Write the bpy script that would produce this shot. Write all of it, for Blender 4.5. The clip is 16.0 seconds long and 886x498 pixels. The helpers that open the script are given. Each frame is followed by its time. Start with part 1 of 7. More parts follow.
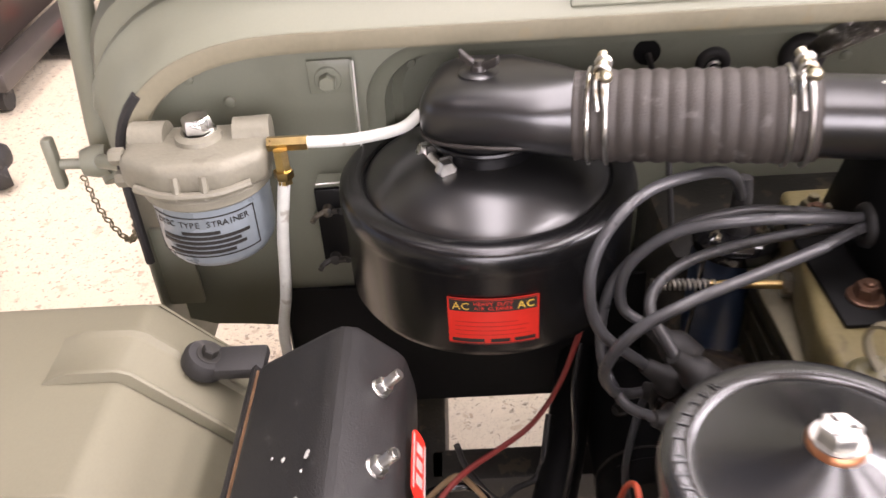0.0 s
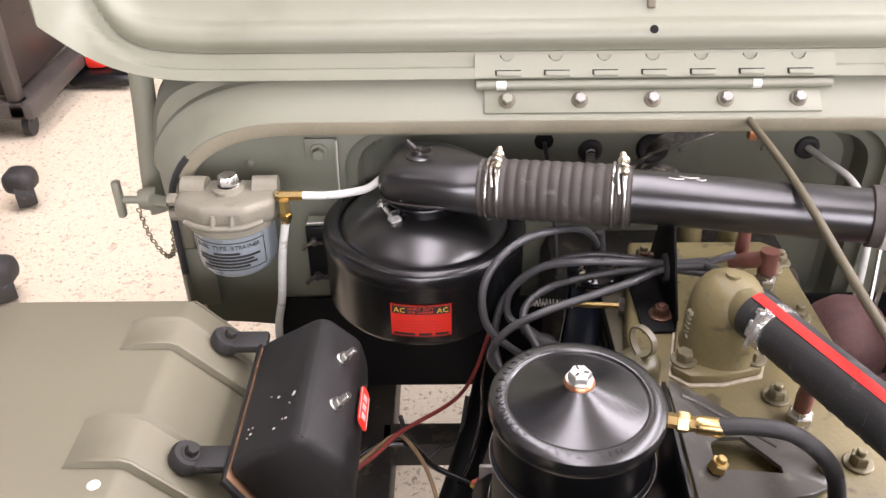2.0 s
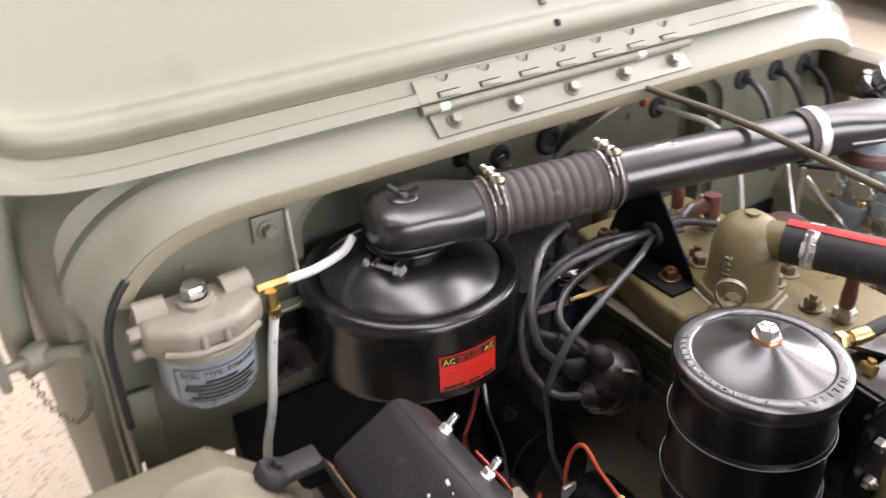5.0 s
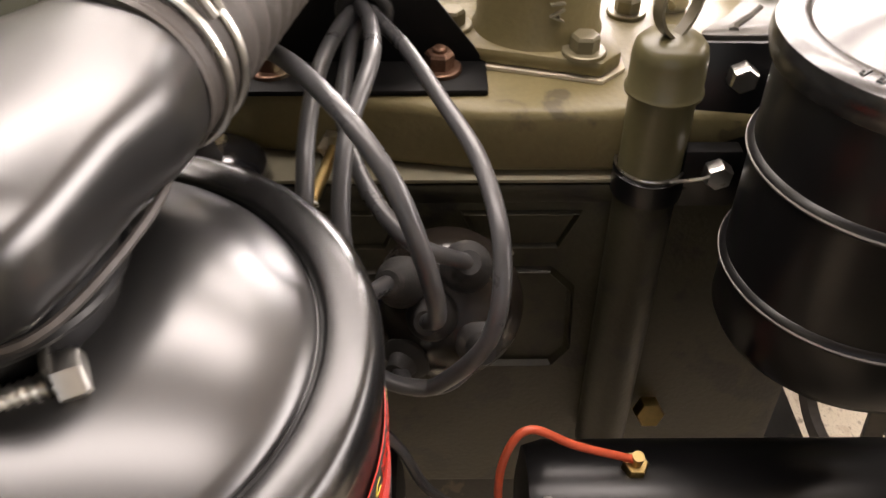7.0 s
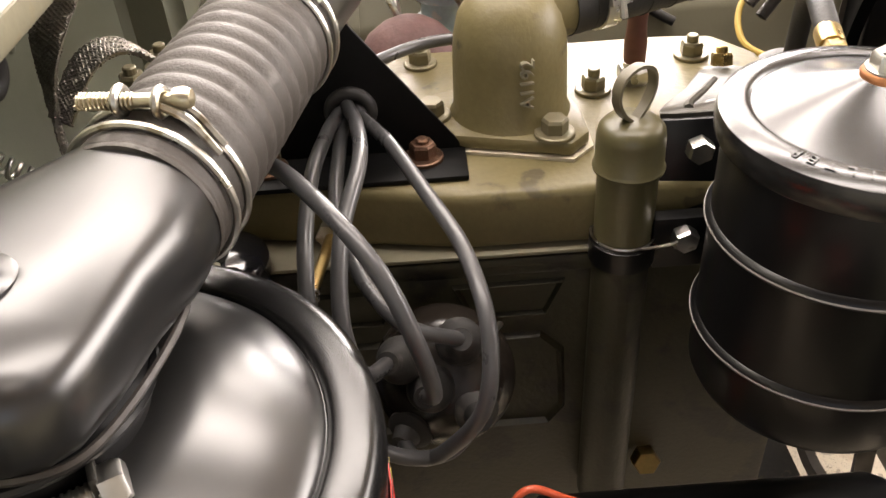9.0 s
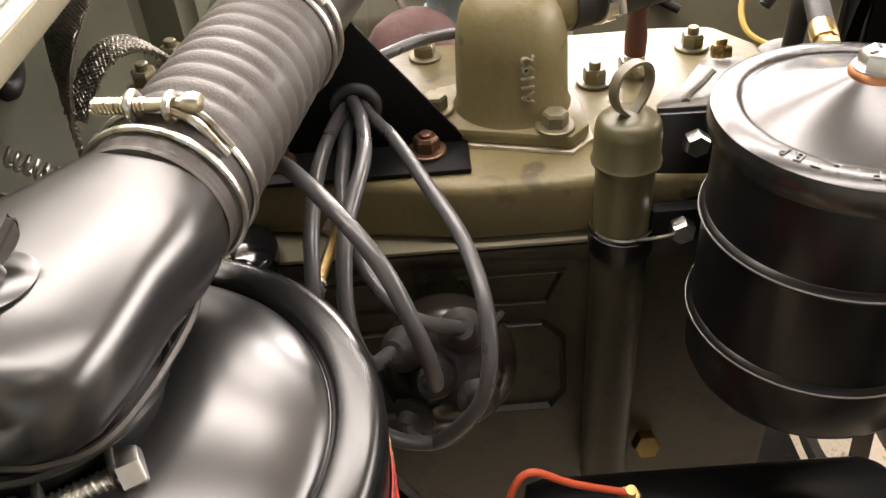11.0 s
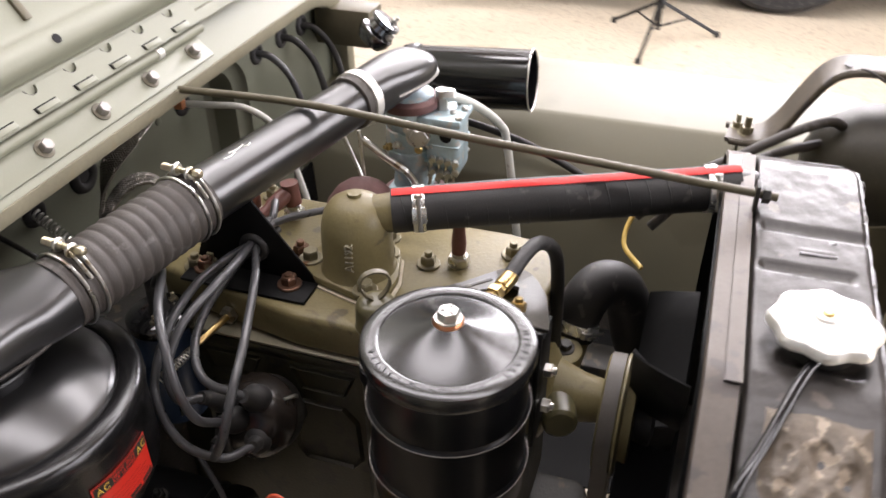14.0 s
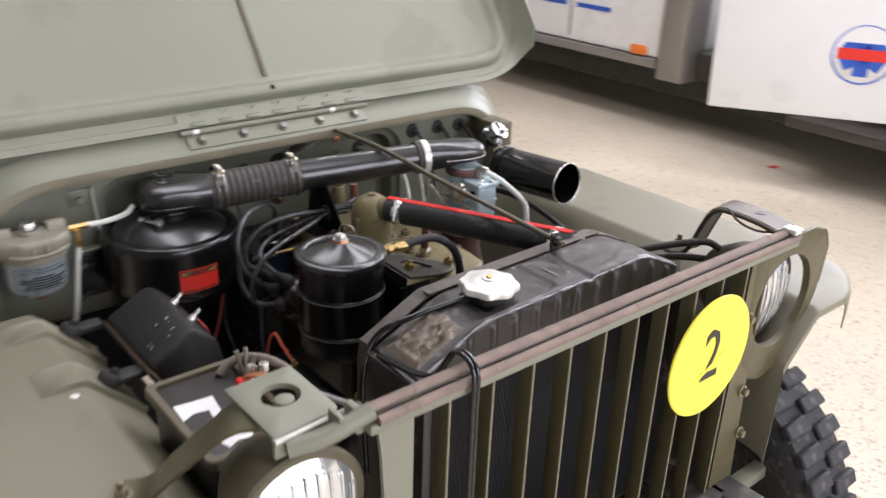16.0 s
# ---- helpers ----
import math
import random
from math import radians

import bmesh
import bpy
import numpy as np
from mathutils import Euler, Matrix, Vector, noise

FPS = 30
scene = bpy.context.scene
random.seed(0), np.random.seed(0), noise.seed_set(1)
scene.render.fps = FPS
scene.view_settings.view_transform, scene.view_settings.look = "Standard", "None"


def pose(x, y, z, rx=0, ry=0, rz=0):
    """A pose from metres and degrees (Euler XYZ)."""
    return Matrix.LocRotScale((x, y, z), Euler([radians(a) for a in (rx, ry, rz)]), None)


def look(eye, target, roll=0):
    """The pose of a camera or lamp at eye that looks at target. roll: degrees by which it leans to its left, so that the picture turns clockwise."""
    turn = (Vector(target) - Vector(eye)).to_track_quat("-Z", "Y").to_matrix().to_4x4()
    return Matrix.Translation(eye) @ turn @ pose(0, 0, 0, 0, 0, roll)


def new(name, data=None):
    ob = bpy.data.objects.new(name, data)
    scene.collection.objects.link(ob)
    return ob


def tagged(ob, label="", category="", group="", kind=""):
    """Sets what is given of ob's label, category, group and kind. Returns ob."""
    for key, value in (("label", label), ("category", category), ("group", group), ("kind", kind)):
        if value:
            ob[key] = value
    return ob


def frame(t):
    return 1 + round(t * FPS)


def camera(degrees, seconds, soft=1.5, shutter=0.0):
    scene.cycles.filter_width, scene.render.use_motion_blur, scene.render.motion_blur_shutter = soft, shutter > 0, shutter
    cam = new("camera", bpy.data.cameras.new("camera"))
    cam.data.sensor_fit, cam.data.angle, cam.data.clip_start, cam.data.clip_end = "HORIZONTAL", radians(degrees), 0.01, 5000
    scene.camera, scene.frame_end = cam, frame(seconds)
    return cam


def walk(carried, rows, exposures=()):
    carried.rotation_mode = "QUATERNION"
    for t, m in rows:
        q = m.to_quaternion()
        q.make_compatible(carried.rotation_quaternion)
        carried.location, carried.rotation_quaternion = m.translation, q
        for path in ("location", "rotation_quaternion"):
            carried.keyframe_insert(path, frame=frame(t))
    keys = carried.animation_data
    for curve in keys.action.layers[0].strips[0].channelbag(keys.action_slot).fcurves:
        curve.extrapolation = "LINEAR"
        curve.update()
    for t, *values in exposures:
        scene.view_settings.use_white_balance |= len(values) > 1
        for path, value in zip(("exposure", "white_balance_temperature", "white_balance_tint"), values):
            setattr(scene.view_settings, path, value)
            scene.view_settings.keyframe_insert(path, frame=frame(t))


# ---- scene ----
cam = camera(55.1, 16.0, 1.5, 0.5)
PATH = [
    (0, (-0.317, 0.269, 1.272), (-0.364, 1.897, 0.112), -3.9),
    (0.5, (-0.277, 0.151, 1.347), (-0.342, 1.8, 0.217), -2.9),
    (1, (-0.253, 0.049, 1.427), (-0.301, 1.712, 0.316), -1.8),
    (1.5, (-0.258, -0.017, 1.47), (-0.296, 1.648, 0.362), -1.2),
    (2, (-0.261, -0.02, 1.467), (-0.274, 1.648, 0.364), -0.7),
    (2.5, (-0.257, -0.019, 1.463), (-0.269, 1.649, 0.36), -0.6),
    (3, (-0.255, -0.015, 1.461), (-0.255, 1.653, 0.358), -0.9),
    (3.2, (-0.251, -0.005, 1.455), (-0.227, 1.662, 0.35), -1.1),
    (5.3, (-0.738, 0.254, 1.408), (0.376, 1.584, 0.413), -2.6),
    (5.5, (-0.723, 0.323, 1.383), (0.53, 1.513, 0.376), -2.7),
    (5.9, (-0.663, 0.478, 1.318), (0.849, 1.245, 0.258), -1.5),
    (6, (-0.654, 0.526, 1.311), (0.901, 1.166, 0.227), -0.8),
    (6.2, (-0.63, 0.638, 1.272), (0.979, 1.023, 0.148), -0.1),
    (6.5, (-0.578, 0.721, 1.211), (1.03, 0.897, 0.035), 0.3),
    (7, (-0.502, 0.773, 1.111), (1.026, 0.764, -0.179), -0.1),
    (7.5, (-0.475, 0.763, 1.101), (1.07, 0.652, -0.165), -0.9),
    (8, (-0.493, 0.757, 1.147), (1.113, 0.654, -0.04), -2.8),
    (8.5, (-0.51, 0.763, 1.147), (1.102, 0.706, -0.036), -3.5),
    (9, (-0.522, 0.766, 1.153), (1.074, 0.756, -0.053), -4.0),
    (11.3, (-0.532, 0.759, 1.169), (1.039, 0.78, -0.068), -4.9),
    (11.5, (-0.532, 0.762, 1.17), (1.044, 0.777, -0.062), -5.2),
    (12, (-0.547, 0.755, 1.183), (1.015, 0.783, -0.067), -3.7),
    (12.5, (-0.617, 0.73, 1.259), (0.959, 0.785, 0.028), -2.7),
    (13, (-0.698, 0.685, 1.358), (0.9, 0.742, 0.156), -0.6),
    (13.2, (-0.713, 0.639, 1.38), (0.897, 0.712, 0.197), 0.3),
    (13.5, (-0.722, 0.579, 1.407), (0.892, 0.718, 0.235), 0.9),
    (13.8, (-0.703, 0.444, 1.42), (0.895, 0.803, 0.272), 0.3),
    (14, (-0.697, 0.36, 1.426), (0.873, 0.881, 0.301), -0.3),
    (14.2, (-0.714, 0.284, 1.439), (0.837, 0.922, 0.35), -0.5),
    (14.5, (-0.735, 0.172, 1.463), (0.787, 0.952, 0.425), -1.7),
    (15, (-0.813, -0.042, 1.498), (0.705, 0.865, 0.562), -1.9),
    (15.2, (-0.864, -0.152, 1.508), (0.636, 0.825, 0.616), -1.4),
    (15.5, (-0.882, -0.283, 1.531), (0.563, 0.802, 0.674), -0.2),
    (15.8, (-0.892, -0.474, 1.531), (0.412, 0.803, 0.714), 1.7),
    (16, (-0.877, -0.594, 1.546), (0.305, 0.797, 0.729), 2.1),
]
EXPOSURES = [(0, -0.2, 6800, 27), (1.0, -0.4, 6600, 26), (3.2, -0.38, 6560, 25), (6.0, -0.45, 6700, 23), (6.5, -0.4, 7000, 23), (7.0, 0.05, 7500, 21), (7.5, 0.36, 7700, 19), (8.5, 0.08, 7550, 18), (12.0, 0.05, 7450, 18), (13.0, -0.3, 6850, 18), (13.5, -0.45, 6800, 19), (14.5, -0.8, 6500, 20), (15.2, -1.0, 6330, 20), (16.0, -1.25, 6280, 19)]
walk(cam, [(t, look(eye, target, roll)) for t, eye, target, roll in PATH], EXPOSURES)

# ---- light ----
world = bpy.data.worlds.new("world")
scene.world = world
world.use_nodes = True
wn, wl = world.node_tree.nodes, world.node_tree.links
sky = wn.new("ShaderNodeTexSky")
sky.sky_type, sky.sun_disc = "NISHITA", False
sky.sun_elevation, sky.sun_rotation = radians(40), radians(150)
wl.new(sky.outputs["Color"], wn["Background"].inputs["Color"])
wn["Background"].inputs["Strength"].default_value = 0.12


def area_lamp(name, m, sx, sy, watts, colour):
    data = bpy.data.lights.new(name, "AREA")
    data.shape, data.size, data.size_y, data.energy, data.color = "RECTANGLE", sx, sy, watts, colour
    ob = new(name, data)
    ob.matrix_world = m
    return ob


for x, width, watts in ((-0.1, 0.8, 235), (2.5, 1.0, 400), (5.0, 1.2, 420)):
    area_lamp("roof_strip_daylight", pose(x, 1.3, 4.42, 0, 0, 0), width, 6.0, watts, (0.97, 0.98, 0.98))
# unseen fill lamp, added with narrow spread to brighten the west floor
area_lamp("west_floor_fill", pose(-1.9, 1.3, 4.42, 0, 0, 0), 0.8, 5.6, 36, (1.0, 0.95, 0.87)).data.spread = radians(50)
area_lamp("east_window_daylight", look((7.93, 1.5, 3.35), (0, 1.5, 1.6)), 9.0, 1.6, 2000, (0.94, 0.97, 1.0))
area_lamp("front_door_daylight", look((1.2, -5.05, 1.9), (1.2, 0, 1.0)), 6.0, 3.4, 840, (0.96, 0.98, 1.0))
area_lamp("side_door_daylight", look((-5.05, 2.2, 1.9), (0, 2.2, 0.6)), 4.5, 3.4, 18, (1.0, 0.97, 0.94))


# ---- materials ----
def material(name, base, rough=0.5, metal=0.0, var=0.15, scale=9.0, fine=160.0, bump=0.12, second=None, cover=0.0, speck=45.0, coat=0.0, rvar=0.12, spec=0.5):
    """A painted or bare surface: broad tone changes, fine grain, and patches of a second colour (wear, dirt or rust)."""
    m = bpy.data.materials.new(name)
    m.use_nodes = True
    n, l = m.node_tree.nodes, m.node_tree.links
    b = n["Principled BSDF"]
    b.inputs["Metallic"].default_value = metal
    b.inputs["Coat Weight"].default_value = coat
    b.inputs["Specular IOR Level"].default_value = spec
    tc = n.new("ShaderNodeTexCoord")

    def noisy(s, detail):
        t = n.new("ShaderNodeTexNoise")
        t.inputs["Scale"].default_value, t.inputs["Detail"].default_value = s, detail
        l.new(tc.outputs["Object"], t.inputs["Vector"])
        return t.outputs["Fac"]

    big, small = noisy(scale, 5.0), noisy(fine, 3.0)
    mixed = n.new("ShaderNodeMath")
    mixed.operation = "MULTIPLY_ADD"
    l.new(small, mixed.inputs[0])
    mixed.inputs[1].default_value = 0.4
    l.new(big, mixed.inputs[2])
    ramp = n.new("ShaderNodeValToRGB")
    ramp.color_ramp.elements[0].position, ramp.color_ramp.elements[1].position = 0.42, 0.98
    lo = [c * (1 - var) for c in base]
    hi = [min(1, c * (1 + var)) for c in base]
    ramp.color_ramp.elements[0].color, ramp.color_ramp.elements[1].color = (*lo, 1), (*hi, 1)
    l.new(mixed.outputs[0], ramp.inputs["Fac"])
    colour = ramp.outputs["Color"]
    if second and cover > 0:
        patch = noisy(speck, 6.0)
        cut = n.new("ShaderNodeValToRGB")
        cut.color_ramp.elements[0].position, cut.color_ramp.elements[1].position = 0.68 - cover, 0.72 - cover * 0.8
        l.new(patch, cut.inputs["Fac"])
        mix = n.new("ShaderNodeMix")
        mix.data_type = "RGBA"
        l.new(cut.outputs["Color"], mix.inputs["Factor"])
        l.new(colour, mix.inputs["A"])
        mix.inputs["B"].default_value = (*second, 1)
        colour = mix.outputs["Result"]
    l.new(colour, b.inputs["Base Color"])
    rr = n.new("ShaderNodeMapRange")
    rr.inputs["To Min"].default_value, rr.inputs["To Max"].default_value = max(0.03, rough - rvar), min(1, rough + rvar)
    l.new(big, rr.inputs["Value"])
    l.new(rr.outputs["Result"], b.inputs["Roughness"])
    if bump > 0:
        bp = n.new("ShaderNodeBump")
        bp.inputs["Strength"].default_value, bp.inputs["Distance"].default_value = bump, 0.0015
        l.new(small, bp.inputs["Height"])
        l.new(bp.outputs["Normal"], b.inputs["Normal"])
    return m


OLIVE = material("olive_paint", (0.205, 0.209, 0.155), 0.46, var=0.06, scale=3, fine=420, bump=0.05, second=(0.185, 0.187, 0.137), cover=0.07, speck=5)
OLIVE_FENDER = material("olive_paint_fender", (0.176, 0.164, 0.112), 0.5, var=0.08, scale=4, fine=420, bump=0.05, second=(0.155, 0.142, 0.096), cover=0.07, speck=6)
CHROME = material("dulled_chrome", (0.26, 0.26, 0.27), 0.16, metal=1.0, var=0.2, scale=30)
# body olive made darker, so the firewall's shade sits in the paint
OLIVE_IN = material("olive_paint_shaded_firewall", (0.158, 0.165, 0.122), 0.42, var=0.08, scale=4, fine=380, bump=0.05, second=(0.142, 0.148, 0.108), cover=0.06, speck=9)
# worn olive, also used where a highlight is painted on edges and letters
OLIVE_EDGE = material("olive_worn_and_lit_edge", (0.215, 0.195, 0.132), 0.6, var=0.12, scale=20, second=(0.22, 0.19, 0.12), cover=0.05)
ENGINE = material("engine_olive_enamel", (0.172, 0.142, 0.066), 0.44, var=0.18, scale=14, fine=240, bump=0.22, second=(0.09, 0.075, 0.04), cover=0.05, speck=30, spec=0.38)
# dark olive parts, and olive darkened for shade on grille and bracket arm
ENGINE_DARK = material("dark_olive_and_shade", (0.082, 0.072, 0.034), 0.34, var=0.15, scale=30, fine=300, bump=0.06)
BLACK = material("black_satin_paint", (0.0040, 0.0040, 0.0044), 0.30, var=0.25, scale=6, fine=300, bump=0.03, rvar=0.08, spec=0.4)
BLACK_GLOSS = material("black_gloss_paint", (0.008, 0.008, 0.009), 0.14, var=0.2, scale=8, fine=300, bump=0.02, coat=0.3, rvar=0.05)
LID = material("black_lid_paint", (0.009, 0.0088, 0.0088), 0.26, var=0.2, scale=8, fine=320, bump=0.0, rvar=0.03, spec=0.9)
COVER = material("black_sheen_cover_paint", (0.0090, 0.0088, 0.0088), 0.285, var=0.2, scale=7, fine=260, bump=0.0, rvar=0.035, spec=1.0)
CANISTER = material("black_canister_paint", (0.0055, 0.0054, 0.0056), 0.26, var=0.2, scale=7, fine=260, bump=0.0, rvar=0.04, spec=0.62)
CRINKLE = material("black_crinkle_paint", (0.0165, 0.0155, 0.0148), 0.46, var=0.25, scale=12, fine=900, bump=0.45, second=(0.035, 0.033, 0.031), cover=0.05, speck=60, spec=0.4)
RUBBER = material("black_rubber", (0.022, 0.021, 0.020), 0.6, var=0.3, scale=14, fine=500, bump=0.2, second=(0.06, 0.055, 0.05), cover=0.06)
HOSE = material("ribbed_rubber_hose", (0.045, 0.038, 0.032), 0.6, var=0.25, scale=16, fine=600, bump=0.3, second=(0.09, 0.082, 0.074), cover=0.08)
WIRE = material("grey_black_cable", (0.060, 0.060, 0.062), 0.30, var=0.2, scale=30, fine=300, bump=0.06)
SILVER = material("zinc_plated_steel", (0.62, 0.61, 0.57), 0.3, metal=1.0, var=0.15, scale=40, fine=300, bump=0.08, second=(0.35, 0.3, 0.22), cover=0.06)
BRASS = material("brass", (0.55, 0.40, 0.17), 0.3, metal=1.0, var=0.2, scale=40, fine=300, bump=0.08)
COPPER = material("copper_washer", (0.62, 0.27, 0.14), 0.38, metal=1.0, var=0.2, scale=60)
RUST = material("rusty_nut", (0.17, 0.095, 0.062), 0.38, metal=0.75, var=0.35, scale=60, fine=500, bump=0.4, second=(0.3, 0.24, 0.16), cover=0.06)
CAST = material("cast_alloy_grey_beige", (0.205, 0.192, 0.145), 0.5, metal=0.15, var=0.15, scale=20, fine=260, bump=0.3, second=(0.17, 0.155, 0.115), cover=0.05)
CAST_NUT = material("olive_grey_nut", (0.205, 0.18, 0.112), 0.4, metal=0.4, var=0.2, scale=50, second=(0.2, 0.10, 0.05), cover=0.03)
BOWL = material("pale_blue_grey_enamel", (0.25, 0.29, 0.31), 0.3, metal=0.1, var=0.15, scale=14, bump=0.08)
CARB = material("carburettor_zinc", (0.42, 0.54, 0.58), 0.35, metal=0.35, var=0.25, scale=30, bump=0.25, second=(0.55, 0.55, 0.52), cover=0.12)
WHITE_HOSE = material("off_white_hose", (0.58, 0.59, 0.54), 0.5, var=0.1, scale=40, second=(0.4, 0.38, 0.32), cover=0.06)
WHITE = material("white_paint", (0.80, 0.80, 0.79), 0.3, var=0.04, scale=3, fine=120, bump=0.03, second=(0.72, 0.71, 0.69), cover=0.02, speck=6)
CLAMP = material("bright_band_steel", (0.80, 0.79, 0.75), 0.27, metal=0.9, var=0.15, scale=40, fine=300, bump=0.04)
CREAM = material("white_metal_clip", (0.78, 0.77, 0.72), 0.35, metal=0.5, var=0.08, scale=40)
RED = material("red_label", (0.72, 0.035, 0.02), 0.35, var=0.08, scale=30, bump=0.03)
REDRUB = material("red_stripe", (0.58, 0.022, 0.016), 0.5, var=0.2, scale=30, spec=0.25)
REDWIRE = material("red_orange_wire", (0.62, 0.10, 0.045), 0.45, var=0.15, scale=40)
REDBROWN = material("oxblood_plastic", (0.17, 0.068, 0.052), 0.4, var=0.2, scale=30)
YELLOW = material("yellow_paint", (0.88, 0.78, 0.07), 0.4, var=0.06, scale=10, bump=0.05)
INK = material("black_ink", (0.02, 0.018, 0.015), 0.5, var=0.1)
GOLD_INK = material("yellow_lettering", (0.85, 0.62, 0.10), 0.45, var=0.05)
RADI = material("dusty_black_radiator", (0.034, 0.030, 0.027), 0.33, metal=0.1, var=0.35, scale=14, fine=200, bump=0.2, second=(0.105, 0.088, 0.074), cover=0.07, speck=26)
SOLDER = material("lead_solder", (0.24, 0.24, 0.25), 0.5, metal=0.6, var=0.35, scale=60, fine=200, bump=0.6, second=(0.08, 0.075, 0.07), cover=0.12)
WEBBING = material("brown_webbing", (0.21, 0.155, 0.125), 0.8, var=0.3, scale=30, fine=700, bump=0.5, second=(0.13, 0.095, 0.075), cover=0.04)
GASKET = material("pale_gasket", (0.50, 0.44, 0.33), 0.75, var=0.25, scale=60)
ORANGE_GASKET = material("orange_gasket", (0.34, 0.20, 0.11), 0.7, var=0.25, scale=60)
DARKMETAL = material("dark_greasy_metal", (0.030, 0.028, 0.024), 0.5, metal=0.2, var=0.35, scale=14, fine=200, bump=0.3, second=(0.08, 0.065, 0.045), cover=0.1)
TROLLEY = material("dark_trolley_steel", (0.075, 0.064, 0.056), 0.45, metal=0.2, var=0.15, scale=10)
GREYSTEEL = material("grey_trolley_steel", (0.30, 0.28, 0.26), 0.42, metal=0.5, var=0.12, scale=10)
CABINET = material("dark_brown_cabinet", (0.040, 0.030, 0.025), 0.32, var=0.2, scale=6, spec=0.35)
GLASS = material("headlamp_glass", (0.75, 0.78, 0.80), 0.08, metal=0.85, var=0.1, scale=40)
TYRE = material("tyre_rubber", (0.028, 0.028, 0.030), 0.75, var=0.3, scale=8, fine=300, bump=0.3, second=(0.075, 0.07, 0.066), cover=0.12)
ALU = material("polished_wheel", (0.34, 0.32, 0.30), 0.32, metal=0.9, var=0.15, scale=10)
AMBER = material("amber_lens", (0.85, 0.22, 0.03), 0.25, var=0.05)
BLUE = material("blue_emblem", (0.03, 0.10, 0.48), 0.4, var=0.08)
BLUEBODY = material("blue_black_can", (0.020, 0.040, 0.085), 0.35, var=0.2, scale=20)
BRAID = material("braided_strap", (0.34, 0.32, 0.28), 0.32, metal=1.0, var=0.35, scale=200, fine=700, bump=0.3)
PURPLE = material("manifold_oxblood_casting", (0.13, 0.065, 0.06), 0.6, metal=0.2, var=0.3, scale=20, bump=0.35)
YELLOWWIRE = material("mustard_wire", (0.45, 0.30, 0.06), 0.5)
WORN_DARK = material("worn_grey_black_enamel", (0.050, 0.046, 0.038), 0.36, var=0.3, scale=22, fine=240, bump=0.15, second=(0.11, 0.10, 0.075), cover=0.07)
BUCKET_DARK = material("dark_headlight_shell", (0.042, 0.036, 0.022), 0.5, var=0.25, scale=24, bump=0.2, second=(0.07, 0.06, 0.045), cover=0.06)
BATTERY_TOP = material("dull_battery_plastic", (0.030, 0.026, 0.024), 0.5, var=0.3, scale=18, fine=260, bump=0.1, second=(0.06, 0.052, 0.044), cover=0.06)
PALE_LEAD = material("pale_grey_insulation", (0.30, 0.285, 0.27), 0.5, var=0.25, scale=40)
TAPE = material("dusty_tape", (0.15, 0.125, 0.10), 0.7, var=0.35, scale=50, fine=500, bump=0.4, second=(0.06, 0.05, 0.04), cover=0.08)
CAP_BROWN = material("brown_black_moulding", (0.013, 0.010, 0.008), 0.25, var=0.25, scale=30, fine=200, bump=0.06, rvar=0.08)
# grimy olive, darkened further to hold the shade low in the bay
BLOCK = material("grimy_shaded_block", (0.031, 0.028, 0.015), 0.52, var=0.3, scale=14, fine=240, bump=0.3, spec=0.38, second=(0.016, 0.014, 0.010), cover=0.14, speck=22)
RODS = material("dark_olive_rod", (0.105, 0.09, 0.055), 0.45, var=0.15, scale=30)
# black bracket paint, and flat black for holes and painted-in shade
FLATBLACK = material("flat_black_paint_and_shade", (0.0045, 0.0045, 0.0045), 0.55, var=0.3, scale=20, bump=0.08, spec=0.15)
BELT = material("worn_grey_belt", (0.10, 0.088, 0.075), 0.6, var=0.2, scale=30, bump=0.3)
DUSTY = material("dusty_brown_metal", (0.085, 0.068, 0.046), 0.5, metal=0.1, var=0.35, scale=26, fine=240, bump=0.3, second=(0.07, 0.06, 0.052), cover=0.08)
HAMMERED = material("hammered_brown_metal", (0.135, 0.108, 0.080), 0.42, metal=0.15, var=0.4, scale=40, fine=240, bump=0.25, second=(0.30, 0.245, 0.185), cover=0.12, speck=60)
PLATED = material("yellowed_zinc", (0.60, 0.54, 0.40), 0.3, metal=1.0, var=0.2, scale=60, fine=300, bump=0.08)
SHROUD = material("brown_grey_sheet_metal", (0.090, 0.074, 0.060), 0.42, metal=0.2, var=0.25, scale=12, second=(0.06, 0.05, 0.045), cover=0.1)
CORE = material("black_radiator_core", (0.026, 0.026, 0.029), 0.4, var=0.3, scale=30, bump=0.3)
ROOF = material("brown_boarded_ceiling", (0.15, 0.118, 0.088), 0.8, var=0.15, scale=1.5, fine=40, bump=0.2)
WALLS = material("painted_block_wall", (0.16, 0.148, 0.132), 0.8, var=0.08, scale=2, fine=60, bump=0.2)


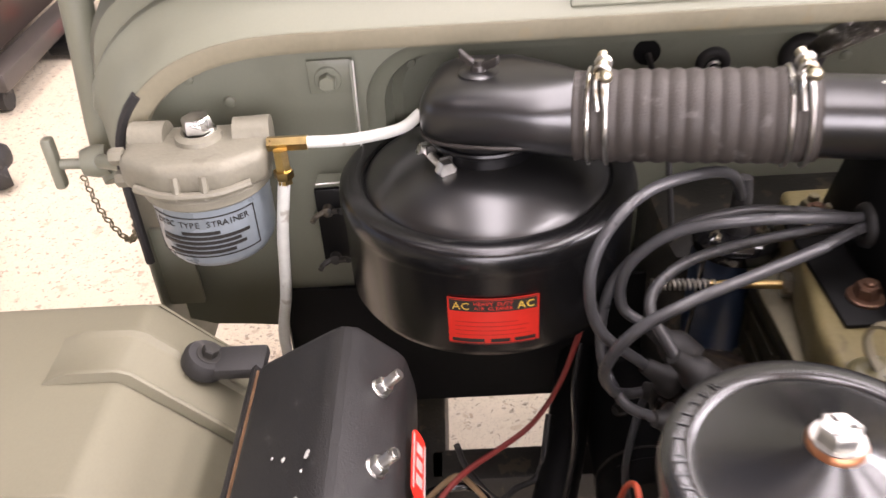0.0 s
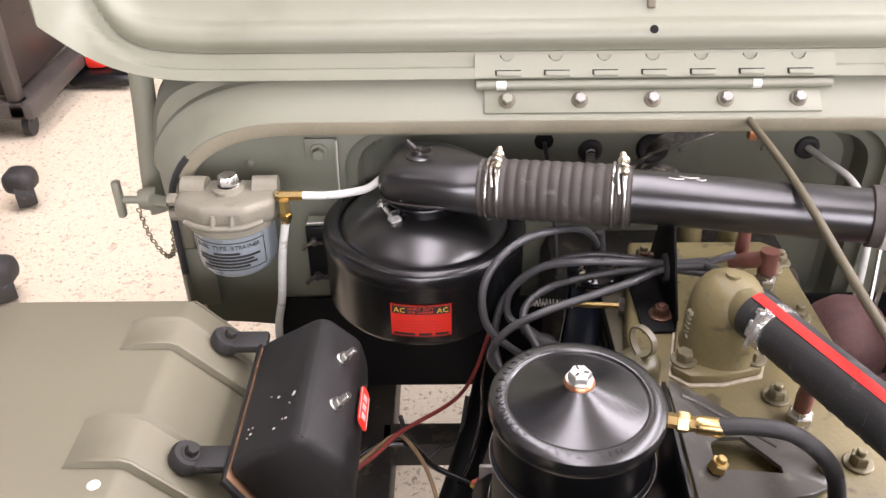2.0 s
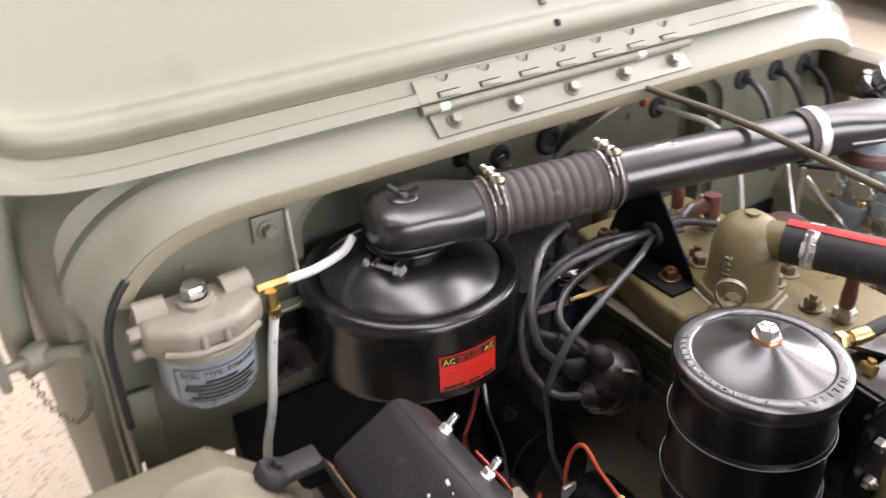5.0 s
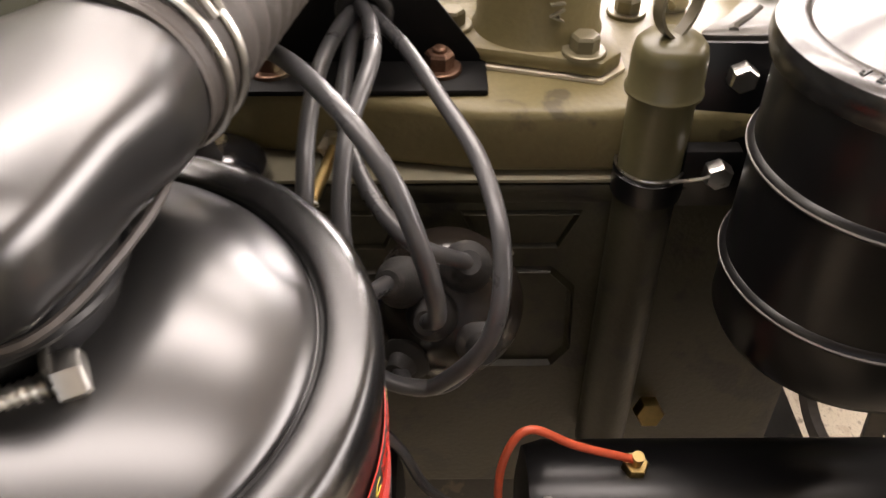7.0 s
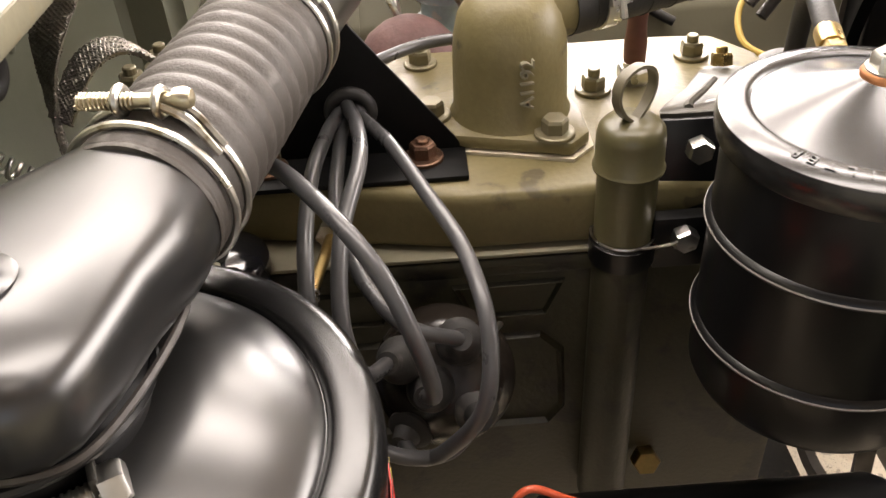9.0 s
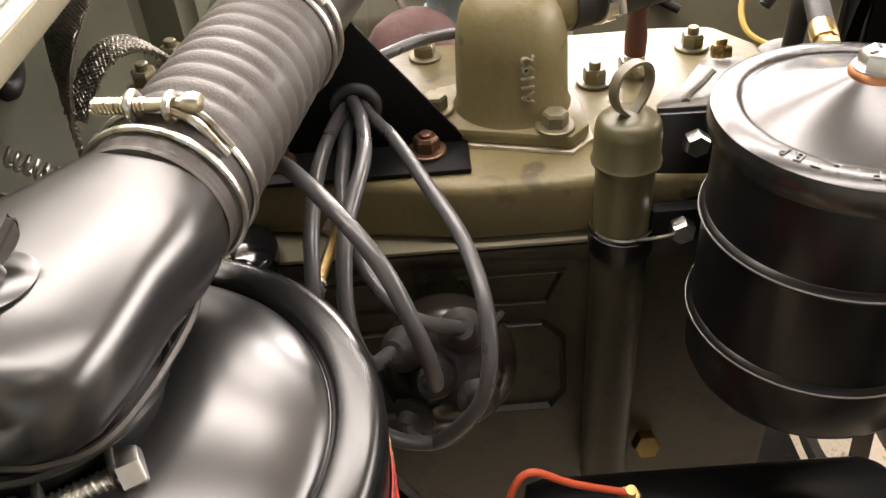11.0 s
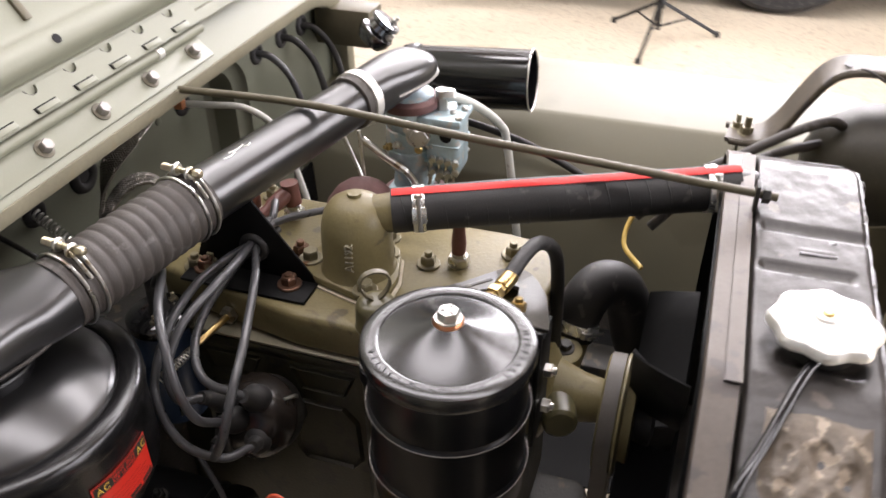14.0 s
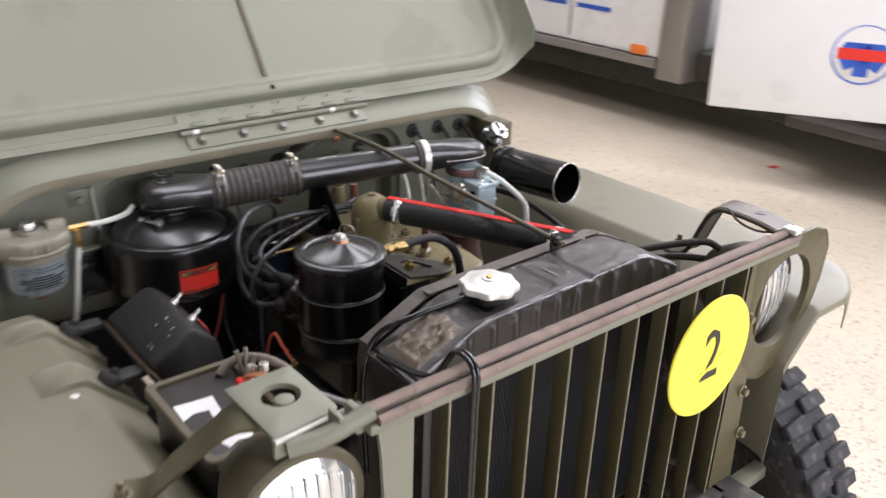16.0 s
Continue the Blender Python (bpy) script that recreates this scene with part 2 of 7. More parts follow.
def floor_material():
    m = material("speckled_concrete", (0.64, 0.56, 0.43), 0.42, var=0.10, scale=1.6, fine=60, bump=0.06, second=(0.50, 0.41, 0.30), cover=0.07, speck=20)
    n, l = m.node_tree.nodes, m.node_tree.links
    b = n["Principled BSDF"]
    old = b.inputs["Base Color"].links[0].from_socket
    tc = n.new("ShaderNodeTexCoord")
    colour = old
    for s, width, tone in ((40, 0.17, (0.15, 0.12, 0.09)), (110, 0.20, (0.42, 0.35, 0.27)), (27, 0.10, (0.28, 0.17, 0.10)), (62, 0.14, (0.10, 0.065, 0.04)), (150, 0.17, (0.16, 0.11, 0.07))):
        v = n.new("ShaderNodeTexVoronoi")
        v.inputs["Scale"].default_value, v.inputs["Randomness"].default_value = s, 1.0
        warp = n.new("ShaderNodeTexNoise")
        warp.inputs["Scale"].default_value = s * 1.3
        add = n.new("ShaderNodeMixRGB")
        add.blend_type, add.inputs[0].default_value = "ADD", 0.03
        l.new(tc.outputs["Object"], add.inputs[1])
        l.new(warp.outputs["Color"], add.inputs[2])
        l.new(tc.outputs["Object"], warp.inputs["Vector"])
        l.new(add.outputs[0], v.inputs["Vector"])
        cut = n.new("ShaderNodeMapRange")
        cut.inputs["From Min"].default_value, cut.inputs["From Max"].default_value = width, width + 0.08
        cut.inputs["To Min"].default_value, cut.inputs["To Max"].default_value = 0.58, 0.0
        l.new(v.outputs["Distance"], cut.inputs["Value"])
        mix = n.new("ShaderNodeMix")
        mix.data_type = "RGBA"
        l.new(cut.outputs["Result"], mix.inputs["Factor"])
        l.new(colour, mix.inputs["A"])
        mix.inputs["B"].default_value = (*tone, 1)
        colour = mix.outputs["Result"]
    l.new(colour, b.inputs["Base Color"])
    return m


FLOOR = floor_material()

# ---- building helpers ----
ORIGIN = {}


def thing(name, at, label, category, group="", kind=""):
    ob = new(name)
    ob.location, ob.empty_display_size = at, 0.02
    ORIGIN[ob] = Vector(at)
    return tagged(ob, label, category, group, kind)


def part(name, bm, mat, parent, label="", angle=38):
    """Link a bmesh that is given in world places as one mesh under a thing or a part."""
    at = ORIGIN[parent]
    bm.transform(Matrix.Translation(-at))
    bmesh.ops.recalc_face_normals(bm, faces=bm.faces)
    data = bpy.data.meshes.new(name)
    bm.to_mesh(data)
    bm.free()
    data.materials.append(mat)
    data.shade_smooth()
    data.set_sharp_from_angle(angle=radians(angle))
    ob = new(name, data)
    ob.parent = parent
    ORIGIN[ob] = at
    return tagged(ob, label) if label else ob


def single(name, bm, mat, label, category, at=(0, 0, 0), group="", kind="", angle=38):
    """A thing of one mesh."""
    bm.transform(Matrix.Translation(-Vector(at)))
    bmesh.ops.recalc_face_normals(bm, faces=bm.faces)
    data = bpy.data.meshes.new(name)
    bm.to_mesh(data)
    bm.free()
    data.materials.append(mat)
    data.shade_smooth()
    data.set_sharp_from_angle(angle=radians(angle))
    ob = new(name, data)
    ob.location = at
    ORIGIN[ob] = Vector(at)
    return tagged(ob, label, category, group, kind)


def placed(bm, at):
    bm.transform(Matrix.Translation(at))
    return bm


def add(bm, other):
    """Join other into bm."""
    seen = {}
    for v in other.verts:
        seen[v] = bm.verts.new(v.co)
    for f in other.faces:
        bm.faces.new([seen[v] for v in f.verts])
    other.free()
    return bm


def frame_of(axis):
    """A turn that brings z onto axis."""
    return Vector(axis).normalized().to_track_quat("Z", "Y").to_matrix().to_4x4()


def lathe(profile, at=(0, 0, 0), axis=(0, 0, 1), seg=48):
    """A turned shape: profile of (radius, height) from bottom to top, capped at both ends."""
    bm = bmesh.new()
    m = Matrix.Translation(at) @ frame_of(axis)
    rings = []
    for r, h in profile:
        if r < 1e-6:
            rings.append([bm.verts.new(m @ Vector((0, 0, h)))])
        else:
            rings.append([bm.verts.new(m @ Vector((r * math.cos(2 * math.pi * i / seg), r * math.sin(2 * math.pi * i / seg), h))) for i in range(seg)])
    for a, b in zip(rings, rings[1:]):
        for i in range(seg):
            j = (i + 1) % seg
            if len(a) == 1 and len(b) == 1:
                continue
            if len(a) == 1:
                bm.faces.new((a[0], b[j], b[i]))
            elif len(b) == 1:
                bm.faces.new((a[i], a[j], b[0]))
            else:
                bm.faces.new((a[i], a[j], b[j], b[i]))
    for ring in (rings[0], rings[-1]):
        if len(ring) > 1:
            bm.faces.new(ring)
    return bm


def spline(points, steps=8):
    """A smooth way through the points."""
    p = [Vector(q) for q in points]
    if len(p) < 3:
        return p
    p = [2 * p[0] - p[1]] + p + [2 * p[-1] - p[-2]]
    out = []
    for a, b, c, d in zip(p, p[1:], p[2:], p[3:]):
        for i in range(steps):
            t = i / steps
            out.append(0.5 * (2 * b + (c - a) * t + (2 * a - 5 * b + 4 * c - d) * t * t + (3 * b - a - 3 * c + d) * t ** 3))
    out.append(p[-2])
    return out


def tube(points, r, seg=10, steps=8, hollow=False, smooth=True):
    """A round tube along the points; r is a number or a function of the way from 0 to 1."""
    way = spline(points, steps) if smooth else [Vector(q) for q in points]
    bm = bmesh.new()
    side = None
    rings = []
    for i, q in enumerate(way):
        d = (way[min(i + 1, len(way) - 1)] - way[max(i - 1, 0)]).normalized()
        if side is None:
            side = d.orthogonal().normalized()
        side = (side - d * side.dot(d)).normalized()
        other = d.cross(side)
        k = i / (len(way) - 1)
        rad = r(k) if callable(r) else r
        rings.append([bm.verts.new(q + rad * (math.cos(2 * math.pi * j / seg) * side + math.sin(2 * math.pi * j / seg) * other)) for j in range(seg)])
    for a, b in zip(rings, rings[1:]):
        for j in range(seg):
            bm.faces.new((a[j], a[(j + 1) % seg], b[(j + 1) % seg], b[j]))
    if not hollow:
        bm.faces.new(rings[0])
        bm.faces.new(rings[-1])
    return bm


def loft(sections, cap=True):
    """A skin over closed rings of the same count."""
    bm = bmesh.new()
    rings = [[bm.verts.new(q) for q in s] for s in sections]
    n = len(rings[0])
    for a, b in zip(rings, rings[1:]):
        for j in range(n):
            bm.faces.new((a[j], a[(j + 1) % n], b[(j + 1) % n], b[j]))
    if cap:
        bm.faces.new(rings[0])
        bm.faces.new(rings[-1])
    return bm


def box(lo, hi, bevel=0.003, m=None, segments=2):
    bm = bmesh.new()
    bmesh.ops.create_cube(bm, size=1)
    lo, hi = Vector(lo), Vector(hi)
    for v in bm.verts:
        v.co = Vector([(lo[i] + hi[i]) / 2 + v.co[i] * (hi[i] - lo[i]) for i in range(3)])
    if bevel > 0:
        bmesh.ops.bevel(bm, geom=bm.edges[:], offset=bevel, segments=segments, affect="EDGES", profile=0.5)
    if m is not None:
        bm.transform(m)
    return bm


def prism(points, along, bevel=0.0, segments=2):
    """A flat outline in space, drawn out along a vector."""
    bm = bmesh.new()
    a = [bm.verts.new(Vector(p)) for p in points]
    b = [bm.verts.new(Vector(p) + Vector(along)) for p in points]
    bm.faces.new(a)
    bm.faces.new(list(reversed(b)))
    for i in range(len(a)):
        j = (i + 1) % len(a)
        bm.faces.new((a[i], b[i], b[j], a[j]))
    bmesh.ops.recalc_face_normals(bm, faces=bm.faces)
    if bevel > 0:
        bmesh.ops.bevel(bm, geom=bm.edges[:], offset=bevel, segments=segments, affect="EDGES", profile=0.5)
    return bm


def ring(at, axis, big, small, seg=40, sides=10):
    """A torus."""
    bm = bmesh.new()
    m = Matrix.Translation(at) @ frame_of(axis)
    rows = []
    for i in range(seg):
        a = 2 * math.pi * i / seg
        rows.append([bm.verts.new(m @ Vector(((big + small * math.cos(b)) * math.cos(a), (big + small * math.cos(b)) * math.sin(a), small * math.sin(b)))) for b in [2 * math.pi * j / sides for j in range(sides)]])
    for i in range(seg):
        for j in range(sides):
            bm.faces.new((rows[i][j], rows[(i + 1) % seg][j], rows[(i + 1) % seg][(j + 1) % sides], rows[i][(j + 1) % sides]))
    return bm


def hexagon(at, axis, r, h, turn=0.0):
    """A hexagonal head with chamfered top."""
    bm = lathe([(r, 0), (r, h * 0.8), (r * 0.86, h)], (0, 0, 0), (0, 0, 1), 6)
    bm.transform(Matrix.Translation(at) @ frame_of(axis) @ Matrix.Rotation(turn, 4, "Z"))
    return bm


def bolt(parent, at, axis, r, mat=None, washer=True, stud=0.0, name="bolt", turn=0.4):
    """A hexagonal bolt head or nut on a washer, perhaps with a stud end, as one part."""
    d = Vector(axis).normalized()
    bm = bmesh.new()
    if washer:
        add(bm, lathe([(r * 1.5, 0), (r * 1.5, r * 0.25), (r * 1.4, r * 0.32)], at, axis, 20))
    add(bm, hexagon(Vector(at) + d * r * 0.3, axis, r, r * 1.1, turn))
    if stud > 0:
        add(bm, lathe([(r * 0.5, 0), (r * 0.5, stud), (r * 0.4, stud + r * 0.1)], Vector(at) + d * r * 1.3, axis, 12))
    return part(name, bm, mat or CAST_NUT, parent, angle=25)


def helix(a, b, big, small, turns, seg=14, sides=6):
    a, b = Vector(a), Vector(b)
    m = frame_of(b - a)
    pts = []
    for i in range(int(turns * seg) + 1):
        k = i / (turns * seg)
        w = 2 * math.pi * i / seg
        pts.append(a + (b - a) * k + m.to_3x3() @ Vector((big * math.cos(w), big * math.sin(w), 0)))
    return tube(pts, small, sides, smooth=False)


def lettering(name, text, size, m, mat, parent, depth=0.0006, label="", align="CENTER"):
    """Text as a thin mesh, at the pose m."""
    data = bpy.data.curves.new(name, "FONT")
    data.body, data.size, data.extrude = text, size, depth
    data.align_x, data.align_y = align, "CENTER"
    data.resolution_u = 2
    tmp = new(name, data)
    mesh = bpy.data.meshes.new_from_object(tmp)
    bpy.data.objects.remove(tmp)
    mesh.transform(Matrix.Translation(-ORIGIN[parent]) @ m)
    mesh.materials.append(mat)
    ob = new(name, mesh)
    ob.parent = parent
    ORIGIN[ob] = ORIGIN[parent]
    return tagged(ob, label) if label else ob


def flat_strap(points, w, t, up, steps=8):
    """A flat strip bent along the points; up gives the direction of its width."""
    way = spline(points, steps)
    secs = []
    for i, q in enumerate(way):
        d = (way[min(i + 1, len(way) - 1)] - way[max(i - 1, 0)]).normalized()
        u = Vector(up) - d * d.dot(Vector(up))
        u.normalize()
        v = d.cross(u)
        secs.append([q + u * w + v * t, q - u * w + v * t, q - u * w - v * t, q + u * w - v * t])
    return loft(secs)


def braid(points, w, up, strands=9, pitch=0.030):
    """A flat woven strap: strands that cross to and fro over a thin core."""
    way = spline(points, 16)
    run = [0.0]
    for p, q in zip(way, way[1:]):
        run.append(run[-1] + (q - p).length)
    bm = flat_strap(points, w, 0.0009, up, 16)
    for face in (-1, 1):
        for turn in (-1, 1):
            for k in range(strands):
                pts = []
                for i, q in enumerate(way):
                    d = (way[min(i + 1, len(way) - 1)] - way[max(i - 1, 0)]).normalized()
                    u = (Vector(up) - d * d.dot(Vector(up))).normalized()
                    v = d.cross(u)
                    a = (k / strands + turn * run[i] / pitch) % 1.0
                    pts.append(q + u * w * (1 - 4 * abs(a - 0.5)) + v * face * (0.0013 + 0.0005 * turn * math.sin(4 * math.pi * a * strands / 3)))
                add(bm, tube(pts, 0.0010, 5, smooth=False))
    return bm


# ---- the hall ----
HX0, HX1, HY0, HY1, HZ = -5.0, 8.0, -5.0, 9.0, 4.5
floor_bm = box((HX0 - 6, HY0 - 6, -0.12), (HX1 + 6, HY1 + 6, 0), 0)
single("floor", floor_bm, FLOOR, "pale speckled concrete garage floor", "floor", kind="structure")


def hall_wall(name, outline, along):
    return single(name, prism(outline, along), WALLS, "plain grey-brown painted garage wall", "wall", kind="structure")


hall_wall("wall_north", [(HX0, HY1, 0), (HX1, HY1, 0), (HX1, HY1, HZ), (HX0, HY1, HZ)], (0, 0.2, 0))
for name, outline in (("wall_east", [(HX1, HY0, 0), (HX1, HY1, 0), (HX1, HY1, 2.5), (HX1, HY0, 2.5)]), ("wall_east_lintel", [(HX1, HY0, 4.2), (HX1, HY1, 4.2), (HX1, HY1, HZ), (HX1, HY0, HZ)])):
    hall_wall(name, outline, (0.2, 0, 0))
for y0, y1 in ((HY0, -3.1), (6.1, HY1)):
    hall_wall("wall_east_pier", [(HX1, y0, 2.5), (HX1, y1, 2.5), (HX1, y1, 4.2), (HX1, y0, 4.2)], (0.2, 0, 0))
hall_wall("wall_south", [(HX0, HY0, 0), (-2.6, HY0, 0), (-2.6, HY0, 3.7), (3.6, HY0, 3.7), (3.6, HY0, 0), (HX1, HY0, 0), (HX1, HY0, HZ), (HX0, HY0, HZ)], (0, -0.2, 0))
hall_wall("wall_west", [(HX0, HY0, 0), (HX0, -0.2, 0), (HX0, -0.2, 3.7), (HX0, 4.6, 3.7), (HX0, 4.6, 0), (HX0, HY1, 0), (HX0, HY1, HZ), (HX0, HY0, HZ)], (-0.2, 0, 0))
roof = bmesh.new()
cuts_x, cuts_y = (HX0, -2.3, -1.5, -0.5, 0.3, 2.0, 3.0, 4.4, 5.6, HX1), (HY0, -1.7, 4.3, HY1)
for i, (x0, x1) in enumerate(zip(cuts_x, cuts_x[1:])):
    for k, (y0, y1) in enumerate(zip(cuts_y, cuts_y[1:])):
        if not (k == 1 and i in (1, 3, 5, 7)):
            add(roof, box((x0, y0, HZ), (x1, y1, HZ + 0.2), 0))
single("ceiling", roof, ROOF, "plain brown boarded ceiling with skylight strips", "ceiling", kind="structure")

# ---- jeep body ----
jeep = thing("jeep_body", (0, 0.9, 0), "olive drab military jeep front body with open engine bay", "jeep")


def arch(inset=0.0, lift=0.0):
    """The cowl's outline seen from the front, from its lower left up and over to its lower right."""
    rx, rz = 0.19 - inset, 0.15 - inset
    side = []
    for i in range(15):
        a = math.pi / 2 * i / 14
        side.append((0.45 + rx * math.cos(a) ** (2 / 2.4), 0.86 + rz * math.sin(a) ** (2 / 2.4) + lift))
    right = [(0.45 + rx, 0.535)] + [(0.45 + rx, 0.66)] + side
    return [(-x, z) for x, z in right] + [(x, z) for x, z in reversed(right)]


def strip(rows):
    """A skin over open rows of points."""
    bm = bmesh.new()
    grid = [[bm.verts.new(p) for p in r] for r in rows]
    for a, b in zip(grid, grid[1:]):
        for i in range(len(a) - 1):
            bm.faces.new((a[i], a[i + 1], b[i + 1], b[i]))
    return bm


def thicken(bm, t):
    bmesh.ops.recalc_face_normals(bm, faces=bm.faces)
    bmesh.ops.solidify(bm, geom=bm.faces[:], thickness=t)
    return bm


def lip(inset):
    """The cowl's outline without the corner that the rubber edging takes."""
    return arch(inset)[6:]


rows = [[(x, 0.985, z - 0.001) for x, z in lip(0.021)], [(x, 0.973, z) for x, z in lip(0.020)], [(x, 0.971, z) for x, z in lip(0.017)], [(x, 0.9705, z) for x, z in lip(0.0032)]]
edge = [(x, 0.9700, z) for x, z in arch(0.0040)[2:9]]
edge = [(edge[0][0], 0.9700, 0.775)] + edge
part("cowl_seal", tube(edge, 0.0048, 8, smooth=False), RUBBER, jeep, "black rubber edging down the cowl's corner")
part("cowl_lip", thicken(strip(rows), 0.002), OLIVE_EDGE, jeep, "tan worn front lip of the cowl")
def cowl_side(x, z):
    """Across the cowl: its flare fades towards the sills."""
    k = min(1.0, max(0.0, (z - 0.86) / 0.10))
    return math.copysign(min(abs(x), 0.641 + 0.037 * k * k), x)


rows = [[(cowl_side(x, z), y, z) for x, z in arch(i, l)] for y, i, l in ((0.9706, 0.003, 0.0), (0.9725, 0.0, 0.0), (0.989, -0.012, 0.0), (1.002, -0.0235, 0.0), (1.006, -0.031, 0.0), (1.012, -0.036, 0.0), (1.026, -0.038, 0.0))]
def cowl_box(y, half, top):
    """The cowl behind its flare: flatter top, upright sides."""
    side = []
    for i in range(15):
        a = math.pi / 2 * i / 14
        side.append((0.45 + (half - 0.45) * math.cos(a) ** (2 / 4.2), 0.86 + (top - 0.86) * math.sin(a) ** (2 / 4.2)))
    right = [(half, 0.535), (half, 0.66)] + side
    return [(-x, y, z) for x, z in right] + [(x, y, z) for x, z in reversed(right)]


rows += [cowl_box(1.034, 0.664, 1.044), cowl_box(1.06, 0.676, 1.046), cowl_box(1.12, 0.688, 1.048), cowl_box(1.75, 0.70, 1.052)]
part("cowl", thicken(strip(rows), 0.003), OLIVE, jeep, angle=24)


def around(centre, outline, count=240):
    """Points where rays from centre, at even angles, meet a closed outline."""
    out = []
    cx, cz = centre
    n = len(outline)
    for k in range(count):
        a = 2 * math.pi * (k + 0.37) / count
        dx, dz = math.cos(a), math.sin(a)
        best = 9.0
        for i in range(n):
            (x1, z1), (x2, z2) = outline[i], outline[(i + 1) % n]
            ex, ez = x2 - x1, z2 - z1
            det = dx * -ez + ex * dz
            if abs(det) < 1e-9:
                continue
            s = ((x1 - cx) * -ez + ex * (z1 - cz)) / det
            u = (dx * (z1 - cz) - dz * (x1 - cx)) / det
            if s > 0 and -1e-6 <= u <= 1 + 1e-6:
                best = min(best, s)
        out.append((cx + best * dx, cz + best * dz))
    return out


def rounded(x0, x1, z0, z1, r, n=6):
    out = []
    for cx, cz, a0 in ((x1 - r, z1 - r, 0), (x0 + r, z1 - r, 90), (x0 + r, z0 + r, 180), (x1 - r, z0 + r, 270)):
        for i in range(n + 1):
            a = radians(a0 + 90 * i / n)
            out.append((cx + r * math.cos(a), cz + r * math.sin(a)))
    return out


mid = (-0.033, 0.80)
rec = rounded(-0.402, 0.335, 0.62, 0.976, 0.06, 10)
sheet = [(-0.52, 0.535), (-0.52, 0.652)] + [(x, max(z, 0.652)) for x, z in arch(0.012)[1:-1]] + [(0.52, 0.652), (0.52, 0.535)]
rings = [[(x, 1.008, z) for x, z in around(mid, sheet)]]
rings += [[(x, 1.008, z) for x, z in around(mid, rec)]]
for k in range(1, 5):
    a = math.pi / 2 * k / 4
    s = 0.016 * (1 - math.cos(a))
    rings += [[(x, 1.008 + 0.016 * math.sin(a), z) for x, z in around(mid, rounded(-0.402 + s, 0.335 - s, 0.62 + s, 0.976 - s, 0.06 - s * 0.6, 10))]]
rings += [[(x, 1.058, z) for x, z in around(mid, rounded(-0.38, 0.313, 0.642, 0.954, 0.045, 10))], [(x, 1.066, z) for x, z in around(mid, rounded(-0.37, 0.303, 0.652, 0.944, 0.04, 10))]]
# firewall and recess use the shaded copy of the body olive
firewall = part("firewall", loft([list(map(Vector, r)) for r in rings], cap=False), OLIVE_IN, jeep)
back = bmesh.new()
back.faces.new([back.verts.new(p) for p in rings[-1]])
part("firewall_panel", back, OLIVE_IN, jeep, "recessed firewall panel, olive darkened for shade")
# flange down the bay's edge
for s in (-1, 1):
    part("side_flange", box((min(s * 0.642, s * 0.600), 0.992, 0.70), (max(s * 0.642, s * 0.600), 0.999, 0.80), 0.003), OLIVE, jeep)
    part("body_side", box((min(s * 0.648, s * 0.642), 1.0, 0.56), (max(s * 0.648, s * 0.642), 1.9, 0.90), 0.002), OLIVE, jeep)
# black sheet over the low olive firewall stands in for the shade there
part("toe_board", prism([(-0.515, 1.000, 0.705), (0.60, 1.000, 0.705), (0.60, 0.990, 0.540), (-0.515, 0.990, 0.540)], (0, 0.004, 0.001)), FLATBLACK, jeep, "toe board low on the firewall, shade painted in black")


def fender(s):
    prof = [(0.852, 0.762), (0.850, 0.79), (0.842, 0.812), (0.822, 0.821), (0.78, 0.822), (0.595, 0.822), (0.588, 0.821), (0.583, 0.8175), (0.505, 0.738), (0.499, 0.728), (0.496, 0.52)]
    rows = []
    for y, drop, pull in ((0.850, 0.02, 0), (0.846, 0.004, 0), (0.835, 0, 0), (0.45, 0, 0), (0.20, 0, 0.0), (0.12, 0, 0.02), (0.07, 0.002, 0.06), (0.04, 0.008, 0.11), (0.03, 0.016, 0.14), (0.028, 0.028, 0.145)):
        rows.append([(s * (x - pull * max(0, (x - 0.6) / 0.25)), y, z - drop) for x, z in prof])
    f = part("fender", thicken(strip(rows), 0.003), OLIVE_FENDER, jeep)
    part("fender_end", prism([(s * 0.846, 0.848, 0.80), (s * 0.584, 0.848, 0.814), (s * 0.50, 0.848, 0.726), (s * 0.497, 0.848, 0.50), (s * 0.70, 0.96, 0.36), (s * 0.846, 0.96, 0.36)], (0, 0.003, 0)), OLIVE_FENDER, jeep)
    return f


fender_l, fender_r = fender(-1), fender(1)
apron = strip([[(x, y, z) for x, z in ((0.64, 0.821), (0.588, 0.820), (0.583, 0.8165), (0.505, 0.737), (0.499, 0.727), (0.4955, 0.52))] for y in (0.845, 0.93, 1.004)])
part("inner_apron", thicken(apron, 0.003), OLIVE_FENDER, jeep, "inner apron reaching back to the firewall")
for y0, y1 in ((0.748, 0.800), (0.566, 0.634)):
    def rib_line(y, h):
        return [(-0.650, y, 0.8215), (-0.628, y, 0.8225 + h), (-0.590, y, 0.8225 + h), (-0.583 + h * 0.5, y, 0.8185 + h), (-0.503 + h * 0.7, y, 0.738 + h * 0.7), (-0.500, y, 0.730)]
    rib = strip([rib_line(y0 - 0.002, 0), rib_line(y0, 0.008), rib_line(y0 + 0.003, 0.0085), rib_line(y0 + 0.007, 0.005), rib_line(y1 - 0.007, 0.005), rib_line(y1 - 0.003, 0.0085), rib_line(y1, 0.008), rib_line(y1 + 0.002, 0)])
    part("rib", rib, OLIVE_FENDER, fender_l, "pressed rib across the fender's inner bend", angle=40)
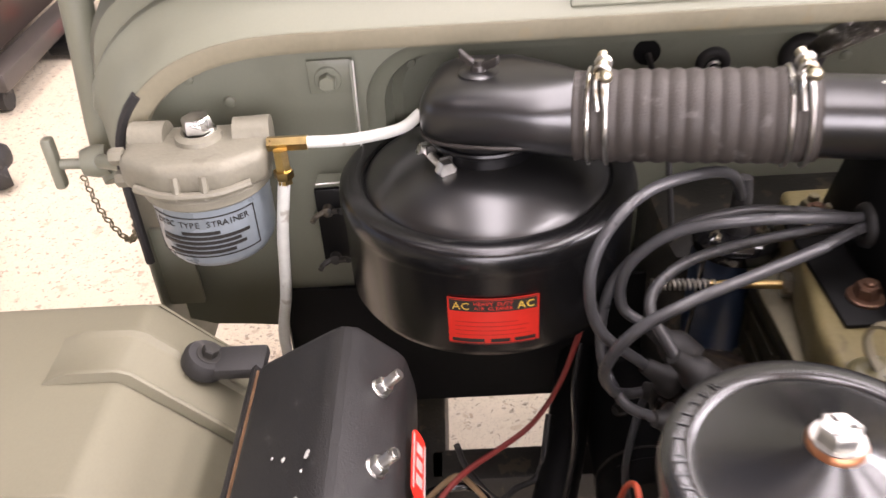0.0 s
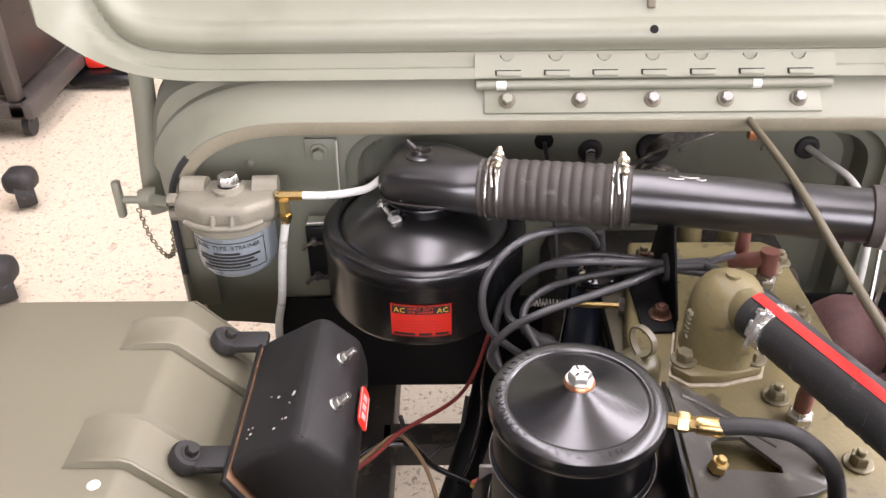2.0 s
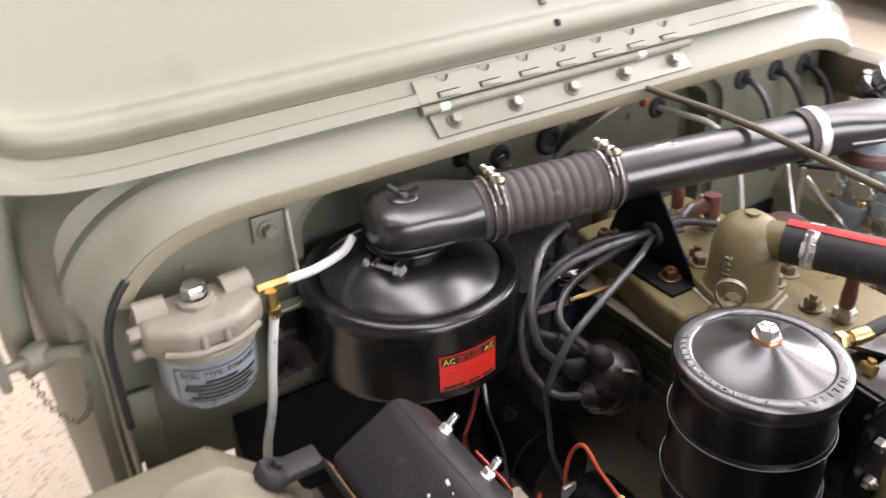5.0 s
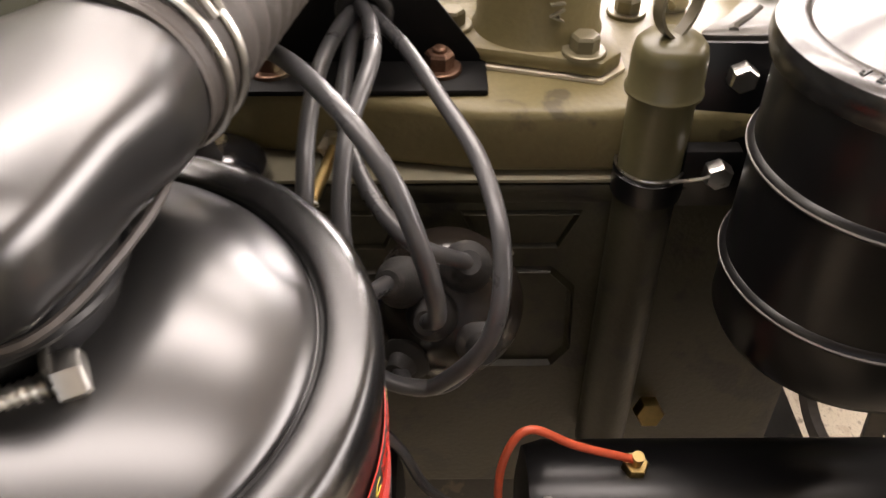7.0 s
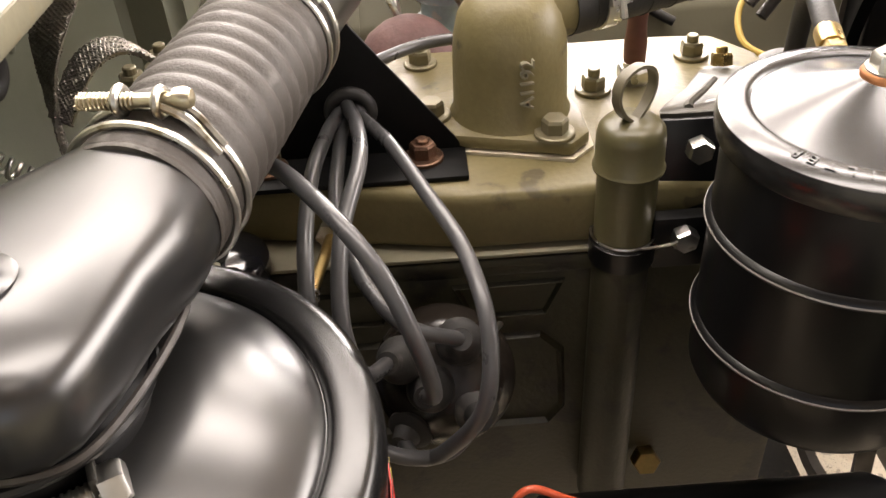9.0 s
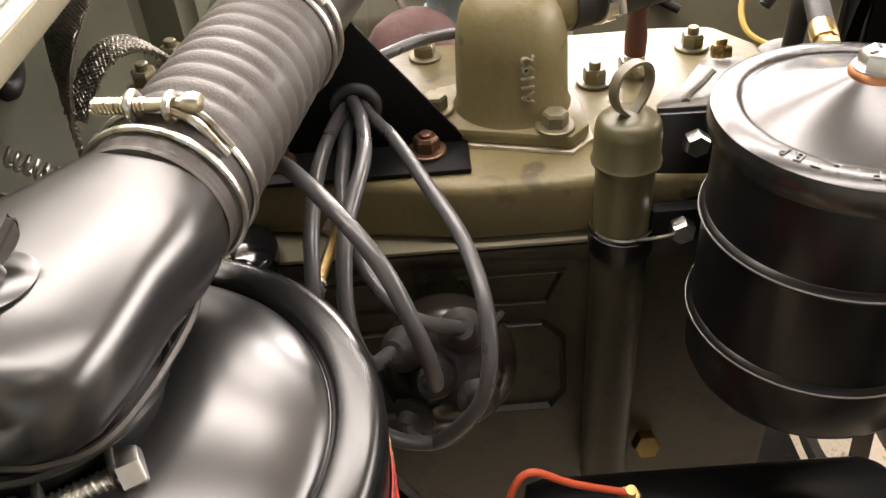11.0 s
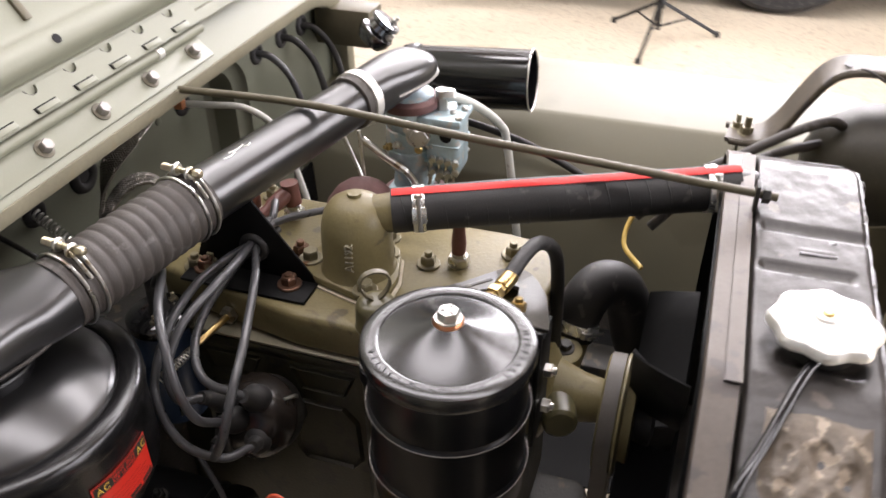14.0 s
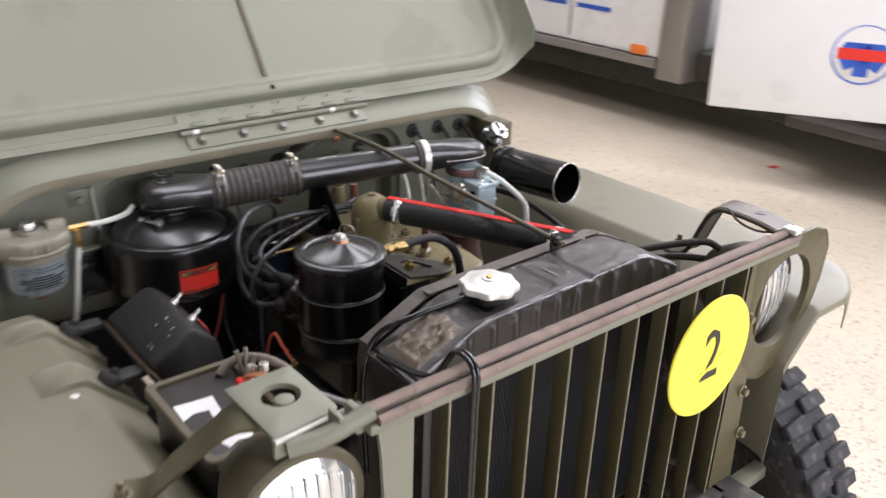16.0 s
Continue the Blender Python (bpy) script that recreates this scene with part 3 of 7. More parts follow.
part("rivet", lathe([(0.007, 0), (0.006, 0.0012), (0.003, 0.0016)], (-0.609, 0.543, 0.8222), (0, 0, 1), 20), CREAM, fender_l, "pale bare rivet head")
# frame rails and crossmembers
for s in (-1, 1):
    part("frame_rail", box((s * 0.38 - 0.032, -0.1, 0.42), (s * 0.38 + 0.032, 1.7, 0.50), 0.006), DARKMETAL, jeep)
part("crossmember", box((-0.37, 0.90, 0.45), (0.37, 0.948, 0.50), 0.006), DARKMETAL, jeep)
part("front_crossmember", box((-0.37, 0.02, 0.42), (0.37, 0.10, 0.50), 0.006), DARKMETAL, jeep)
# tube beside the cowl
part("windscreen_pivot_tube", tube([(-0.69, 1.13, 1.30), (-0.697, 1.125, 1.02), (-0.712, 1.12, 0.84), (-0.70, 1.10, 0.80)], 0.017, 14), OLIVE, jeep)

# ---- hood ----
HU, HN = Vector((0, 0.578, 0.816)), Vector((0, -0.816, 0.578))
HP = Vector((0, 1.003, 1.048))
HW, HL, HR = 0.763, 0.95, 0.12


def sweep(s):
    """How far the hood's lower edge rises towards its corners."""
    return 0.06 * max(0.0, (abs(s) - 0.54) / 0.223) ** 2.8


def hood_point(s, t):
    """A place on the open hood's inner face: s across, t up from the hinge."""
    d1, d2 = t - sweep(s), HW - abs(s)
    e = max(0.0, HR - math.hypot(HR - d1, HR - d2)) if d1 < HR and d2 < HR else min(d1, d2)
    steps = ((0.0, 0.006), (0.012, 0.006), (0.015, 0.0005), (0.034, 0.001), (0.038, -0.004), (0.042, 0.0), (0.047, 0.013), (0.052, 0.017), (0.062, 0.017), (0.069, 0.012), (0.076, 0.003), (0.085, 0.0), (9, 0.0))
    h = 0.0
    for (a, p), (b, q) in zip(steps, steps[1:]):
        if a <= e <= b:
            k = (e - a) / (b - a)
            h = p + (q - p) * k
    side = max(0.0, (abs(s) - (HW - 0.055)) / 0.055)
    h += 0.075 * side ** 2 * min(1.0, t / 0.1)
    return HP + Vector((s, 0, 0)) + HU * t + HN * h


def hood_row(t):
    """One row across the hood, bent up with its lower edge."""
    ks = [-1 + 2 * i / 140 for i in range(141)]
    ss = [HW * math.copysign(1 - (1 - abs(k)) ** 1.35, k) if k else 0.0 for k in ks]
    return [hood_point(s, t + sweep(s) * max(0.0, 1 - t / 0.4)) for s in ss]


ts = [0.0, 0.004, 0.010, 0.012, 0.0135, 0.015, 0.018, 0.027, 0.034, 0.036, 0.038, 0.040, 0.042, 0.0445, 0.047, 0.0495, 0.052, 0.057, 0.062, 0.0655, 0.069, 0.0725, 0.076, 0.080, 0.085, 0.095, 0.11, 0.13, 0.16, 0.2, 0.28, 0.4, 0.55, 0.7, 0.85, 0.95]
hood = thing("hood", (0, 1.0, 1.02), "open olive drab steel hood leaning back on its hinge", "hood")
part("hood_panel", thicken(strip([hood_row(t) for t in ts]), 0.003), OLIVE, hood, angle=50)


def on_hood(s, t, h=0.0):
    return HP + Vector((s, 0, 0)) + HU * t + HN * h


part("centre_seam", prism([on_hood(-0.005, 0.090, 0.002), on_hood(0.005, 0.090, 0.002), on_hood(0.005, 0.9, 0.002), on_hood(-0.005, 0.9, 0.002)], HN * 0.0055, 0.001), RODS, hood, "raised centre seam, darkened")
part("drain_hole", lathe([(0.0055, 0), (0.0055, 0.0006)], on_hood(-0.001, 0.058, 0.0203), HN, 20), FLATBLACK, hood, "small dark drain hole")
# hinge: long leaf on the hood with rolled knuckles, narrow leaf on the sloping front of the cowl
upper = []
for i in range(7):
    x = -0.1995 + i * 0.0615 + 0.015
    upper += [(x + 0.0088 * math.cos(a), 0.031 + 0.0092 * math.sin(a)) for a in [math.pi + math.pi * k / 10 for k in range(11)]]


def leaf_height(t):
    return 0.0075 - 0.0035 * (t - 0.001) / 0.03


leaf = prism([on_hood(x, t, leaf_height(t)) for x, t in [(0.23, 0.031), (0.23, 0.001), (-0.226, 0.001), (-0.226, 0.031)] + upper], HN * 0.003, 0)
part("hood_hinge_leaf", leaf, OLIVE, hood)
CN = Vector((0, -0.70, 0.71))
lo_y, lo_z, hi_y, hi_z = 0.9765, 1.0135, 1.0015, 1.0355
part("cowl_hinge_leaf", prism([(-0.214, lo_y, lo_z), (0.214, lo_y, lo_z), (0.214, hi_y, hi_z), (-0.214, hi_y, hi_z)], CN * 0.003, 0.0006), OLIVE, hood, "worn olive hinge leaf screwed to the cowl")
part("hinge_roll", tube([(-0.224, 1.0, 1.0432), (0.228, 1.0, 1.0432)], 0.0066, 14, smooth=False), OLIVE, hood)
for i in range(7):
    x = -0.1995 + i * 0.0615
    part("slot", prism([on_hood(x - 0.0008, 0.0035, 0.0098), on_hood(x + 0.0318, 0.0035, 0.0098), on_hood(x + 0.0318, 0.0105, 0.0091), on_hood(x - 0.0008, 0.0105, 0.0091)], HN * 0.0010), FLATBLACK, hood, "dark slot round the knuckle")
    part("knuckle", prism([on_hood(x + 0.0012, 0.0025, 0.0102), on_hood(x + 0.0318, 0.0025, 0.0102), on_hood(x + 0.0318, 0.0088, 0.0096), on_hood(x + 0.0012, 0.0088, 0.0096)], HN * 0.0026, 0.0006), OLIVE, hood, "rolled olive hinge knuckle")
    if i in (0, 5):  # paint knocked off to bright metal
        xa, xb = ((x + 0.0012, x + 0.0135), (x + 0.019, x + 0.0298))[i == 5]
        part("rubbed_spot", tube([(xa, 0.9984, 1.0431), (xb, 0.9984, 1.0431)], 0.00645, 14, smooth=False), CREAM, hood, "bright spot where the paint is gone")
    # thin dark arc draws the shadow line on one side of each notch
    arc = [on_hood(x + 0.015 + 0.0088 * math.cos(a), 0.031 + 0.0092 * math.sin(a), 0.0066) for a in [math.pi * 1.02 + math.pi * 0.62 * k / 9 for k in range(10)]]
    part("notch_shadow_arc", tube(arc, 0.0011, 6, smooth=False), DARKMETAL, hood)
for i in range(5):
    spot = Vector((-0.185 + i * 0.0925, 0.989, 1.0245)) + CN * 0.003
    part("lock_washer", lathe([(0.0108, 0), (0.0108, 0.0016), (0.0098, 0.0022)], spot, CN, 24), RODS, hood)
    bolt(hood, spot + CN * 0.001, CN, 0.0074, GREYSTEEL if i else OLIVE, False, turn=0.4 + i)

# ---- air cleaner ----
AX, AY = -0.2925, 0.926
ac = thing("air_cleaner", (AX, AY, 0.775), "round satin black oil-bath air cleaner on the firewall", "air cleaner")
ac_can = part("canister", lathe([(0.10, 0.772), (0.118, 0.774), (0.127, 0.782), (0.1305, 0.79), (0.1305, 0.864), (0.1318, 0.868), (0.1328, 0.873), (0.1328, 0.880), (0.1315, 0.8855), (0.1285, 0.889), (0.1245, 0.8902), (0.1130, 0.8902), (0.1105, 0.889), (0.109, 0.886)], (AX, AY, 0), seg=96), CANISTER, ac)
part("top_cover", lathe([(0.1085, 0.880), (0.1085, 0.887), (0.1065, 0.8895), (0.102, 0.893), (0.085, 0.902), (0.070, 0.908), (0.058, 0.911), (0.050, 0.912), (0.046, 0.913)], (AX, AY, 0), seg=96), COVER, ac, "domed satin black cover")
part("neck", lathe([(0.044, 0.908), (0.0445, 0.922), (0.0475, 0.924), (0.0475, 0.938), (0.044, 0.94)], (AX, AY, 0), seg=64), BLACK, ac)
part("rust_chip", lathe([(0.0035, 0), (0.003, 0.0005)], (-0.2335, 0.8145, 0.8885), (0.2, -0.2, 1), 7), RUST, ac, "small rusty chip in the paint")
# red maker's plate, bent round the can
def on_can(a, z, r=0.1312):
    return Vector((AX + r * math.sin(a), AY - r * math.cos(a), z))


def can_patch(a0, a1, z0, z1, r, n=14):
    return thicken(strip([[on_can(a0 + (a1 - a0) * i / n, z, r) for i in range(n + 1)] for z in (z0, z1)]), 0.0004)


TAG = -0.02
plate = part("label", can_patch(TAG - 0.285, TAG + 0.285, 0.7985, 0.8465, 0.1313), RED, ac_can, "red maker's label with black and yellow print")
for a0, a1, z0, z1, mat in ((-0.272, 0.272, 0.8335, 0.8445, INK), (-0.262, -0.06, 0.8012, 0.8046, INK), (-0.02, 0.10, 0.8012, 0.8046, INK), (0.13, 0.262, 0.8012, 0.8046, INK), (-0.278, 0.278, 0.7992, 0.7997, INK), (-0.278, 0.278, 0.8454, 0.8459, INK)):
    part("label_band", can_patch(TAG + a0, TAG + a1, z0, z1, 0.1318), mat, ac_can)
for text, a, z, size, step, mat in (("AC", -0.2, 0.8385, 0.0102, 0.056, GOLD_INK), ("AC", 0.2, 0.8385, 0.0102, 0.056, GOLD_INK), ("HEAVY DUTY", 0.0, 0.8415, 0.0050, 0.0240, RED), ("AIR CLEANER", 0.0, 0.8368, 0.0046, 0.0215, RED)):
    for k, ch in enumerate(text):
        b = TAG + a + (k - (len(text) - 1) / 2) * step
        if ch != " ":
            lettering("label_text", ch, size, Matrix.Translation(on_can(b, z, 0.1322)) @ Matrix.Rotation(b, 4, "Z") @ pose(0, 0, 0, 90, 0, 0), mat, ac_can, 0.0003)
for i in range(4):
    part("label_print", can_patch(TAG - 0.24, TAG + (0.24, 0.2, 0.22, 0.15)[i], 0.8085 + i * 0.0045, 0.8089 + i * 0.0045, 0.1317), material("dark_red_print_%d" % i, (0.42, 0.02, 0.012), 0.4), ac_can)


# clamp band round the neck, with its bolt
part("neck_clamp", ring((AX, AY, 0.928), (0, 0, 1), 0.0482, 0.0028, 56, 8), BLACK, ac)
ca, cz_ = Vector((-0.327, 0.884, 0.914)), Vector((-0.345, 0.926, 0.910))
cdir = (cz_ - ca).normalized()
for k in (0.009, 0.036):
    c = ca + cdir * k
    ear = prism([(-0.004, -0.009, 0), (0.022, -0.009, 0), (0.022, 0.010, 0), (-0.004, 0.010, 0)], (0, 0, 0.003), 0.0008)
    ear.transform(Matrix.Translation(c) @ Matrix((Vector((0.92, 0.39, 0)), Vector((0, 0, 1)), -cdir)).transposed().to_4x4())
    part("clamp_ear", ear, DARKMETAL, ac)
part("clamp_bolt", add(tube([ca, cz_ + cdir * 0.006], 0.0038, 10, smooth=False), helix(ca + cdir * 0.004, cz_, 0.0039, 0.0008, 15)), SILVER, ac)
part("clamp_bolt_head", hexagon(ca + cdir * 0.006, -cdir, 0.0088, 0.009), SILVER, ac, "bright hexagonal bolt head")
part("clamp_nut", hexagon(cz_ - cdir * 0.004, cdir, 0.0092, 0.009), SILVER, ac, "zinc hexagonal nut")

# ---- intake elbow, hose and tube ----
def ov(c, ax, ay, u, v, n=32, e=2.6):
    """A ring of superellipse shape at c, half sizes ax along u and ay along v."""
    out = []
    for i in range(n):
        a = 2 * math.pi * i / n
        ca, sa = math.cos(a), math.sin(a)
        out.append(Vector(c) + Vector(u) * ax * math.copysign(abs(ca) ** (2 / e), ca) + Vector(v) * ay * math.copysign(abs(sa) ** (2 / e), sa))
    return out


H0, H1, H2 = Vector((-0.213, 0.889, 0.955)), Vector((-0.052, 0.852, 0.964)), Vector((0.215, 0.778, 0.977))
hd = (H1 - H0).normalized()
hs = Vector((0, 0, 1)).cross(hd).normalized()
hz = hd.cross(hs)
el = thing("intake_elbow", (AX, AY, 0.935), "rounded black pressed-steel intake elbow on the air cleaner", "intake elbow")
secs = []
for dist, w, zlo, zhi in ((-0.0505, 0.022, 0.942, 0.962), (-0.0485, 0.034, 0.938, 0.969), (-0.043, 0.0445, 0.935, 0.9755), (-0.032, 0.0515, 0.933, 0.9795), (-0.012, 0.0545, 0.932, 0.982), (0.02, 0.0545, 0.931, 0.984), (0.045, 0.051, 0.928, 0.9855), (0.062, 0.045, 0.924, 0.987), (0.075, 0.039, 0.921, 0.988), (0.094, 0.0335, 0.920, 0.989)):
    base = Vector((AX, AY, 0)) + Vector((hd.x, hd.y, 0)).normalized() * dist
    t = min(1, max(0, (dist - 0.02) / 0.07))
    c = Vector((base.x, base.y, (zlo + zhi) / 2))
    if t > 0:
        line = H0 + hd * ((c - H0).dot(hd))
        c.x, c.y = c.x + (line.x - c.x) * t, c.y + (line.y - c.y) * t
    secs.append(ov(c, w, (zhi - zlo) / 2, hs, (0, 0, 1), 40, 2.0 + 1.3 * (1 - t)))
part("elbow_body", loft(secs), COVER, el, angle=60)
part("elbow_seam", tube([Vector((AX, AY, 0.941)) + Vector((hd.x, hd.y, 0)) * d + hs * -w for d, w in ((-0.050, 0.015), (-0.047, 0.034), (-0.036, 0.0495), (-0.01, 0.0552), (0.03, 0.0545), (0.06, 0.0458), (0.082, 0.037))], 0.0018, 6), RADI, el, "folded seam low on the elbow")
part("wing_nut_washer", lathe([(0.018, 0), (0.018, 0.0015), (0.016, 0.0025), (0.008, 0.003)], (-0.296, 0.925, 0.9815), (0, 0, 1), 32), COVER, el)
wn_bm = lathe([(0.0075, 0), (0.0065, 0.005), (0.004, 0.006), (0.004, 0.009)], (-0.296, 0.925, 0.9835), (0, 0, 1), 20)
for s in (-1, 1):
    w0, w1 = Vector((s * 0.86, -s * 0.51, 0)), Vector((s * 0.51, s * 0.86, 0))
    c0 = Vector((-0.296, 0.925, 0.9865))
    wing = loft([[c0 + w0 * d + w1 * q + Vector((0, 0, h)) for q, h in ((-t, b0), (t, b0), (t, b1), (-t, b1))] for d, t, b0, b1 in ((0.003, 0.003, -0.001, 0.004), (0.009, 0.0028, 0.0, 0.007), (0.015, 0.0026, 0.003, 0.011), (0.018, 0.0024, 0.006, 0.013), (0.0185, 0.002, 0.009, 0.012))])
    bmesh.ops.bevel(wing, geom=wing.edges[:], offset=0.0008, segments=1, affect="EDGES")
    add(wn_bm, wing)
part("wing_nut", wn_bm, RADI, el, "black wing nut")

hose = thing("corrugated_hose", (-0.13, 0.862, 0.935), "dark grey corrugated rubber intake hose with wire clamps", "hose")
a, b = H0 - hd * 0.008, H1 + hd * 0.008
n = 150
prof = []
L = (b - a).length
for i in range(n + 1):
    z = L * i / n
    k = z / L
    if k < 0.115 or k > 0.90:
        r = 0.0355 + 0.0006 * math.sin(z * 900)
    else:
        r = 0.0355 + 0.0017 * abs(math.sin(math.pi * (z - 0.115 * L) / 0.0128)) ** 0.9
    prof.append((r, z))
part("hose_body", lathe([(0.030, 0)] + prof + [(0.030, L)], a, hd, 48), HOSE, hose, angle=60)


def wire_clamp(parent, c, d, r, flip=1):
    """Two loops of wire round a hose, drawn up by a screw."""
    d = Vector(d).normalized()
    for o in (-0.008, 0.006):
        part("clamp_wire", ring(c + d * o, d, r + 0.0015, 0.0019, 44, 8), SILVER, parent)
    up = Vector((0, 0, 1))
    across = d.cross(up).normalized()
    top = c + up * (r + 0.006)
    a2, b2 = top - across * 0.020 * flip + d * 0.003, top + across * 0.024 * flip - d * 0.002
    sc = tube([a2, b2], 0.0032, 10, smooth=False)
    add(sc, helix(top, b2, 0.0033, 0.0007, 12))
    part("clamp_screw", sc, PLATED, parent, "plated clamp screw")
    part("screw_head", lathe([(0.002, 0), (0.0048, 0.001), (0.0052, 0.005), (0.004, 0.008), (0.001, 0.009)], a2 + across * 0.004 * flip, a2 - b2, 16), PLATED, parent)
    for k in (-0.012, 0.006):
        part("wire_loop", ring(top + across * k * flip, across, 0.0054, 0.0019, 20, 8), SILVER, parent)
    for o in (-0.003, 0.003):
        part("wire_tail", tube([top - across * 0.012 * flip + d * o, top - across * 0.024 * flip + d * (o - 0.001) - up * 0.005, c - across * flip * (r * 0.9) + d * (o + 0.002) + up * r * 0.55], 0.0018, 6), SILVER, parent)


wire_clamp(hose, H0 + hd * 0.012, hd, 0.0365, -1)
wire_clamp(hose, H1 - hd * 0.006, hd, 0.0365, -1)

pipe = thing("crossover_tube", (0.09, 0.81, 0.945), "satin black intake tube running across to the carburettor", "intake tube")
td = (H2 - H1).normalized()
part("tube_body", tube([H1, H1 + td * 0.03, (H1 + H2) / 2, H2], lambda k: 0.0324 - 0.002 * k, 36, 14), COVER, pipe)
for d0, d1, dy in ((0.045, 0.062, -0.006), (0.058, 0.080, -0.001), (0.076, 0.086, -0.005)):
    part("paint_scuff", tube([H1 + td * d0 + Vector((0, dy, 0.0312)), H1 + td * (d0 + d1) / 2 + Vector((0, dy - 0.002, 0.0314)), H1 + td * d1 + Vector((0, dy, 0.0312))], 0.0009, 5), CREAM, pipe, "pale scuff in the black paint")
part("band_rubber", lathe([(0.033, -0.014), (0.0345, -0.013), (0.0345, 0.013), (0.033, 0.014)], H2, td, 40), HOSE, pipe)
part("band", lathe([(0.0352, -0.007), (0.0365, -0.0065), (0.0365, 0.0065), (0.0352, 0.007)], H2 + td * 0.006, td, 40), CREAM, pipe, "shiny pale steel hose band")
ts_ = Vector((0, 0, 1)).cross(td).normalized()
secs = []
for dist, w, h, dz in ((0.0, 0.031, 0.031, 0), (0.03, 0.033, 0.030, 0), (0.052, 0.037, 0.027, 0.001), (0.075, 0.040, 0.025, 0.001), (0.100, 0.040, 0.0235, 0), (0.117, 0.037, 0.022, -0.001), (0.127, 0.031, 0.0185, -0.002), (0.1325, 0.021, 0.013, -0.003), (0.1345, 0.008, 0.006, -0.004)):
    secs.append(ov(H2 + td * (dist + 0.012) + Vector((0, 0, dz)), w, h, ts_, (0, 0, 1), 36, 2.6))
part("carburettor_horn", loft(secs), COVER, pipe, "flattened black end over the carburettor", angle=60)
horn_edge = [(0.035, 0.034), (0.060, 0.0385), (0.085, 0.0412), (0.105, 0.0402), (0.122, 0.0352), (0.132, 0.026), (0.1375, 0.012)]
seam = [H2 + td * (d + 0.012) + ts_ * w + Vector((0, 0, -0.007)) for d, w in horn_edge] + [H2 + td * (d + 0.012) - ts_ * w + Vector((0, 0, -0.007)) for d, w in reversed(horn_edge)]
part("horn_seam", tube(seam, 0.0016, 6, 6), GREYSTEEL, pipe, "folded seam with the paint rubbed off")

# ---- oil filter ----
OX, OY = -0.147, 0.538
of = thing("oil_filter", (OX, OY, 0.755), "black canister oil filter with a conical lid", "oil filter")
body = [(0.06, 0.752), (0.070, 0.755), (0.0735, 0.762)]
for zr in (0.799, 0.869):
    body += [(0.0738, zr - 0.004), (0.0765, zr - 0.002), (0.0772, zr), (0.0765, zr + 0.002), (0.0738, zr + 0.004)]
body += [(0.0738, 0.925), (0.072, 0.93)]
of_can = part("canister", lathe(body, (OX, OY, 0), seg=96), BLACK, of)
for zr in (0.799, 0.869):
    part("worn_bead", ring((OX, OY, zr), (0, 0, 1), 0.0768, 0.0008, 96, 6), GREYSTEEL, of_can, "bead with the paint worn to metal")
lid = part("lid", lathe([(0.074, 0.920), (0.0782, 0.921), (0.0797, 0.926), (0.0796, 0.932), (0.0785, 0.9365), (0.075, 0.9388), (0.0655, 0.940), (0.0635, 0.9395), (0.0622, 0.938), (0.061, 0.9383), (0.012, 0.957), (0.011, 0.958)], (OX, OY, 0), seg=128), LID, of, "glossy black conical lid with raised letters")
part("copper_washer", lathe([(0.014, 0.955), (0.014, 0.958), (0.0125, 0.960)], (OX, OY, 0), seg=32), COPPER, lid, "copper washer")
part("lid_bolt", add(hexagon((OX, OY, 0.9595), (0, 0, 1), 0.0105, 0.0095), lathe([(0.0125, 0), (0.0125, 0.002)], (OX, OY, 0.959), seg=24)), SILVER, lid, "bright hexagonal lid bolt")
for k in range(3):
    part("bolt_mark", box((-0.0008, 0.003, 0), (0.0008, 0.0075, 0.0006), 0, Matrix.Translation((OX, OY, 0.9690)) @ Matrix.Rotation(radians(120 * k + 20), 4, "Z")), DARKMETAL, lid)
for word, start in (("MILITARY", 292), ("STANDARD", 222), ("FILTER", 160)):
    for i, ch in enumerate(word):
        a = radians(start - i * 7.2)
        p = Vector((OX + 0.0695 * math.cos(a), OY + 0.0695 * math.sin(a), 0.9395))
        lettering("raised_letter", ch, 0.0086, Matrix.Translation(p) @ Matrix.Rotation(a - math.pi / 2, 4, "Z") @ Matrix.Rotation(radians(-7), 4, "X"), LID, lid, 0.0008)

# ---- fuel filter ----
FX, FY = -0.544, 0.936
ff = thing("fuel_filter", (FX, FY, 0.78), "fuel strainer with cast head and blue-grey bowl", "fuel filter")
bowl = part("bowl", lathe([(0.02, 0.815), (0.036, 0.818), (0.045, 0.823), (0.0505, 0.831), (0.0525, 0.842), (0.0532, 0.888), (0.0545, 0.893)], (FX, FY, 0), seg=64), BOWL, ff, "pale blue-grey bowl with printed label")
part("drain_plug", hexagon((FX, FY - 0.008, 0.816), (0, 0, -1), 0.011, 0.013), REDBROWN, ff)


def on_bowl(a, z, r=0.0536):
    return Vector((FX + r * math.sin(a), FY - r * math.cos(a), z))


def bowl_patch(a0, a1, z0, z1, r):
    return thicken(strip([[on_bowl(a0 + (a1 - a0) * i / 12, z, r) for i in range(13)] for z in (z0, z1)]), 0.0003)


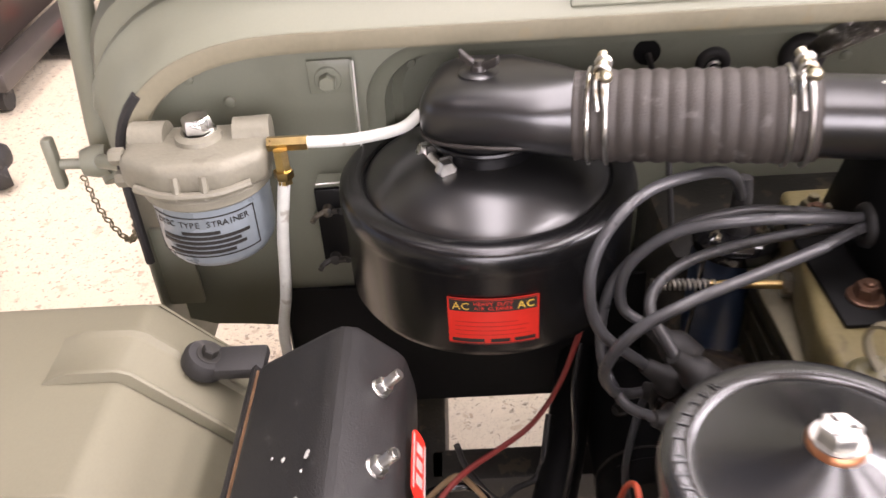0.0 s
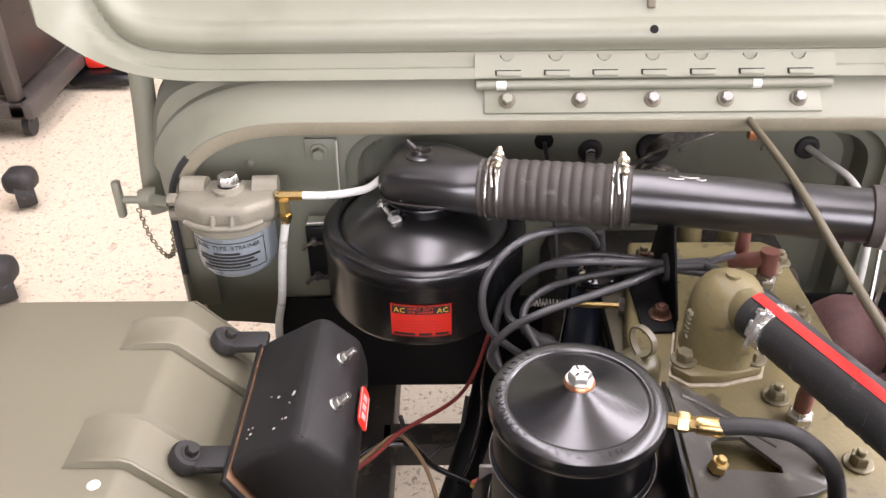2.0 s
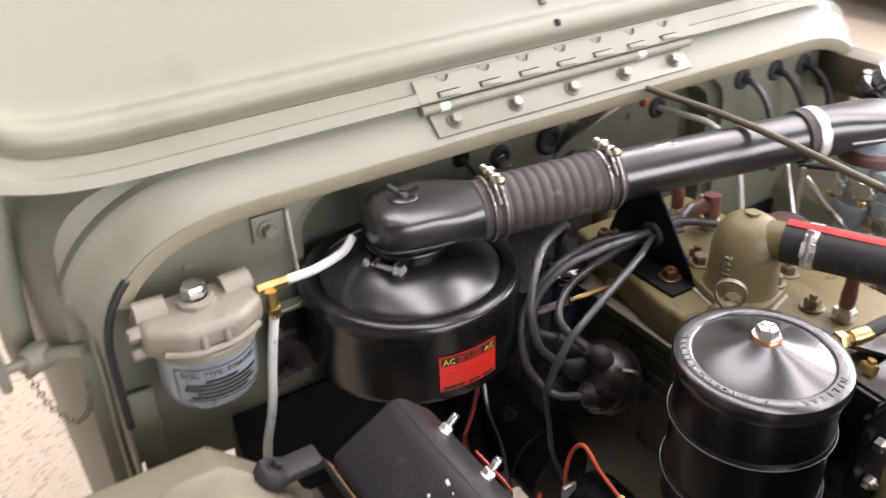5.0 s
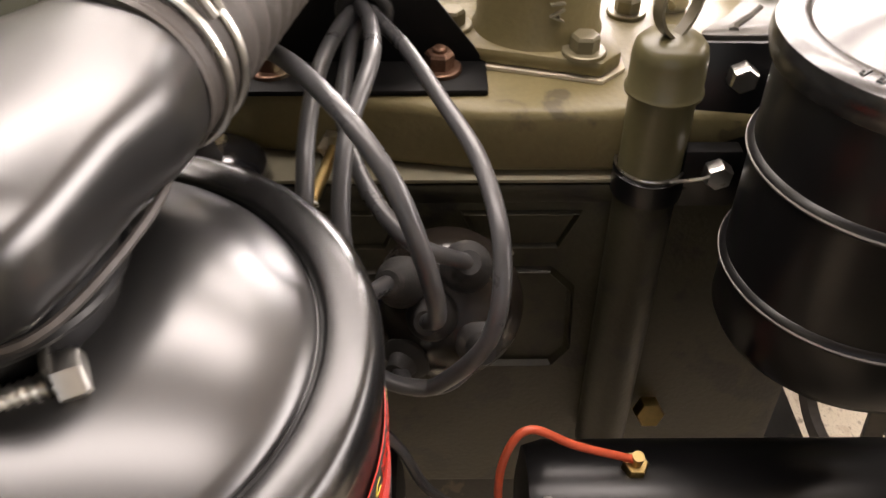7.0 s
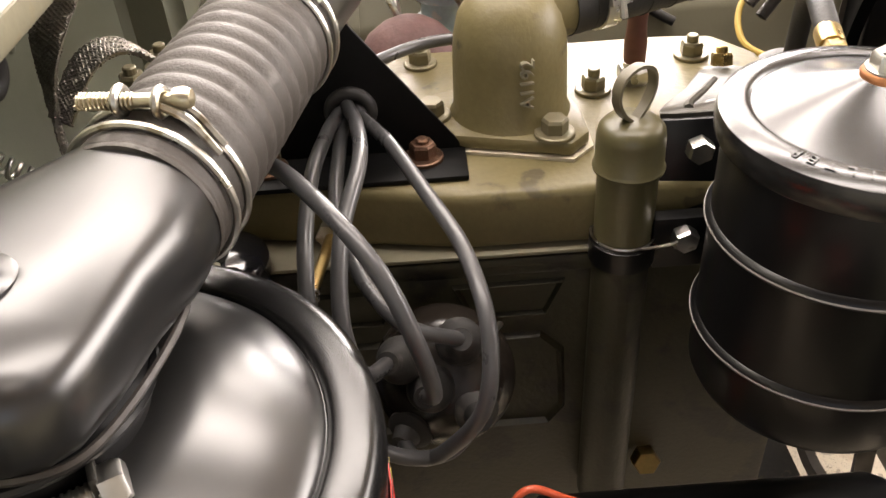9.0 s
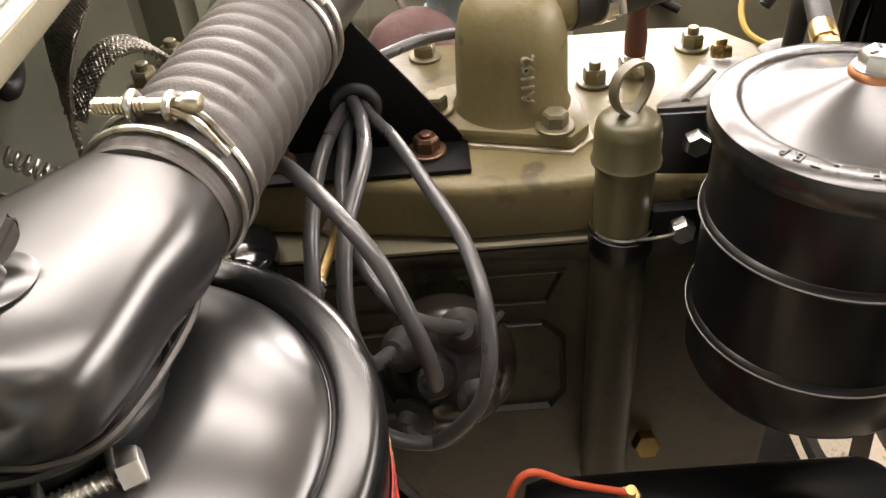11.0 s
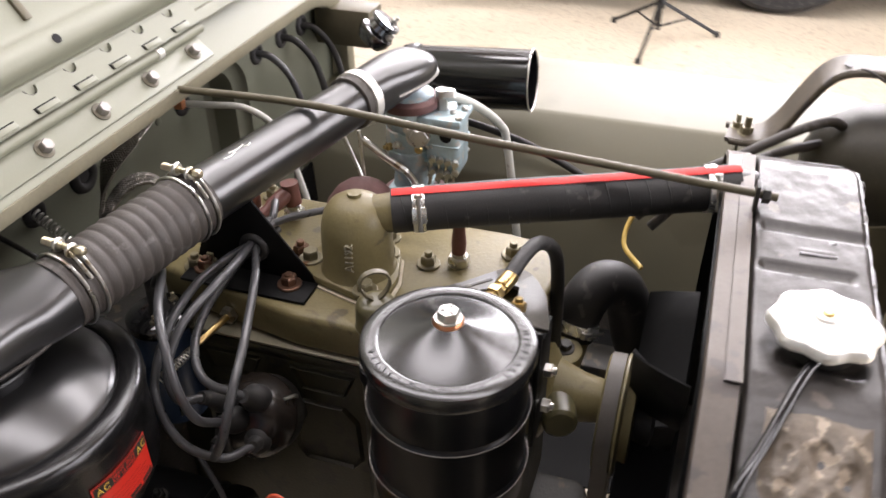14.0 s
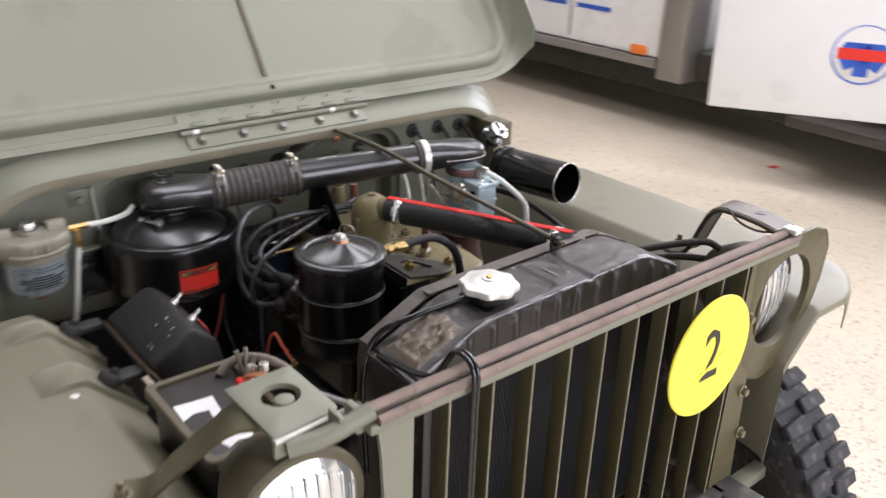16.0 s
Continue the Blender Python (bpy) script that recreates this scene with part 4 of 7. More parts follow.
for a0, a1, z0, z1 in ((-0.95, 0.95, 0.879, 0.8802), (-0.95, 0.95, 0.8385, 0.8397), (-0.96, -0.94, 0.839, 0.880), (0.94, 0.96, 0.839, 0.880)):
    part("label_border", bowl_patch(a0, a1, z0, z1, 0.0535), INK, bowl)
for i, ch in enumerate("DISC TYPE STRAINER"):
    a = -0.78 + i * 0.092
    p = on_bowl(a, 0.8725, 0.0537)
    lettering("label_text", ch, 0.0085, Matrix.Translation(p) @ Matrix.Rotation(a, 4, "Z") @ pose(0, 0, 0, 90, 0, 0), INK, bowl, 0.0002)
for i, (a0, a1) in enumerate(((-0.35, 0.3), (-0.75, 0.8), (-0.8, 0.62), (-0.55, 0.7), (-0.7, 0.5))):
    part("label_print", bowl_patch(a0, a1, 0.8620 - i * 0.0050, 0.8652 - i * 0.0050, 0.0535), INK, bowl)
headp = [(FX - 0.066, FY - 0.03), (FX - 0.03, FY - 0.052), (FX + 0.03, FY - 0.052), (FX + 0.062, FY - 0.028), (FX + 0.062, FY + 0.03), (FX - 0.066, FY + 0.03)]
hb = prism([(x, y, 0.898) for x, y in headp], (0, 0, 0.032), 0.009, 3)
add(hb, lathe([(0.056, 0.888), (0.058, 0.890), (0.058, 0.897), (0.054, 0.902), (0.05, 0.904)], (FX, FY, 0), seg=56))
add(hb, lathe([(0.022, 0.925), (0.02, 0.934), (0.012, 0.936)], (FX, FY, 0), seg=32))
add(hb, tube([(FX - 0.05, FY - 0.044, 0.908), (FX - 0.02, FY - 0.054, 0.904), (FX + 0.02, FY - 0.054, 0.904), (FX + 0.05, FY - 0.044, 0.908)], 0.004, 8))
for s in (-1, 1):
    add(hb, tube([(FX + s * 0.03, FY + 0.01, 0.926), (FX + s * 0.062, FY + 0.012, 0.926)], 0.016, 16, smooth=False))
    add(hb, tube([(FX + s * 0.012, FY - 0.05, 0.920), (FX + s * 0.012, FY - 0.055, 0.900)], 0.004, 8, smooth=False))
part("cast_head", hb, CAST, ff, "grey-beige cast head")
part("head_bolt", add(hexagon((FX, FY + 0.004, 0.935), (0, 0, 1), 0.0135, 0.014), lathe([(0.016, 0), (0.016, 0.002)], (FX, FY + 0.004, 0.934), seg=24)), SILVER, ff, "bright hexagonal head bolt")
for dz in (0.0, 0.022):
    part("side_plug", hexagon((FX - 0.064, FY - 0.015, 0.902 + dz), (-1, 0, 0), 0.008, 0.012), CAST, ff)
part("brass_tee", add(add(tube([(-0.482, 0.925, 0.926), (-0.447, 0.925, 0.926)], 0.0068, 6, smooth=False), tube([(-0.470, 0.915, 0.925), (-0.470, 0.913, 0.893)], 0.0068, 6, smooth=False)), hexagon((-0.470, 0.913, 0.906), (0, -0.05, -1), 0.0088, 0.008)), BRASS, ff, "brass pipe fittings")
part("fuel_hose_up", tube([(-0.452, 0.925, 0.926), (-0.41, 0.933, 0.922), (-0.368, 0.948, 0.922), (-0.349, 0.958, 0.931)], 0.0054, 12), WHITE_HOSE, ff, "off-white rubber fuel hose")
part("fuel_hose_down", tube([(-0.470, 0.913, 0.90), (-0.481, 0.913, 0.84), (-0.49, 0.915, 0.77), (-0.502, 0.92, 0.71), (-0.505, 0.93, 0.62)], 0.0056, 12), WHITE_HOSE, ff, "off-white rubber fuel hose")
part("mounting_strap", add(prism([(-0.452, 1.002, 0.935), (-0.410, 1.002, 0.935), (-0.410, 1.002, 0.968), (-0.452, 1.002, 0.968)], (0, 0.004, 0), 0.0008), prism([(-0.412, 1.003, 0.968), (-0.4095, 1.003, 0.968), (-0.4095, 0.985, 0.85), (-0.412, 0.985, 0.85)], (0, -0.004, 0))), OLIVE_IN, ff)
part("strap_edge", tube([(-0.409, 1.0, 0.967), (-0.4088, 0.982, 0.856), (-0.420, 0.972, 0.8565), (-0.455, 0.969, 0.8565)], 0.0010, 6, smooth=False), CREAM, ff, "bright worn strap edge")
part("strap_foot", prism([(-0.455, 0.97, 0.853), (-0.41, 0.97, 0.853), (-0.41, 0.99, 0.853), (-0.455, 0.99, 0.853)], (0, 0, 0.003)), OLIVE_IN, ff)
bolt(ff, (-0.434, 1.002, 0.949), (0, -1, 0), 0.0085, OLIVE_IN)
# black strap with wing screws beside the air cleaner
lb = thing("air_cleaner_bracket", (-0.43, 0.98, 0.76), "black steel bracket with wing screws", "bracket")
part("bracket_plate", box((-0.460, 0.978, 0.755), (-0.405, 0.984, 0.845), 0.002), BLACK, lb)
for z in (0.823, 0.765):
    w = lathe([(0.006, 0), (0.0055, 0.008), (0.003, 0.009)], (-0.448, 0.978, z), (0, -1, 0), 14)
    for s in (-1, 1):
        add(w, tube([(-0.448 + s * 0.004, 0.972, z), (-0.448 + s * 0.012, 0.968, z + s * 0.003), (-0.448 + s * 0.015, 0.962, z + s * 0.005)], 0.0028, 8))
    part("wing_screw", w, DARKMETAL, lb)

# ---- voltage regulator ----
vr = thing("voltage_regulator", (-0.43, 0.66, 0.72), "black crinkle-painted regulator box with chipped paint", "regulator box")
vp = [(-0.487, 0.812), (-0.414, 0.853), (-0.400, 0.851), (-0.366, 0.818), (-0.360, 0.785), (-0.362, 0.745), (-0.395, 0.705), (-0.425, 0.70)]
vbox = prism([(x, 0.563, z) for x, z in vp], (0, 0.207, 0), 0.010, 3)
for v in vbox.verts:  # the front end leans in towards the top
    if v.co.y < 0.6:
        v.co.y += max(0, v.co.z - 0.76) * 0.12
part("cover", vbox, CRINKLE, vr, angle=50)
part("gasket", prism([(-0.4876, 0.5655, 0.8052), (-0.4862, 0.5655, 0.8064), (-0.4862, 0.7685, 0.8064), (-0.4876, 0.7685, 0.8052)], (0.054, 0, -0.098), 0), ORANGE_GASKET, vr, "thin orange gasket")
part("base_plate", prism([(-0.493, 0.559, 0.8035), (-0.4885, 0.559, 0.808), (-0.4885, 0.775, 0.808), (-0.493, 0.775, 0.8035)], (0.060, 0, -0.106), 0.0015), CRINKLE, vr)
for y in (0.603, 0.795):
    ft = lathe([(0.019, 0), (0.019, 0.010), (0.016, 0.014)], (-0.540, y, 0.790), (0.5, 0, 0.87), 24)
    add(ft, box((-0.54, y - 0.016, 0.786), (-0.485, y + 0.016, 0.798), 0.004, None))
    part("mounting_foot", ft, RUBBER, vr)
    bolt(vr, (-0.533, y, 0.801), (0.5, 0, 0.87), 0.007, DARKMETAL)
for y in (0.713, 0.640):
    d = Vector((0.72, 0, 0.69))
    st = lathe([(0.0080, 0), (0.0080, 0.003), (0.007, 0.004)], Vector((-0.384, y, 0.832)), d, 20)
    add(st, hexagon(Vector((-0.384, y, 0.832)) + d * 0.004, d, 0.0070, 0.0065))
    add(st, lathe([(0.0042, 0), (0.0042, 0.019), (0.0035, 0.020)], Vector((-0.384, y, 0.832)) + d * 0.004, d, 14))
    part("terminal_stud", st, SILVER, vr, "bright terminal stud with nut")
tagm = Matrix.Translation((-0.3565, 0.665, 0.804)) @ Matrix.Rotation(radians(68), 4, "Y")
tg = prism([(x, y, 0) for x, y in rounded(-0.010, 0.010, -0.030, 0.030, 0.008)], (0, 0, 0.0012))
tg.transform(tagm)
tagp = part("maker_tag", tg, RED, vr, "small red metal tag")
for sx in (-0.0085, 0.0085):
    e = prism([(sx - 0.0007, -0.024, 0.0012), (sx + 0.0007, -0.024, 0.0012), (sx + 0.0007, 0.024, 0.0012), (sx - 0.0007, 0.024, 0.0012)], (0, 0, 0.0004))
    e.transform(tagm)
    part("tag_border", e, CREAM, tagp)
for y0 in (-0.018, -0.004, 0.010):
    e = box((-0.004, y0, 0.0012), (0.004, y0 + 0.009, 0.0017), 0)
    e.transform(tagm)
    part("tag_print", e, CREAM, tagp)
rv = random.Random(4)
for i in range(12):
    k = rv.random()
    x = -0.48 + 0.06 * k
    chip = lathe([(0.001 + 0.0014 * rv.random(), 0), (0.0008, 0.0004)], (x, 0.585 + 0.07 * rv.random(), 0.8125 + (x + 0.487) * 0.563 + 0.003), (-0.49, 0, 0.87), 6)
    part("paint_chip", chip, CREAM, vr)

# ---- engine ----
eng = thing("engine", (0.06, 0.65, 0.45), "olive four-cylinder side-valve engine, dirty in places", "engine")
# block is darker than the head by grime and by painted-in bay shade
part("cylinder_block", box((-0.056, 0.495, 0.46), (0.17, 0.93, 0.792), 0.008), BLOCK, eng, "engine block, grime and bay shade in one dark colour")
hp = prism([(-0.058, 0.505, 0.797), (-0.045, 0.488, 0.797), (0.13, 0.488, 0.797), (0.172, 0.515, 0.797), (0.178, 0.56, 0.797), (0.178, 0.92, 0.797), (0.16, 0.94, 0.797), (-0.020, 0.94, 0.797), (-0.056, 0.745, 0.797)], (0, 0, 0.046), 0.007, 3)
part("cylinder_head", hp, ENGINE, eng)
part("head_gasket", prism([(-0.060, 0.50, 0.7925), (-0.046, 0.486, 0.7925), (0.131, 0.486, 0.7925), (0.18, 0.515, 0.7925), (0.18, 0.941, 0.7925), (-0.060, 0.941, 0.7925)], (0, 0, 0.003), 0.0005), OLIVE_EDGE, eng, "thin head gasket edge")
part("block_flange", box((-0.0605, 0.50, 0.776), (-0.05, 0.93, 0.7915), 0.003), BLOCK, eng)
def panel_frame(outline, rim, proud):
    """A raised rim round a chamfered panel on the block's side."""
    cy = sum(y for y, z in outline) / len(outline)
    cz = sum(z for y, z in outline) / len(outline)
    inner = [(cy + (y - cy) * (1 - rim), cz + (z - cz) * (1 - rim * 0.7)) for y, z in outline]
    mid_ = [(cy + (y - cy) * (1 - rim * 0.5), cz + (z - cz) * (1 - rim * 0.35)) for y, z in outline]
    return loft([[Vector((x, y, z)) for y, z in q] for x, q in ((-0.055, outline), (-0.055 - proud, mid_), (-0.054, inner))], cap=False)


for shift in (0.0, 0.118):
    lower = [(0.673 + shift, 0.635), (0.685 + shift, 0.618), (0.752 + shift, 0.618), (0.764 + shift, 0.635), (0.764 + shift, 0.703), (0.750 + shift, 0.719), (0.694 + shift, 0.719), (0.676 + shift, 0.700)]
    upper_ = [(0.677 + shift, 0.768), (0.690 + shift, 0.738), (0.747 + shift, 0.738), (0.760 + shift, 0.768)]
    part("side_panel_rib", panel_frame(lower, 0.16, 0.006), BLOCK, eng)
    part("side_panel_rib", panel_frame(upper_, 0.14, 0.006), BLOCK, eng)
for x, y, z, mat in ((0.129, 0.545, 0.843, CAST_NUT), (0.080, 0.636, 0.843, CAST_NUT), (0.118, 0.70, 0.843, CAST_NUT), (-0.008, 0.897, 0.843, CAST_NUT), (0.165, 0.885, 0.843, CAST_NUT), (0.15, 0.77, 0.843, CAST_NUT), (0.15, 0.87, 0.843, CAST_NUT), (0.0, 0.88, 0.843, CAST_NUT), (0.03, 0.90, 0.843, CAST_NUT), (0.055, 0.79, 0.843, RUST)):
    bolt(eng, (x, y, z), (0, 0, 1), 0.0095, mat, True, 0.006, "head_nut", turn=x * 40)
for x, y, z in ((0.077, 0.987, 0.882), (0.133, 0.979, 0.875)):
    part("rear_boss", lathe([(0.022, 0.772), (0.019, 0.79), (0.016, 0.85), (0.014, z - 0.012), (0.013, z - 0.010)], (x, y, 0), seg=24), ENGINE, eng)
    bolt(eng, (x, y, z - 0.010), (0, 0, 1), 0.0105, CAST_NUT, True, 0.006, "head_nut")
part("casting_letters", box((0.02, 0.842, 0.843), (0.028, 0.875, 0.8455), 0.001), ENGINE, eng)
# spark plugs with caps
def plug(x, y, capped):
    p = thing("spark_plug", (x, y, 0.84), "spark plug with an oxblood connector cap", "spark plug", "spark plugs")
    part("plug_shell", add(lathe([(0.012, 0.838), (0.012, 0.846), (0.009, 0.848), (0.009, 0.86), (0.005, 0.862)], (x, y, 0), seg=20), hexagon((x, y, 0.846), (0, 0, 1), 0.0135, 0.010)), SILVER, p)
    part("insulator", lathe([(0.0085, 0.86), (0.009, 0.875), (0.0075, 0.89), (0.008, 0.905)], (x, y, 0), seg=20), REDBROWN, p) if not capped else None
    if capped:
        bend, end, foot = Vector((0.1303, 0.8395, 0.8811)), Vector((0.0904, 0.859, 0.8634)), Vector((x, y, 0.862))
        elbow = add(tube([end, end.lerp(bend, 0.5), bend + (bend - end).normalized() * 0.004], lambda k: 0.0085 if k < 0.3 else 0.0105, 16, 4), tube([bend + Vector((0, 0, 0.011)), (bend + foot) / 2, foot], 0.0115, 16, 4))
        part("cap", elbow, REDBROWN, p, "elbowed oxblood cap")


plug(0.092, 0.602, False)
plug(0.13, 0.836, True)
plug(0.112, 0.882, False)
# coolant outlet
dome = thing("coolant_outlet", (0.037, 0.706, 0.845), "olive cast coolant outlet elbow with raised casting number", "coolant outlet")
part("gasket", prism([(x, y, 0.8435) for x, y in ((-0.0245, 0.669), (-0.007, 0.652), (0.03, 0.652), (0.075, 0.665), (0.090, 0.70), (0.070, 0.764), (0.04, 0.782), (0.005, 0.773))], (0, 0, 0.0022), 0), GASKET, dome, "pale gasket edge")
part("flange", prism([(x, y, 0.846) for x, y in ((-0.022, 0.670), (-0.006, 0.655), (0.03, 0.655), (0.073, 0.667), (0.088, 0.70), (0.068, 0.762), (0.04, 0.779), (0.007, 0.770))], (0, 0, 0.011), 0.003), ENGINE, dome)
part("elbow_casting", add(lathe([(0.046, 0.853), (0.0415, 0.862), (0.0405, 0.90), (0.0395, 0.915), (0.036, 0.93), (0.029, 0.941), (0.018, 0.948), (0.008, 0.950), (0.008, 0.954), (0, 0.955)], (0.037, 0.706, 0), seg=56), tube([(0.04, 0.698, 0.923), (0.058, 0.645, 0.931)], 0.0225, 28, smooth=False)), ENGINE, dome, angle=50)
for x, y in ((-0.008, 0.68), (0.068, 0.682), (0.03, 0.764)):
    bolt(dome, (x, y, 0.857), (0, 0, 1), 0.0095, CAST_NUT)
# lighter letters: wear, plus the highlights they would catch, in the colour
lettering("casting_number", "A1192", 0.0135, Matrix.Translation((-0.0030, 0.6985, 0.894)) @ Matrix.Rotation(radians(-79), 4, "Z") @ pose(0, 0, 0, 90, 0, 0) @ pose(0, 0, 0, 0, 0, 90), OLIVE_EDGE, dome, 0.003)
# top radiator hose
th = thing("radiator_hose", (0.12, 0.48, 0.91), "black cloth-wrapped radiator hose with a red stripe", "hose")
T0, T1 = Vector((0.052, 0.668, 0.929)), Vector((0.190, 0.308, 0.947))
tdir = (T1 - T0).normalized()
part("hose_body", tube([T0, T0.lerp(T1, 0.33) + Vector((0, 0, 0.001)), T0.lerp(T1, 0.66), T1], 0.0255, 32, 12), RUBBER, th)
tside = Vector((0, 0, 1)).cross(tdir).normalized()
for i in range(16):
    k = 0.03 + 0.058 * i
    part("wrap_edge", ring(T0.lerp(T1, k), tdir + Vector((0.12, 0.1, 0.1)), 0.0254, 0.0007, 36, 5), RUBBER, th)
st = bmesh.new()
for sgn in (1,):
    pts = [T0.lerp(T1, k / 10) for k in range(11)]
    rr = 0.0272
    rws = []
    for ang in (-2, 6, 14, 22):
        v = Vector((0, 0, 1)) * math.cos(radians(ang)) - tside * math.sin(radians(ang))
        rws.append([p + v * rr for p in pts])
    add(st, thicken(strip(rws), 0.0005))
part("red_stripe", st, REDRUB, th, "red stripe along the hose")


def band_clamp(parent, c, d, r, spot=(0, 0, 1)):
    d = Vector(d).normalized()
    part("band_clamp", lathe([(r, -0.007), (r + 0.0012, -0.0068), (r + 0.0012, 0.0068), (r, 0.007)], c, d, 36), CLAMP, parent, "shiny steel band clamp")
    s = Vector(spot).normalized()
    w = d.cross(s)
    part("clamp_bridge", box((-0.009, -0.008, -0.001), (0.009, 0.008, 0.004), 0.001, Matrix.Translation(c + s * (r + 0.001)) @ Matrix((w, d, s)).transposed().to_4x4()), CLAMP, parent)
    part("clamp_screw", add(tube([c + s * (r + 0.004) - w * 0.02, c + s * (r + 0.004) + w * 0.018], 0.0028, 8, smooth=False), hexagon(c + s * (r + 0.004) - w * 0.02, -w, 0.005, 0.004)), SILVER, parent)


band_clamp(th, T0 + tdir * 0.03, tdir, 0.0258, -tside * 0.9 + Vector((0, 0, 0.25)))
band_clamp(th, T1 - tdir * 0.03, tdir, 0.0258, -tside * 0.9 + Vector((0, 0, 0.25)))
# dipstick tube and filler cap
dp = thing("dipstick", (-0.066, 0.642, 0.56), "olive oil filler tube with a ring-topped cap", "dipstick")
# lower tube shares the block's colour, shade included
part("filler_tube", lathe([(0.0195, 0.54), (0.0195, 0.801)], (-0.066, 0.642, 0), seg=36), BLOCK, dp, "tube in the block's colour of grime and shade")
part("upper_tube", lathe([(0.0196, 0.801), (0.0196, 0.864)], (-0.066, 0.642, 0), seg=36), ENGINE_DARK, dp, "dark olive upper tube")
part("band", lathe([(0.0205, 0.791), (0.0222, 0.792), (0.0222, 0.808), (0.0205, 0.809)], (-0.066, 0.642, 0), seg=36), BLACK, dp, "black clip band")
part("clip", ring((-0.066, 0.642, 0.812), (0, 0, 1), 0.0212, 0.0009, 36, 6), SILVER, dp)
part("clip_strap", tube([(-0.086, 0.634, 0.8118), (-0.086, 0.624, 0.8125), (-0.088, 0.612, 0.8165), (-0.078, 0.606, 0.8155)], 0.0012, 6), SILVER, dp)
part("cap", lathe([(0.0205, 0.863), (0.0228, 0.863), (0.0232, 0.865), (0.0218, 0.867), (0.0216, 0.886), (0.0205, 0.892), (0.017, 0.896), (0.010, 0.8975), (0, 0.898)], (-0.066, 0.642, 0), seg=36), ENGINE_DARK, dp, "dark olive pressed cap")
hoop = [Vector((-0.066, 0.642, 0.897)) + Vector((-0.55, 0.83, 0)) * a + Vector((0, 0, b)) for a, b in ((-0.003, 0), (-0.011, 0.008), (-0.0155, 0.019), (-0.012, 0.030), (0, 0.0345), (0.012, 0.030), (0.0155, 0.019), (0.011, 0.008), (0.003, 0))]
part("pull_ring", flat_strap(hoop, 0.0034, 0.0011, (0.83, 0.55, 0)), RODS, dp, "flat steel pull ring")
# oil filter bracket, fittings and hose
obr = thing("oil_filter_bracket", (-0.06, 0.55, 0.84), "black steel bracket for the oil filter bolted to the head", "bracket")
part("bracket_plate", prism([(-0.062, 0.618, 0.775), (-0.062, 0.470, 0.775), (-0.056, 0.470, 0.8855), (-0.048, 0.618, 0.8840)], (0.004, 0, 0), 0.001), BLACK, obr)
def slope(x):
    """Height of the bracket's sloping top."""
    return 0.886 - 0.283 * (x + 0.04)


bo = around((0.013, 0.529), [(-0.044, 0.618), (-0.034, 0.6165), (-0.012, 0.605), (0.028, 0.580), (0.088, 0.551), (0.100, 0.540), (0.102, 0.527), (0.094, 0.515), (0.070, 0.500), (0.032, 0.483), (-0.050, 0.464), (-0.046, 0.543)], 90)
bh = around((0.013, 0.529), [(-0.020, 0.537), (-0.008, 0.548), (0.016, 0.555), (0.046, 0.525), (0.045, 0.517), (-0.012, 0.508), (-0.022, 0.514)], 90)
part("bracket_top", loft([[Vector((x, y, slope(x) + d)) for x, y in q] for d, q in ((-0.005, bo), (-0.0008, bo), (0, [(0.013 + (x - 0.013) * 0.985, 0.529 + (y - 0.529) * 0.985) for x, y in bo]), (0, bh), (-0.005, bh), (-0.005, bo))], cap=False), WORN_DARK, obr, "worn grey-black sloping top with a cut-out")
part("bracket_rib", tube([(x, y, slope(x) - 0.001) for x, y in ((-0.034, 0.597), (-0.020, 0.592), (0.010, 0.574), (0.050, 0.552))], 0.0035, 8, 6), WORN_DARK, obr)
for x, y in ((-0.025, 0.503), (0.091, 0.532)):
    bolt(obr, (x, y, slope(x)), (0.27, 0, 0.96), 0.0088, BRASS, False, 0.005, "brass_nut")
for x, y, z, d in ((-0.050, 0.594, 0.866, (-1, 0, 0)), (-0.076, 0.605, 0.815, (-1, 0, 0))):
    bolt(obr, (x, y, z), d, 0.009, SILVER, False)
part("front_plate", box((-0.066, 0.470, 0.735), (0.0, 0.476, 0.868), 0.002), FLATBLACK, obr)
for z in (0.815, 0.765):
    bolt(obr, (-0.040, 0.470, z + 0.012), (0, -1, 0), 0.008, SILVER, False, 0.004)
part("lower_arm", box((-0.078, 0.59, 0.805), (-0.066, 0.625, 0.828), 0.002), FLATBLACK, obr)
hosef = thing("oil_hose", (-0.03, 0.49, 0.91), "black oil hose with brass end fittings", "hose")
part("fitting", add(add(tube([(-0.075, 0.525, 0.925), (-0.045, 0.517, 0.925)], 0.007, 6, smooth=False), hexagon((-0.06, 0.521, 0.925), (1, -0.25, 0), 0.0095, 0.01)), lathe([(0.0078, 0), (0.0085, 0.004), (0.0085, 0.02), (0.0075, 0.024)], (-0.045, 0.517, 0.925), (1, -0.25, 0.05), 24)), BRASS, hosef, "brass end fittings")
part("hose_body", tube([(-0.03, 0.513, 0.926), (0.0, 0.507, 0.932), (0.034, 0.498, 0.931), (0.064, 0.487, 0.908), (0.078, 0.482, 0.872), (0.085, 0.480, 0.81), (0.085, 0.480, 0.755)], 0.0078, 14), RUBBER, hosef)

